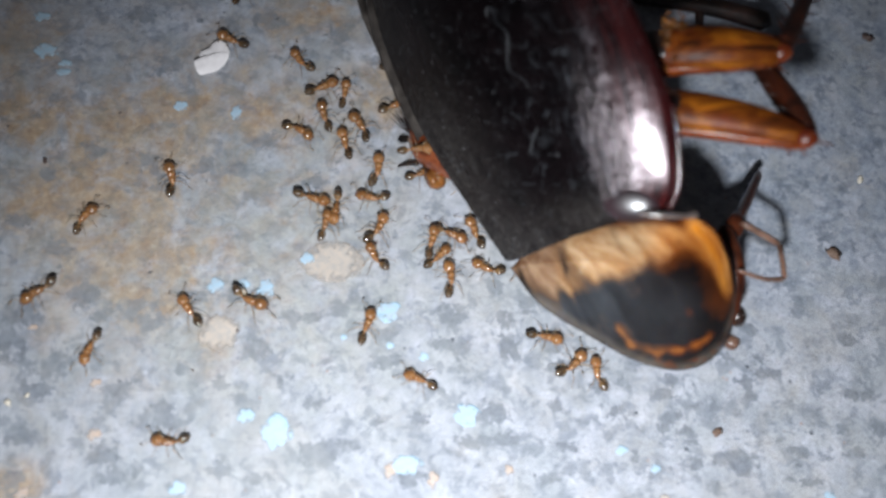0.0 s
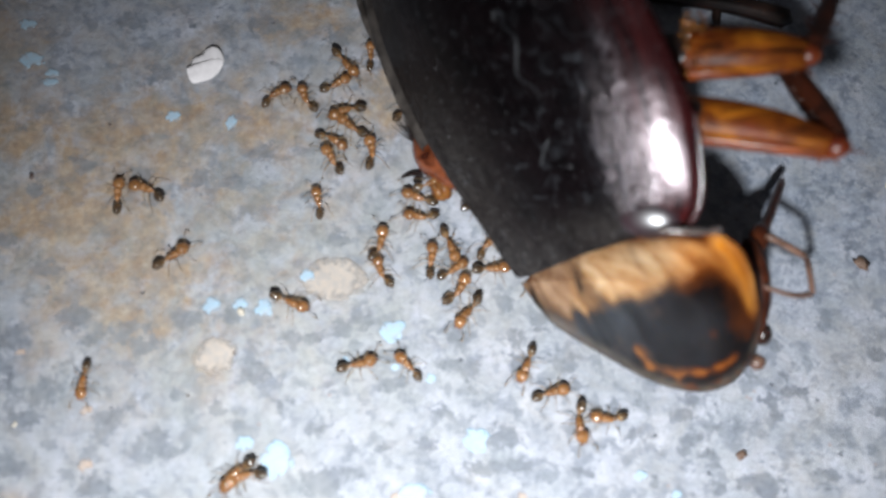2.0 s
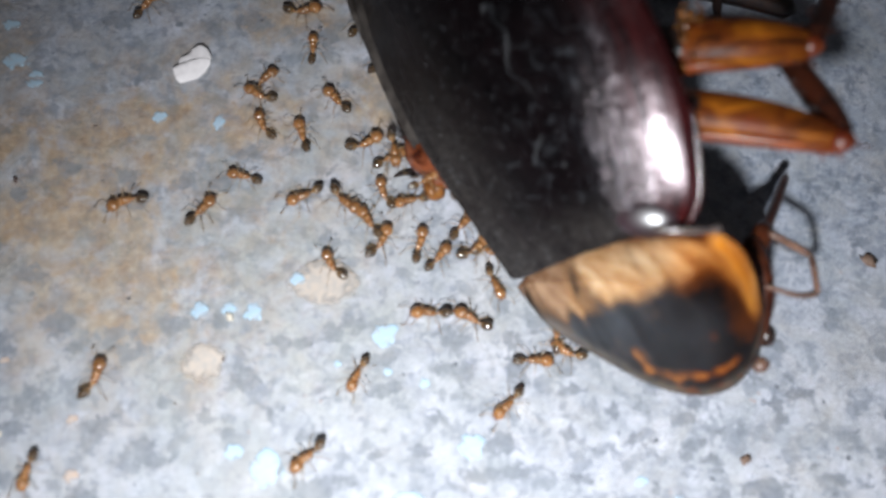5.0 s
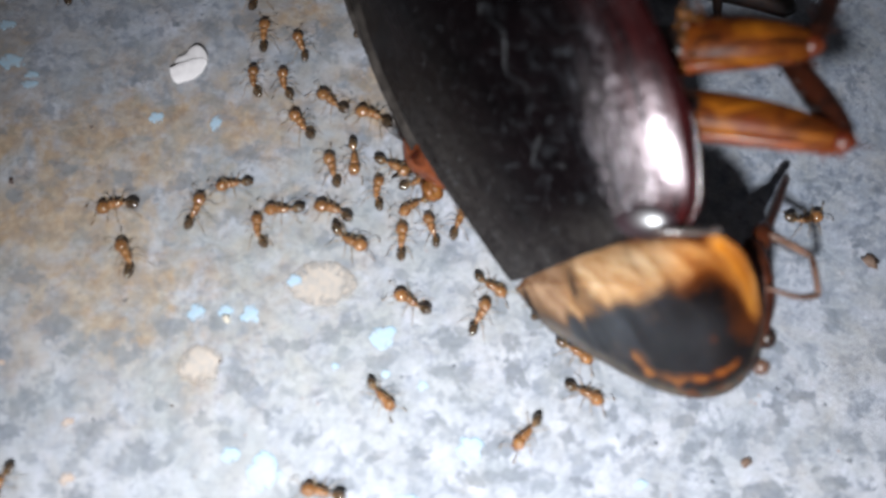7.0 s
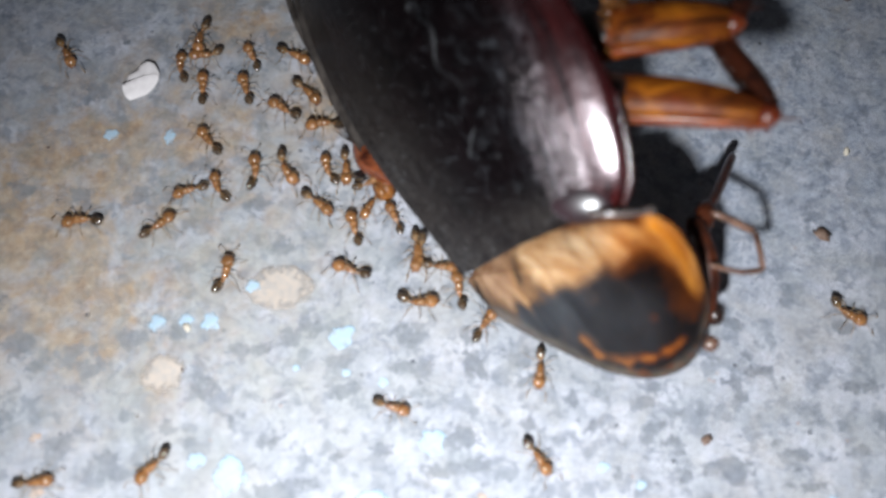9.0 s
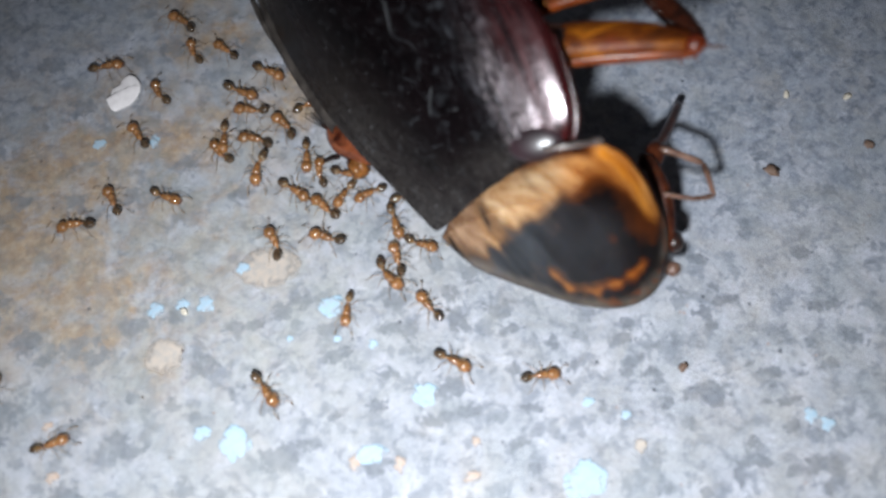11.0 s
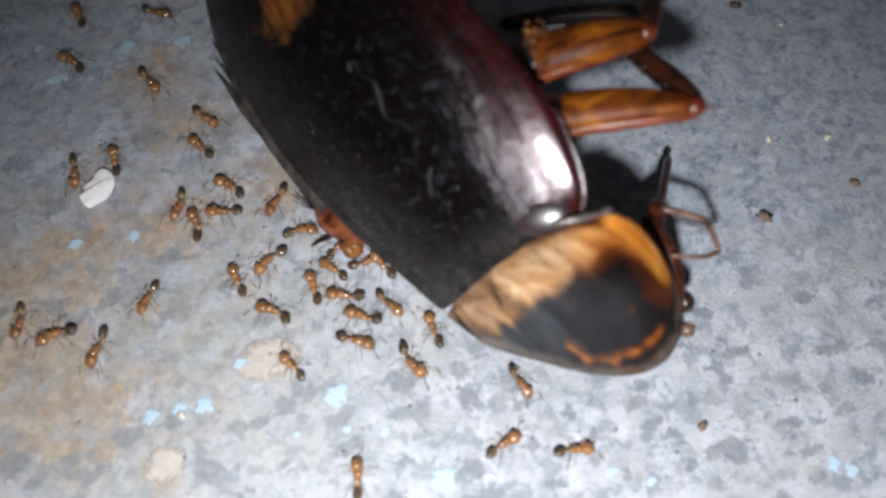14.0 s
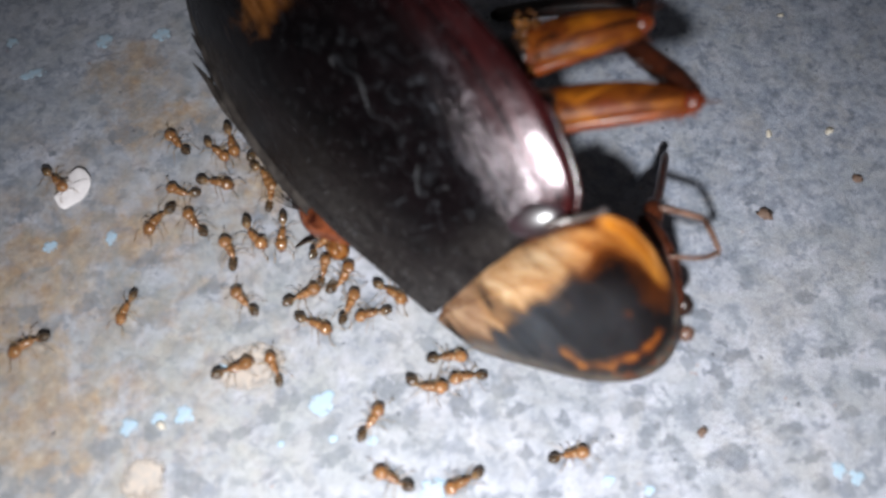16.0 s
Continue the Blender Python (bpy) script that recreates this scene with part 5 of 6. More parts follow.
    walk(ants[11], [at(0, -0.54, 15.17, 84), at(0.5, -0.95, 16.19, 94), at(1, -1.36, 16.61, 122), at(1.5, -1.08, 16.51, 109), at(2, -0.94, 16.62, 97), at(2.5, -0.94, 16.59, 105), at(3, -0.88, 16.49, 96), at(3.5, -0.96, 16.57, 100), at(4, -0.95, 16.61, 98), at(4.83, -0.88, 16.93, 43), at(5.67, -0.82, 17.24, -11), at(6.5, -0.75, 17.55, -65), at(6.75, -0.53, 17.99, -134), at(7, -0.31, 18.43, -202), at(7.5, -1.19, 17.62, -164), at(8, -1.70, 17.82, -185), at(8.5, -3.06, 17.72, -163), at(8.75, -2.64, 16.92, -113), at(9, -2.21, 16.13, -62), at(11.5, -2.63, 15.68, -111), at(12, -2.42, 15.61, -102), at(12.5, -1.97, 15.32, -114), at(13, -1.71, 15.26, -116), at(13.5, -1.58, 15.08, -125), at(14, -1.58, 15.23, -147), at(14.5, -1.86, 15.51, -169), at(14.75, -1.64, 15.38, -217), at(15, -1.43, 15.25, -265), at(15.25, -1.24, 14.86, -221), at(15.5, -1.06, 14.47, -177), at(15.75, -1.20, 15.50, -121), at(16, -1.35, 16.53, -64)])
    walk(ants[12], [at(0, -0.74, 13.79, 171), at(0.5, 1.21, 13.02, 206), at(1, 1.32, 13.18, 193), at(1.5, 1.33, 13.38, 203), at(2, 1.33, 13.52, 173), at(2.5, 1.06, 13.56, 167), at(3, 0.86, 13.47, 181), at(3.5, 0.88, 13.64, 162), at(4, -0.08, 14.09, 140), at(6.5, 0.10, 14.78, 85), at(7, -0.23, 14.70, 84), at(7.5, 0.07, 14.88, 86), at(8, 0.01, 14.66, 90), at(8.5, 0.22, 14.71, 101), at(9, -0.29, 15.93, 104), at(11.5, 0.86, 14.84, 68), at(12, 1.60, 15.31, 32), at(12.5, 1.71, 15.13, 23), at(13, 1.66, 15.06, 21), at(13.5, 1.58, 15.23, 28), at(14, 1.62, 15.06, 21), at(14.5, 1.65, 15.10, 11), at(15, 1.61, 14.99, 12), at(15.5, 1.65, 15.22, 23), at(16, 1.56, 15.29, 27)])
    walk(ants[13], [at(0, -3.61, 13.71, -20), at(0.5, -3.85, 13.05, -60), at(1, -4.87, 11.81, -107), at(1.5, -6.18, 10.65, -98), at(1.75, -5.27, 10.11, -62), at(2, -4.37, 9.57, -27), at(2.5, -2.09, 10.35, 33), at(3, -2.20, 9.76, -31), at(3.25, -2.88, 8.41, -73), at(3.5, -3.57, 7.06, -115), at(4, -4.27, 4.64, -117), at(5.25, -2.36, 3.29, -155), at(6.5, -0.45, 1.95, -194), at(7, -2.20, 2.14, -198), at(7.23, -2.74, 0.94, -156), at(7.46, -3.28, -0.27, -114), at(7.5, -3.27, -0.27, -176), at(7.54, -3.27, -0.27, -238), at(8, -4.99, 2.51, -216), at(8.5, -6.33, 3.78, -206), at(9, -7.59, 3.53, -142), at(10.25, -5.08, 4.35, -99), at(11.5, -2.56, 5.16, -56), at(11.75, -3.92, 3.31, -108), at(12, -5.28, 1.46, -159), at(12.23, -5.21, 0.61, -122), at(12.46, -5.14, -0.24, -85), at(12.75, -5.13, -0.24, -23), at(13.04, -5.13, -0.24, 39), at(13.5, 0.18, 4.05, 59), at(14, 0.19, 4.61, 73), at(14.5, 1.32, 5.85, 47), at(15, 1.09, 6.22, 72), at(15.5, 1.54, 6.73, 48), at(16, 1.83, 6.96, 38)])
    walk(ants[14], [at(0, -2.92, 12.37, 82), at(0.5, -2.99, 12.34, 83), at(1, -3.04, 12.43, 92), at(1.5, -2.96, 13.11, 82), at(2, -3.30, 14.15, 105), at(2.5, -4.29, 14.99, 141), at(3, -4.88, 15.51, 111), at(3.5, -5.47, 15.80, 116), at(4, -5.88, 15.73, 144), at(6.5, -6.28, 15.11, 183), at(7, -6.43, 15.13, 194), at(7.5, -6.49, 15.30, 184), at(8, -6.49, 15.23, 200), at(8.5, -6.51, 15.23, 204), at(9, -6.41, 15.37, 199), at(9.83, -6.66, 15.18, 255), at(10.67, -6.90, 15.00, 310), at(11.5, -7.15, 14.82, 366), at(12, -6.66, 14.88, 385), at(12.17, -6.82, 14.85, 328), at(12.33, -6.97, 14.82, 271), at(12.5, -7.12, 14.80, 213), at(13, -7.20, 14.90, 194), at(13.5, -7.31, 14.81, 202), at(14, -7.16, 14.78, 237), at(14.5, -7.16, 14.64, 229), at(15, -7.07, 14.72, 233), at(15.5, -7.24, 14.89, 195), at(16, -7.14, 14.56, 240)])
    walk(ants[15], [at(0, -2.43, 13.28, -97), at(0.5, -0.72, 9.91, -32), at(1, 2.86, 6.80, -53), at(1.25, 4.36, 6.34, -14), at(1.5, 5.87, 5.88, 26), at(2, 6.82, 5.67, 16), at(2.5, 7.69, 7.07, 61), at(3, 7.54, 7.70, 85), at(3.5, 7.37, 8.21, 104), at(4, 7.18, 8.47, 149), at(4.83, 7.30, 8.35, 94), at(5.67, 7.43, 8.23, 40), at(6.5, 7.55, 8.11, -15), at(7, 8.10, 7.70, -33), at(7.5, 8.43, 6.66, -101), at(8, 8.44, 6.41, -94), at(8.5, 8.25, 6.49, -107), at(9, 8.35, 6.43, -99), at(10.25, 6.51, 5.51, -63), at(11.5, 4.68, 4.59, -27), at(12, 4.94, 4.32, -28), at(12.5, 5.24, 4.21, -22), at(13, 5.61, 3.80, -45), at(13.5, 5.92, 4.12, -13), at(14, 6.40, 4.45, 19), at(14.5, 6.47, 4.18, -9), at(15, 6.29, 4.05, -35), at(15.5, 5.80, 3.88, -84), at(15.75, 5.36, 3.80, -126), at(16, 4.91, 3.72, -168)])
    walk(ants[16], [at(0, -0.47, 12.21, 63), at(0.5, -0.51, 12.14, 61), at(1, -0.49, 12.13, 56), at(1.5, -0.59, 12.31, 70), at(2, -0.51, 12.20, 76), at(2.5, -0.43, 12.33, 68), at(3, -0.39, 12.23, 59), at(3.5, -0.68, 12.37, 71), at(4, -0.55, 12.10, 42), at(6.5, 0.27, 12.83, 101), at(6.75, -0.60, 12.69, 36), at(7, -1.47, 12.55, -29), at(7.5, -0.05, 13.53, 20), at(7.75, -0.59, 12.49, -36), at(8, -1.12, 11.44, -92), at(8.5, -0.12, 9.73, -47), at(9, 3.37, 9.58, -4), at(11.5, 2.72, 9.12, -61), at(12, 3.23, 8.98, -41), at(12.5, 3.18, 8.94, -50), at(13, 3.32, 8.79, -66), at(13.5, 3.89, 9.25, -31), at(14, 3.48, 8.88, -62), at(14.5, 3.44, 8.47, -30), at(15, 4.01, 8.00, -28), at(15.5, 4.33, 7.83, -24), at(16, 4.40, 7.80, -21)])
    walk(ants[17], [at(0, -0.55, 10.84, 120), at(0.5, -0.45, 10.96, 114), at(1, -0.45, 10.76, 112), at(1.5, -0.50, 10.84, 118), at(2, -0.44, 10.90, 111), at(2.5, -0.46, 10.91, 114), at(3, -0.48, 11.09, 117), at(3.5, -0.54, 11.11, 114), at(4, -0.47, 11.02, 114), at(6.5, -5.36, 12.51, 132), at(7, -5.31, 12.92, 100), at(7.5, -4.98, 13.02, 81), at(8, -4.55, 13.26, 85), at(8.5, -4.63, 14.34, 93), at(9, -5.20, 15.38, 109), at(11.5, -4.21, 16.79, 119), at(12, -4.35, 16.63, 54), at(12.25, -4.12, 16.59, 14), at(12.5, -3.89, 16.55, -26), at(13, -2.96, 16.66, -6), at(13.5, -1.30, 16.53, -21), at(14, 0.04, 16.37, -11), at(14.5, 0.05, 16.20, -37), at(15, 1.31, 15.98, -6), at(15.5, -0.49, 18.80, -33), at(16, -0.28, 19.50, -71)])
    walk(ants[18], [at(0, 2.04, 11.63, 72), at(0.5, 1.93, 11.69, 69), at(1, 1.79, 11.63, 80), at(1.5, 1.81, 11.44, 74), at(2, 1.75, 11.46, 79), at(2.5, 1.81, 11.48, 76), at(3, 1.80, 11.64, 79), at(3.5, 1.93, 11.60, 71), at(4, 1.84, 11.75, 61), at(6.5, 1.00, 12.70, 88), at(7, 0.86, 12.44, 82), at(7.5, 0.88, 12.49, 85), at(8, 0.87, 12.50, 77), at(8.5, 0.89, 12.64, 76), at(9, 0.80, 13.08, 97), at(11.5, 0.37, 13.03, 132), at(12, 0.39, 12.94, 142), at(12.5, 0.47, 12.88, 132), at(13, 0.68, 12.75, 145), at(13.5, 0.70, 13.11, 132), at(14, 0.10, 13.31, 89), at(14.5, -0.19, 13.68, 66), at(15, 0.09, 13.17, 44), at(15.5, 0.30, 13.04, 9), at(16, 0.23, 13.10, 9)])
    walk(ants[19], [at(0, 2.33, 10.91, 47), at(0.5, 2.71, 11.07, 40), at(1, 2.66, 11.13, 37), at(1.5, 3.27, 11.22, 29), at(2, 2.72, 11.05, 37), at(2.5, 2.80, 11.27, 38), at(3, 2.64, 11.41, 44), at(3.5, 3.17, 11.51, 28), at(4, 2.28, 11.31, 13), at(5.25, 2.40, 11.77, 70), at(6.5, 2.53, 12.22, 127), at(7, 2.21, 12.99, 112), at(7.5, 2.51, 12.87, 105), at(8, 2.48, 13.13, 94), at(8.5, 2.66, 13.83, 90), at(9, 2.63, 13.47, 115), at(10.25, 2.59, 13.50, 164), at(11.5, 2.56, 13.53, 213), at(12, 2.48, 13.85, 156), at(12.5, 1.31, 13.90, 164), at(13, 1.20, 13.99, 167), at(13.5, 1.17, 14.05, 162), at(14, 1.17, 14.02, 135), at(14.5, -0.05, 15.21, 120), at(15, -0.66, 16.57, 91), at(15.5, -0.75, 17.57, 127), at(16, -0.17, 18.22, 78)])
    walk(ants[20], [at(0, 2.90, 12.11, -22), at(0.5, 2.91, 12.13, -32), at(1, 2.68, 12.25, -33), at(1.5, 2.52, 12.35, -58), at(2, 2.60, 12.26, -68), at(2.5, 2.61, 12.31, -66), at(3, 2.75, 12.48, -39), at(3.5, 2.56, 12.26, -64), at(4, 3.55, 12.92, 0), at(6.5, 3.21, 13.30, 68), at(7, 3.34, 13.35, 67), at(7.5, 3.59, 13.30, 52), at(8, 3.81, 13.16, 39), at(8.25, 3.55, 12.61, -28), at(8.5, 3.28, 12.06, -94), at(9, 3.50, 12.03, -88), at(10.25, 3.95, 12.58, -37), at(11.5, 4.41, 13.13, 13), at(12, 4.32, 13.08, 12), at(12.5, 4.27, 13.07, 20), at(13, 3.21, 13.45, 16), at(13.5, 3.00, 13.15, 4), at(13.75, 3.19, 13.41, 59), at(14, 3.39, 13.66, 114), at(14.5, 2.95, 13.15, 165), at(15, 3.26, 12.63, 213), at(15.5, 3.06, 12.70, 264), at(16, 3.98, 12.31, 312)])
    walk(ants[21], [at(0, 2.96, 9.85, 96), at(0.5, 2.80, 9.87, 105), at(1, 2.69, 9.92, 79), at(1.5, 3.14, 10.11, 39), at(2, 2.95, 10.08, 57), at(2.5, 2.86, 10.36, 56), at(3, 2.87, 10.32, 58), at(3.5, 2.82, 10.34, 54), at(4, 2.77, 10.50, 34), at(6, 5.21, 13.25, 48), at(16, 5.22, 13.25, 48)])
    walk(ants[22], [at(0, 4.68, 10.39, 156), at(0.5, 5.01, 10.69, 123), at(1, 4.88, 10.65, 137), at(1.25, 4.60, 11.46, 88), at(1.5, 4.32, 12.26, 38), at(2, 4.28, 12.26, 40), at(2.5, 4.26, 12.03, 28), at(2.67, 4.17, 11.80, -30), at(2.83, 4.08, 11.57, -87), at(3, 3.99, 11.34, -144), at(3.5, 4.12, 11.24, -107), at(4, 3.96, 10.73, -95), at(4.67, 4.38, 11.57, -42), at(5.33, 4.79, 12.41, 11), at(6, 5.21, 13.25, 64), at(16, 5.22, 13.25, 64)])
    walk(ants[23], [at(0, 4.10, 12.15, 107), at(0.5, 4.64, 11.44, 63), at(1, 4.41, 10.93, 22), at(1.5, 4.32, 10.86, -11), at(2, 4.43, 11.13, 1), at(2.25, 4.61, 10.52, -42), at(2.5, 4.78, 9.91, -85), at(3, 4.38, 10.29, -131), at(3.5, 4.26, 9.29, -108), at(4, 3.90, 8.86, -164), at(5.25, 3.79, 8.99, -220), at(6.5, 3.69, 9.12, -276), at(7, 4.12, 9.11, -303), at(7.5, 4.53, 9.22, -314), at(8, 4.63, 9.54, -279), at(8.5, 4.77, 9.61, -271), at(9, 5.20, 9.97, -270), at(11.5, 3.14, 9.96, -268), at(12, 3.82, 11.04, -295), at(12.5, 3.81, 10.99, -293), at(13, 3.51, 11.17, -263), at(13.5, 2.41, 11.43, -229), at(14, 1.98, 11.44, -218), at(14.5, 2.51, 11.55, -269), at(15, 2.14, 11.84, -278), at(15.5, 2.00, 11.84, -294), at(16, 2.08, 12.06, -312)])
    walk(ants[24], [at(0, 1.51, 15.10, 27), at(0.5, 1.61, 15.07, 23), at(1, 1.52, 15.09, 29), at(1.5, 1.45, 15.21, 37), at(2, 1.71, 15.20, 29), at(2.5, 3.08, 14.39, -18), at(2.75, 2.77, 14.15, -66), at(3, 2.46, 13.91, -115), at(3.5, 1.81, 14.38, -170), at(4, 1.14, 14.58, -185), at(6.5, 1.45, 13.96, -126), at(7, 1.47, 14.19, -145), at(7.5, 1.47, 14.18, -140), at(8, 1.53, 14.18, -136), at(8.5, 1.48, 14.18, -132), at(9, 1.60, 14.23, -122), at(11.5, 1.34, 13.17, -129), at(12, 1.96, 12.19, -82), at(12.25, 2.20, 12.60, -42), at(12.5, 2.45, 13.01, -3), at(13, 2.74, 12.08, 39), at(13.25, 2.90, 12.07, 86), at(13.5, 3.06, 12.06, 133), at(13.67, 3.11, 11.96, 191), at(13.83, 3.16, 11.87, 249), at(14, 3.21, 11.77, 307), at(14.17, 3.68, 11.49, 366), at(14.33, 4.14, 11.22, 425), at(14.5, 4.60, 10.94, 483), at(15, 3.55, 11.15, 512), at(15.5, 3.22, 11.41, 582), at(16, 3.04, 11.53, 543)])
    walk(ants[25], [at(0, 1.25, 16.39, 7), at(0.25, 0.53, 16.48, 44), at(0.5, -0.18, 16.56, 80), at(1, -0.17, 17.48, 95), at(1.25, -0.80, 17.68, 132), at(1.5, -1.44, 17.88, 168), at(2, -1.91, 17.91, 143), at(2.5, -1.82, 17.77, 171), at(3, -2.89, 17.17, 176), at(3.5, -2.87, 16.80, 189), at(4, -3.37, 15.80, 216), at(6.5, -3.54, 14.08, 186), at(7, -4.20, 13.92, 182), at(7.5, -4.78, 14.86, 126), at(8, -4.87, 16.47, 122), at(8.5, -5.03, 16.44, 123), at(9, -5.62, 17.68, 125), at(9.83, -4.93, 17.64, 182), at(10.67, -4.23, 17.59, 239), at(11.5, -3.54, 17.55, 295), at(12, -2.87, 17.43, 313), at(12.5, -2.87, 17.50, 276), at(12.75, -3.15, 17.78, 231), at(13, -3.42, 18.07, 186), at(13.5, -3.28, 18.21, 169), at(14, -3.21, 18.17, 165), at(14.5, -3.27, 18.33, 156), at(15, -3.18, 18.19, 173), at(15.5, -3.36, 18.77, 158), at(16, -3.71, 17.75, 115)])
    walk(ants[26], [at(0, -10.09, 14.44, 105), at(0.5, -10.45, 15.14, 107), at(1, -10.60, 14.85, 119), at(1.5, -10.94, 14.68, 155), at(2, -10.83, 14.65, 160), at(2.5, -10.61, 14.64, 170), at(3, -10.83, 14.36, 211), at(3.5, -10.93, 14.36, 206), at(4, -11.12, 14.32, 205), at(6.5, -11.06, 14.21, 191), at(7, -11.32, 14.16, 193), at(7.5, -11.14, 14.27, 188), at(8, -11.22, 14.25, 186), at(8.5, -11.18, 14.26, 184), at(9, -11.03, 14.23, 183), at(11.5, -11.16, 14.15, 183), at(12, -11.17, 14.20, 179), at(12.5, -11.17, 14.08, 178), at(13, -11.25, 14.08, 195), at(13.5, -11.25, 14.10, 196), at(14, -11.21, 14.08, 191), at(14.5, -11.28, 14.11, 186), at(15, -11.19, 14.19, 189), at(15.5, -11.13, 14.12, 193), at(16, -11.26, 13.99, 200)])
    walk(ants[27], [at(0, -13.91, 12.43, 55), at(0.5, -12.29, 16.46, 64), at(0.67, -12.52, 16.07, 121), at(0.83, -12.75, 15.69, 177), at(1, -12.97, 15.30, 233), at(1.46, -19.32, 10.27, 218), at(2.25, -19.31, 10.27, 276), at(3.04, -19.31, 10.27, 333), at(3.27, -17.45, 9.32, 379), at(3.5, -15.59, 8.37, 425), at(3.73, -17.00, 7.95, 491), at(3.96, -18.41, 7.53, 557), at(5.94, -18.41, 7.53, 607), at(7.92, -18.41, 7.53, 658), at(9.9, -18.40, 7.53, 709), at(10.43, -16.68, 7.18, 649), at(10.97, -14.95, 6.83, 590), at(11.5, -13.23, 6.48, 531), at(12, -13.66, 6.46, 520), at(12.5, -14.34, 6.86, 513), at(12.96, -17.35, 6.56, 546), at(16, -17.34, 6.56, 546)])
    walk(ants[28], [at(0, -15.33, 8.98, -149), at(0.5, -14.46, 9.49, -135), at(0.75, -13.52, 9.91, -81), at(1, -12.58, 10.32, -26), at(1.5, -10.14, 11.38, 28), at(2, -9.55, 11.54, 33), at(2.5, -9.15, 12.55, 56), at(3, -8.23, 13.43, 55), at(3.5, -8.09, 13.59, 54), at(4, -7.97, 13.86, 45), at(6.5, -7.93, 13.72, 48), at(7, -8.04, 13.81, 67), at(7.5, -8.06, 13.82, 61), at(8, -7.96, 13.67, 46), at(8.5, -8.00, 13.73, 36), at(9, -7.78, 13.76, 31), at(10.25, -8.78, 14.48, 75), at(11.5, -9.79, 15.19, 119), at(12, -9.97, 15.19, 127), at(12.5, -9.82, 14.79, 133), at(12.75, -8.99, 14.95, 80), at(13, -8.16, 15.11, 27), at(13.25, -8.72, 14.26, -34), at(13.5, -9.27, 13.41, -95), at(14, -9.54, 12.96, -128), at(14.5, -9.32, 12.76, -104), at(15, -7.85, 11.49, -42), at(15.5, -6.16, 10.12, -43), at(16, -3.20, 10.66, 2)])
    walk(ants[29], [at(0, -12.82, 6.52, -106), at(0.5, -12.66, 6.48, -101), at(1, -12.72, 6.39, -99), at(1.5, -12.72, 6.46, -101), at(2, -12.66, 6.21, -90), at(2.5, -12.88, 6.03, -83), at(3, -13.04, 5.52, -113), at(3.5, -13.48, 5.08, -152), at(4, -13.35, 4.18, -85), at(6.5, -14.84, 2.73, -124), at(7, -14.68, 2.72, -110), at(7.5, -14.24, 2.79, -49), at(8, -13.75, 2.93, -21), at(8.5, -13.38, 3.04, -18), at(9, -12.32, 3.20, 7), at(11.5, -12.24, 4.22, 16), at(12, -11.81, 4.26, 17), at(12.5, -11.57, 4.77, -8), at(13, -10.99, 4.37, -70), at(13.46, -11.38, 3.91, -130), at(16, -11.37, 3.91, -130)])
    walk(ants[30], [at(0, -8.72, 8.19, 127), at(0.5, -11.19, 9.91, 139), at(1, -11.65, 12.87, 112), at(1.5, -11.97, 14.20, 94), at(2, -12.14, 14.33, 92), at(2.5, -12.76, 16.45, 99), at(3, -12.96, 21.75, 109), at(3.5, -14.59, 23.26, 127), at(4, -13.23, 24.69, 89), at(5.25, -11.06, 23.79, 51), at(6.5, -8.89, 22.88, 13), at(6.75, -7.21, 22.68, 51), at(7, -5.52, 22.47, 90), at(7.5, -5.17, 22.87, 79), at(8, -4.05, 23.23, 47), at(8.25, -3.68, 23.12, 12), at(8.5, -3.30, 23.01, -23), at(9, -1.74, 21.94, -30), at(11.5, -1.53, 20.96, -35), at(12, -0.46, 20.90, -2), at(12.5, -0.55, 20.92, 3), at(13, 0.03, 21.05, 16), at(13.46, 1.15, 21.46, 20), at(14.15, 1.15, 21.46, -39), at(14.85, 1.15, 21.46, -98), at(15.54, 1.16, 21.46, -157), at(15.69, 0.71, 21.27, -212), at(15.85, 0.25, 21.08, -268), at(16, -0.20, 20.89, -323)])
    walk(ants[31], [at(0, -6.20, 8.74, -24), at(0.5, -2.71, 9.29, -9), at(1, -2.40, 8.49, -57), at(1.5, -2.91, 4.93, -88), at(2, -6.18, 2.48, -130), at(2.5, -6.11, 2.45, -125), at(2.96, -9.33, -0.77, -135), at(3.25, -9.33, -0.77, -178), at(3.54, -9.32, -0.77, -221), at(4, -13.16, 2.50, -288), at(6.5, -8.82, 9.17, -262), at(7, -10.67, 11.76, -243), at(7.5, -11.07, 12.47, -243), at(8, -10.19, 12.19, -296), at(8.5, -6.60, 9.27, -363), at(8.75, -5.70, 10.30, -324), at(9, -4.80, 11.32, -285), at(11.5, -1.62, 11.84, -234), at(12, -0.90, 12.04, -194), at(12.5, -0.31, 11.83, -188), at(13, -1.57, 12.17, -205), at(13.5, -1.90, 12.48, -210), at(14, -1.78, 12.69, -216), at(14.5, -1.13, 13.77, -269), at(15, 0.35, 14.45, -215), at(15.25, 0.82, 13.47, -254), at(15.5, 1.30, 12.50, -293), at(16, 2.09, 13.38, -313)])
    walk(ants[32], [at(0, -8.99, 2.49, 176), at(0.23, -9.34, 0.43, 218), at(0.46, -9.69, -1.64, 260), at(16, -9.68, -1.64, 260)])
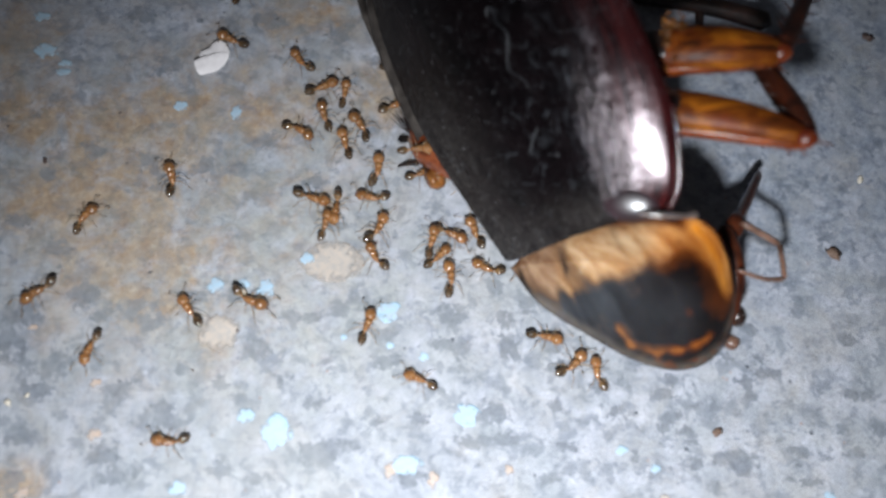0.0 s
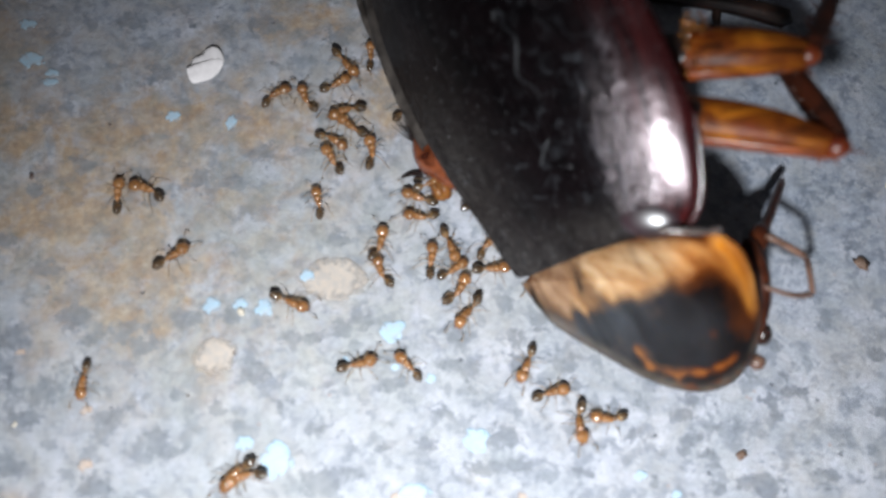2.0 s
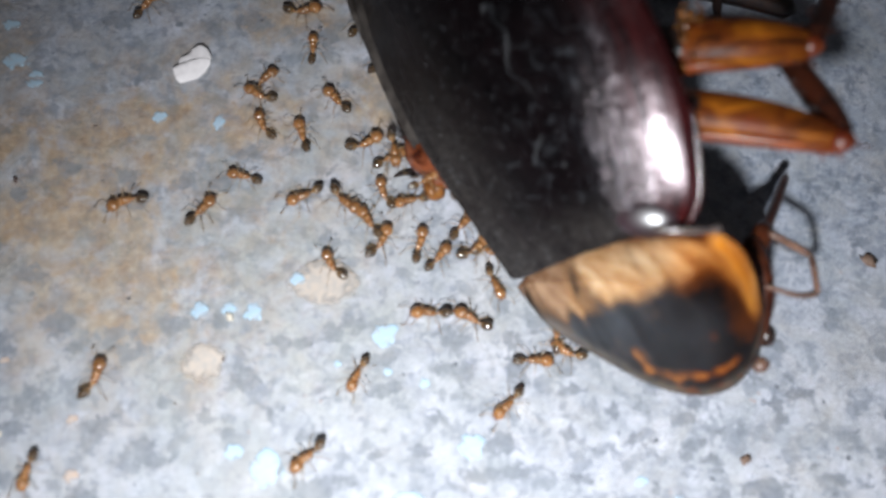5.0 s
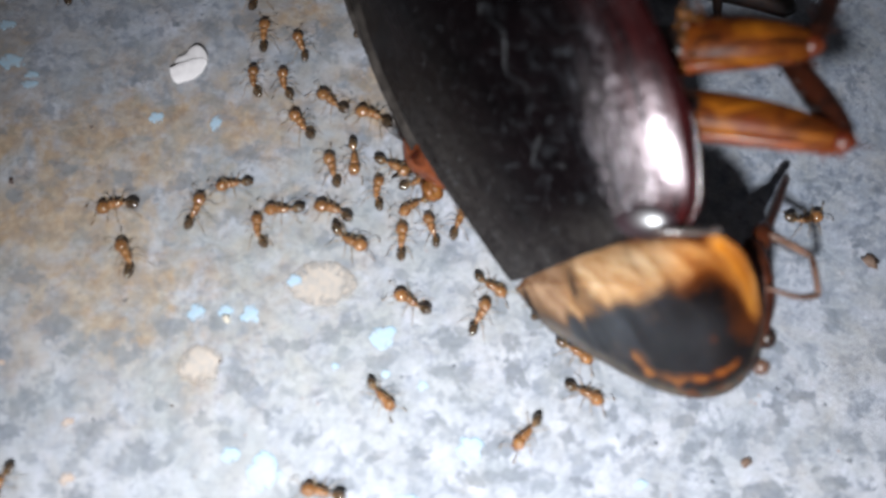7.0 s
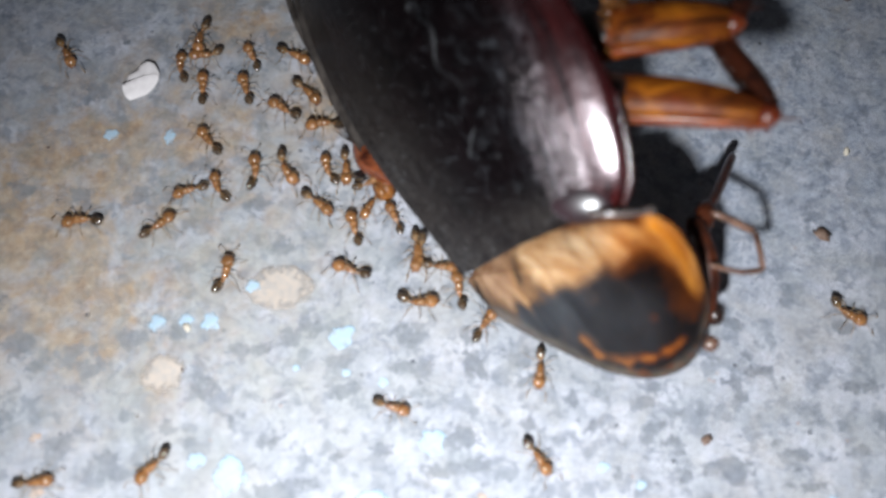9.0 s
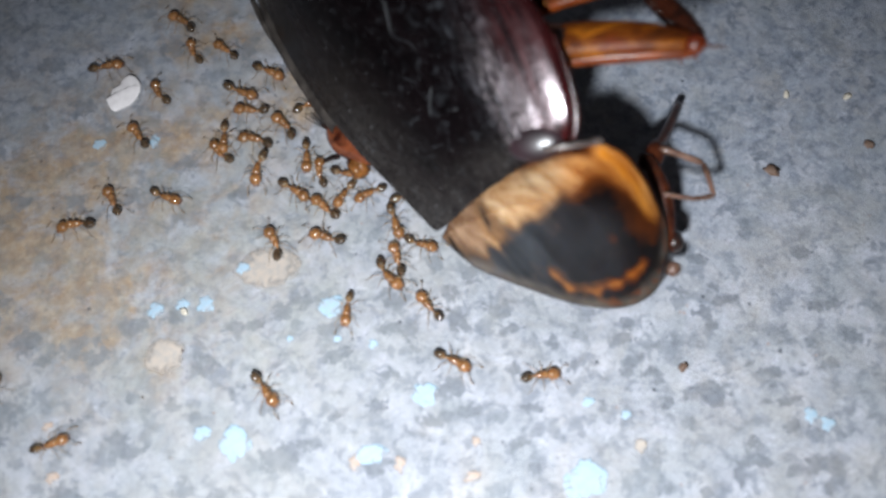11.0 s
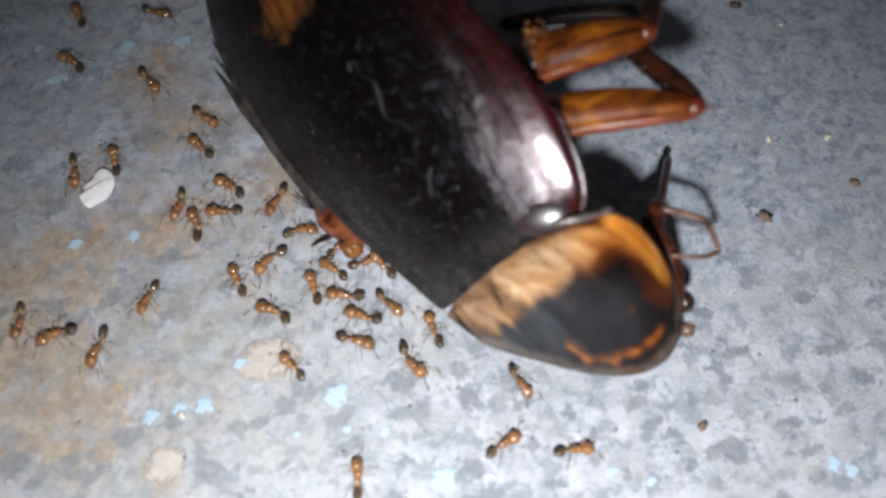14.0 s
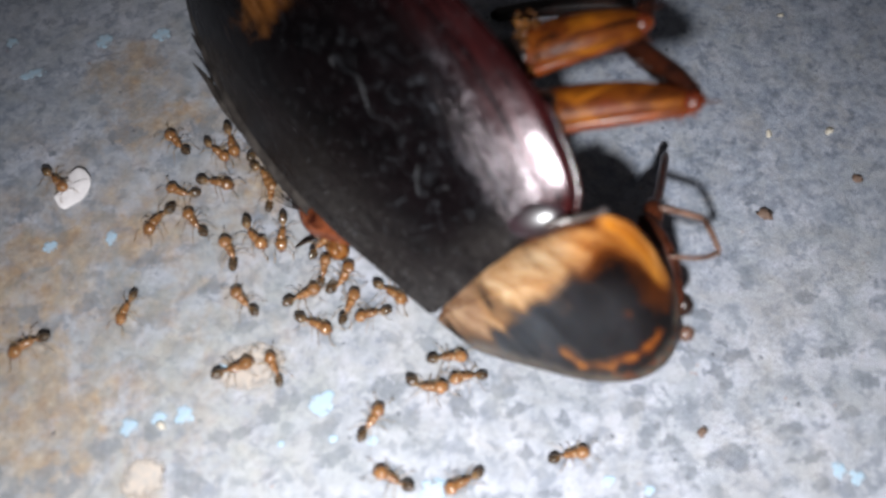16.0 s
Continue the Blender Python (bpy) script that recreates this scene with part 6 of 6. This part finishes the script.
    walk(ants[33], [at(0, -0.87, 7.58, 67), at(0.5, -0.87, 7.56, 69), at(1, -0.41, 7.70, 57), at(1.17, -0.78, 7.06, 113), at(1.33, -1.15, 6.42, 169), at(1.5, -1.52, 5.78, 224), at(1.67, -1.48, 6.14, 273), at(1.83, -1.45, 6.50, 321), at(2, -1.42, 6.86, 370), at(2.5, -1.07, 9.18, 403), at(3, 0.57, 10.69, 444), at(3.5, 0.73, 11.55, 443), at(4, -0.46, 12.92, 494), at(6.5, -0.79, 13.67, 454), at(7, -2.17, 15.74, 461), at(7.5, -2.36, 17.66, 452), at(8, -3.24, 18.09, 469), at(8.5, -3.74, 19.57, 465), at(9, -3.97, 20.20, 459), at(9.83, -3.55, 20.13, 405), at(10.67, -3.13, 20.07, 352), at(11.5, -2.71, 20.01, 298), at(12, -0.44, 19.99, 351), at(12.46, 1.42, 20.64, 379), at(12.99, 1.42, 20.64, 436), at(13.51, 1.43, 20.64, 492), at(14.04, 1.43, 20.64, 548), at(14.5, -2.56, 20.05, 561), at(14.67, -2.06, 19.79, 611), at(14.83, -1.56, 19.52, 661), at(15, -1.06, 19.26, 710), at(15.25, -1.09, 20.47, 672), at(15.5, -1.12, 21.68, 634), at(16, -1.43, 21.60, 628)])
    walk(ants[34], [at(0, 1.61, 5.23, 160), at(0.5, 1.16, 5.57, 157), at(1, 1.10, 6.46, 111), at(1.5, 1.01, 6.62, 141), at(2, 0.80, 6.80, 137), at(2.5, 0.58, 7.19, 125), at(3, -0.81, 7.33, 183), at(3.5, -1.33, 6.98, 221), at(4, -1.25, 7.12, 237), at(6.5, -0.43, 5.95, 275), at(7, -0.02, 5.94, 314), at(7.5, 0.57, 5.85, 334), at(8, 1.14, 5.61, 317), at(8.5, 1.70, 5.57, 364), at(9, 2.02, 5.24, 343), at(10.25, 1.08, 7.03, 280), at(11.5, 0.14, 8.81, 217), at(11.75, -0.51, 9.33, 182), at(12, -1.16, 9.85, 146), at(12.5, -1.12, 9.91, 129), at(13, -1.26, 9.95, 123), at(13.5, -1.35, 9.96, 125), at(14, -1.48, 10.00, 124), at(14.5, -1.31, 9.96, 111), at(15, -1.37, 10.09, 112), at(15.5, -1.54, 10.16, 121), at(16, -1.50, 10.21, 104)])
    walk(ants[35], [at(0, 7.21, 7.26, -10), at(0.5, 7.25, 7.40, -6), at(1, 7.18, 7.37, -5), at(1.5, 7.08, 7.39, -4), at(1.75, 6.48, 7.15, -59), at(2, 5.88, 6.91, -114), at(2.5, 4.93, 6.89, -161), at(3, 5.15, 6.23, -108), at(3.5, 5.23, 6.30, -112), at(4, 5.08, 6.12, -120), at(6.5, 5.81, 4.54, -145), at(7, 5.99, 4.36, -131), at(7.5, 5.69, 4.01, -122), at(7.75, 6.17, 3.89, -73), at(8, 6.65, 3.77, -25), at(8.5, 7.62, 3.17, -38), at(9, 7.86, 2.88, -59), at(11.5, 8.85, 3.76, 5), at(12, 8.89, 3.66, -0), at(12.5, 8.84, 3.54, -2), at(13, 8.96, 3.63, -8), at(13.5, 9.06, 3.59, -4), at(14, 9.21, 3.49, -8), at(14.17, 9.05, 3.51, -61), at(14.33, 8.89, 3.53, -114), at(14.5, 8.73, 3.56, -167), at(15, 8.68, 3.61, -169), at(15.17, 8.92, 3.61, -114), at(15.33, 9.15, 3.61, -58), at(15.5, 9.39, 3.62, -2), at(16, 9.25, 3.62, -3)])
    walk(ants[36], [at(0, 8.43, 5.92, 43), at(0.5, 8.82, 6.64, 24), at(1, 9.03, 6.53, 7), at(1.5, 8.98, 6.28, -5), at(1.75, 8.47, 5.36, -45), at(2, 7.97, 4.44, -85), at(2.15, 7.58, 6.56, -143), at(2.31, 7.19, 8.68, -201), at(2.46, 6.80, 10.80, -260), at(2.49, 6.80, 10.80, -311), at(2.54, 6.81, 10.80, -413), at(3, 9.37, 7.45, -360), at(3.5, 9.88, 6.77, -387), at(3.65, 8.85, 8.12, -336), at(3.81, 7.83, 9.46, -284), at(3.96, 6.80, 10.80, -233), at(5.25, 6.80, 10.80, -290), at(6.54, 6.81, 10.80, -348), at(7, 18.77, 13.45, -350), at(7.5, 20.41, 11.82, -401), at(8, 20.84, 10.14, -418), at(8.5, 21.30, 9.10, -400), at(9, 21.80, 7.93, -397), at(11, 26.79, 5.25, -388), at(16, 26.80, 5.25, -388)])
    walk(ants[37], [at(0, 9.55, 5.56, 98), at(0.5, 9.41, 5.49, 119), at(1, 9.57, 5.43, 109), at(1.5, 9.65, 5.21, 117), at(2, 9.29, 4.55, 174), at(2.5, 9.21, 3.96, 214), at(3, 8.93, 4.22, 196), at(3.5, 8.82, 4.18, 202), at(4, 8.78, 4.20, 195), at(5, 7.79, 7.50, 151), at(6, 6.80, 10.80, 107), at(16, 6.81, 10.80, 107)])
    walk(ants[38], [at(0.04, 5.21, 13.25, -111), at(0.5, 3.88, 9.70, -153), at(1, 3.61, 9.15, -142), at(1.5, 3.35, 9.16, -128), at(2, 3.38, 9.18, -135), at(2.5, 3.04, 9.23, -149), at(3, 2.63, 8.93, -161), at(3.5, 2.50, 8.84, -165), at(4, 2.24, 8.86, -172), at(6.5, 1.73, 9.82, -207), at(7, 1.33, 9.76, -218), at(7.5, 1.06, 10.74, -243), at(8, 1.18, 10.83, -234), at(8.5, 1.73, 11.09, -238), at(9, 0.62, 11.18, -210), at(11.5, 0.32, 11.88, -215), at(11.73, 2.76, 12.56, -280), at(11.96, 5.21, 13.25, -344), at(13.25, 5.21, 13.25, -404), at(14.54, 5.22, 13.25, -464), at(14.69, 4.48, 10.28, -405), at(14.85, 3.75, 7.30, -347), at(15, 3.01, 4.33, -289), at(15.5, 3.05, 4.91, -272), at(16, 2.21, 4.53, -228)])
    walk(ants[39], [at(0.04, 5.21, 13.25, -122), at(0.5, 4.20, 11.61, -64), at(0.75, 4.25, 11.86, -22), at(1, 4.31, 12.12, 20), at(1.5, 3.77, 14.19, 29), at(2, 3.84, 14.29, 35), at(2.5, 4.09, 13.07, 26), at(2.75, 4.07, 12.77, -16), at(3, 4.05, 12.46, -58), at(3.5, 4.84, 11.10, -77), at(4, 4.80, 10.59, -78), at(6.5, 4.69, 10.57, -30), at(7, 4.63, 10.51, -30), at(7.5, 4.62, 10.62, -25), at(8, 4.44, 10.95, -20), at(8.5, 4.27, 11.16, 5), at(9, 4.44, 11.12, -7), at(11.5, 4.57, 9.99, -25), at(12, 5.97, 8.89, -26), at(12.5, 6.69, 8.17, 8), at(13, 7.65, 7.64, 9), at(13.5, 7.85, 7.41, -14), at(14, 7.87, 6.86, -68), at(14.25, 7.12, 7.27, -115), at(14.5, 6.36, 7.68, -163), at(15, 6.13, 7.71, -174), at(15.5, 6.15, 7.72, -177), at(16, 6.24, 7.78, -184)])
    walk(ants[40], [at(0, 4.08, 15.02, -153), at(0.54, 4.07, 15.02, -153), at(0.69, 3.55, 14.75, -97), at(0.85, 3.03, 14.48, -42), at(1, 2.52, 14.21, 13), at(1.17, 2.10, 14.25, 72), at(1.33, 1.69, 14.29, 130), at(1.5, 1.28, 14.33, 189), at(2, 1.24, 14.43, 160), at(2.5, 0.86, 14.38, 166), at(3, -0.01, 15.23, 116), at(3.5, -0.07, 15.51, 87), at(4, 0.30, 16.50, 59), at(5.25, 0.21, 16.30, 22), at(6.5, 0.12, 16.11, -15), at(7, 0.46, 16.02, -27), at(7.5, 0.55, 16.11, -34), at(8, 0.46, 16.13, -51), at(8.5, 0.77, 15.91, -38), at(9, 0.53, 16.06, -88), at(11.5, -0.21, 15.82, -95), at(12, 0.63, 14.26, -40), at(12.5, -0.71, 13.66, -42), at(13, -0.66, 13.33, -47), at(13.5, -0.07, 11.89, -47), at(14, 1.40, 10.46, -30), at(14.5, 1.36, 9.48, -97), at(14.67, 1.26, 10.22, -152), at(14.83, 1.15, 10.96, -208), at(15, 1.05, 11.70, -264), at(15.5, 0.66, 10.92, -210), at(15.67, 0.59, 11.19, -153), at(15.83, 0.53, 11.47, -96), at(16, 0.46, 11.74, -39)])
    walk(ants[41], [at(0, -3.86, -1.96, 80), at(0.54, -3.87, -1.96, 80), at(1, -3.25, 1.57, 141), at(1.5, -4.89, 3.71, 162), at(2, -5.81, 2.36, 199), at(2.5, -5.20, 2.24, 221), at(2.96, -6.45, -0.93, 249), at(16, -6.44, -0.93, 249)])
    walk(ants[42], [at(0, 0.88, 22.28, -163), at(1.04, 0.87, 22.28, -163), at(1.19, -2.07, 21.37, -107), at(1.35, -5.01, 20.46, -51), at(1.5, -7.95, 19.56, 4), at(2, -5.55, 19.50, 34), at(2.5, -5.48, 19.97, 16), at(3, -5.66, 20.16, 17), at(3.5, -5.54, 20.05, 19), at(4, -5.31, 20.35, 24), at(6.5, -6.05, 19.90, 87), at(7, -5.88, 20.09, 96), at(7.5, -6.48, 21.35, 109), at(8, -6.50, 21.60, 111), at(8.5, -6.78, 21.42, 99), at(9, -7.02, 21.53, 90), at(11.5, -7.17, 20.49, 129), at(12, -8.06, 19.98, 189), at(12.5, -10.69, 18.05, 235), at(13, -11.06, 17.67, 175), at(13.5, -11.88, 16.56, 235), at(14, -12.71, 15.08, 249), at(14.46, -15.07, 14.72, 189), at(16, -15.06, 14.72, 189)])
    walk(ants[43], [at(0, 6.81, 10.80, -135), at(2.04, 6.80, 10.80, -135), at(2.19, 6.47, 10.46, -79), at(2.35, 6.13, 10.12, -23), at(2.5, 5.80, 9.79, 33), at(2.75, 5.19, 9.44, 101), at(3, 4.59, 9.09, 168), at(3.25, 5.12, 9.16, 128), at(3.5, 5.64, 9.23, 88), at(4, 5.97, 9.27, 65), at(5.6, 6.80, 10.80, 61), at(5.91, 6.80, 10.80, 14), at(6.23, 6.81, 10.80, -34), at(6.54, 6.81, 10.80, -82), at(6.77, 6.89, 10.21, -22), at(7, 6.96, 9.62, 39), at(7.5, 6.70, 9.58, 30), at(8, 4.39, 12.43, 52), at(8.25, 4.55, 12.24, 10), at(8.5, 4.71, 12.05, -31), at(8.75, 4.14, 11.92, -72), at(9, 3.58, 11.80, -113), at(11.5, 3.51, 11.87, -62), at(12, 3.76, 12.18, -6), at(12.5, 4.01, 12.01, 4), at(13, 4.39, 12.45, -28), at(13.23, 4.80, 12.85, 8), at(13.46, 5.21, 13.25, 44), at(13.51, 5.21, 13.25, 141), at(14, 1.42, 12.61, 152), at(14.5, 1.01, 13.61, 113), at(15, 3.18, 13.86, 68), at(15.25, 2.83, 13.91, 116), at(15.5, 2.48, 13.95, 165), at(15.75, 1.24, 15.12, 207), at(16, -0.01, 16.28, 249)])
    walk(ants[44], [at(0, 3.34, 16.25, -149), at(2.54, 3.33, 16.25, -149), at(2.69, 2.76, 15.90, -89), at(2.85, 2.19, 15.55, -30), at(3, 1.62, 15.20, 29), at(3.5, 1.43, 15.41, 42), at(4, 1.93, 15.33, 34), at(6.5, 1.59, 15.25, 34), at(7, 1.51, 15.23, 28), at(7.5, 1.57, 15.17, 31), at(8, 1.50, 15.03, 26), at(8.5, 1.66, 15.31, 35), at(9, 1.61, 15.26, 26), at(11.5, 1.61, 14.60, -18), at(12, 2.33, 14.51, -2), at(12.5, 2.58, 14.21, -29), at(13, 2.92, 14.36, -21), at(13.5, 2.71, 14.21, -25), at(14, 2.65, 14.00, 11), at(14.5, 2.80, 14.23, 63), at(15, 2.70, 14.51, 57), at(15.5, 1.94, 14.82, 70), at(16, 1.39, 13.98, 72)])
    walk(ants[45], [at(0, 4.18, -2.22, 92), at(2.54, 4.17, -2.22, 92), at(3, 3.92, 4.33, 140), at(3.5, 4.31, 6.38, 70), at(4, 4.93, 7.24, 17), at(6.5, 8.09, 6.73, -6), at(7, 8.39, 5.94, -27), at(7.17, 7.85, 5.75, -75), at(7.33, 7.31, 5.55, -123), at(7.5, 6.78, 5.36, -171), at(7.75, 6.04, 6.26, -218), at(8, 5.29, 7.16, -264), at(8.5, 6.06, 8.12, -300), at(9, 6.15, 8.43, -308), at(10.25, 5.20, 7.91, -267), at(11.5, 4.24, 7.39, -226), at(12, 4.37, 7.58, -220), at(12.5, 4.22, 7.55, -232), at(13, 4.13, 7.88, -242), at(13.5, 4.74, 9.21, -277), at(14, 4.85, 10.03, -263), at(14.25, 5.06, 9.51, -317), at(14.5, 5.28, 8.99, -371), at(15, 5.55, 8.95, -358), at(15.5, 5.55, 9.08, -339), at(16, 5.59, 8.81, -370)])
    walk(ants[46], [at(0, 1.43, 20.64, -168), at(3.54, 1.42, 20.64, -168), at(3.77, 0.62, 20.46, -213), at(4, -0.18, 20.28, -259), at(4.8, 0.76, 20.05, -317), at(5.6, 1.69, 19.82, -374), at(6.82, 1.70, 19.82, -443), at(8.04, 1.70, 19.82, -512), at(8.27, 0.98, 19.43, -446), at(8.5, 0.26, 19.04, -381), at(8.67, 0.06, 18.79, -433), at(8.83, -0.14, 18.54, -486), at(9, -0.34, 18.28, -538), at(10.25, -0.74, 17.98, -577), at(11.5, -1.14, 17.67, -617), at(12, -0.96, 17.80, -636), at(12.5, -1.09, 18.07, -626), at(13, -1.63, 17.93, -604), at(13.5, -2.03, 18.68, -573), at(14, -2.66, 19.42, -583), at(14.5, -2.48, 19.46, -630), at(15, -2.52, 16.64, -632), at(15.5, -2.02, 16.23, -606), at(16, -2.37, 15.88, -616)])
    walk(ants[47], [at(0, 3.70, 15.61, -147), at(3.54, 3.69, 15.61, -147), at(3.77, 3.14, 15.25, -194), at(4, 2.59, 14.90, -241), at(5, 3.14, 15.25, -284), at(6, 3.69, 15.61, -327), at(16, 3.70, 15.61, -327)])
    walk(ants[48], [at(0, -11.42, 32.35, -98), at(12.04, -11.43, 32.35, -98), at(12.27, -11.71, 30.40, -50), at(12.5, -11.99, 28.44, -1), at(13, -10.02, 28.73, 15), at(13.5, -9.92, 29.08, 48), at(14, -8.81, 31.42, 96), at(14.46, -7.50, 36.42, 75), at(16, -7.49, 36.42, 75)])
    walk(ants[49], [at(0, -7.46, 31.50, -97), at(12.04, -7.47, 31.50, -97), at(12.19, -7.57, 30.64, -153), at(12.35, -7.68, 29.77, -209), at(12.5, -7.78, 28.91, -266), at(13, -7.59, 29.88, -257), at(13.25, -7.10, 29.57, -298), at(13.5, -6.62, 29.25, -340), at(14, -4.87, 30.74, -384), at(14.5, -3.34, 27.72, -414), at(15, -2.35, 27.93, -367), at(15.5, -2.12, 30.28, -311), at(15.96, -1.79, 34.96, -274)])
    walk(ants[50], [at(0, -0.78, 31.73, -117), at(12.54, -0.79, 31.73, -117), at(12.69, -1.31, 30.69, -70), at(12.85, -1.84, 29.65, -22), at(13, -2.37, 28.61, 25), at(13.5, -1.37, 28.33, 24), at(13.75, -3.55, 27.42, -21), at(14, -5.73, 26.51, -65), at(14.5, -3.19, 25.32, -21), at(15, -1.86, 25.60, 29), at(15.5, -1.45, 25.56, 23), at(16, -1.04, 25.49, 18)])
    for k, ant in enumerate(ants):
        legs = [o for o in ant.children if o.name.startswith("leg")]
        for n, leg in enumerate(legs):
            x, y, z = leg.location
            rows = []
            for s in range(41):
                swing = 15 * math.sin(2.3 * s + 0.7 * k + math.pi * (n % 2))
                rows.append((0.4 * s, pose(x, y, z, 6 * math.cos(2.3 * s + k + n), 0, swing)))
            walk(leg, rows)


motions()
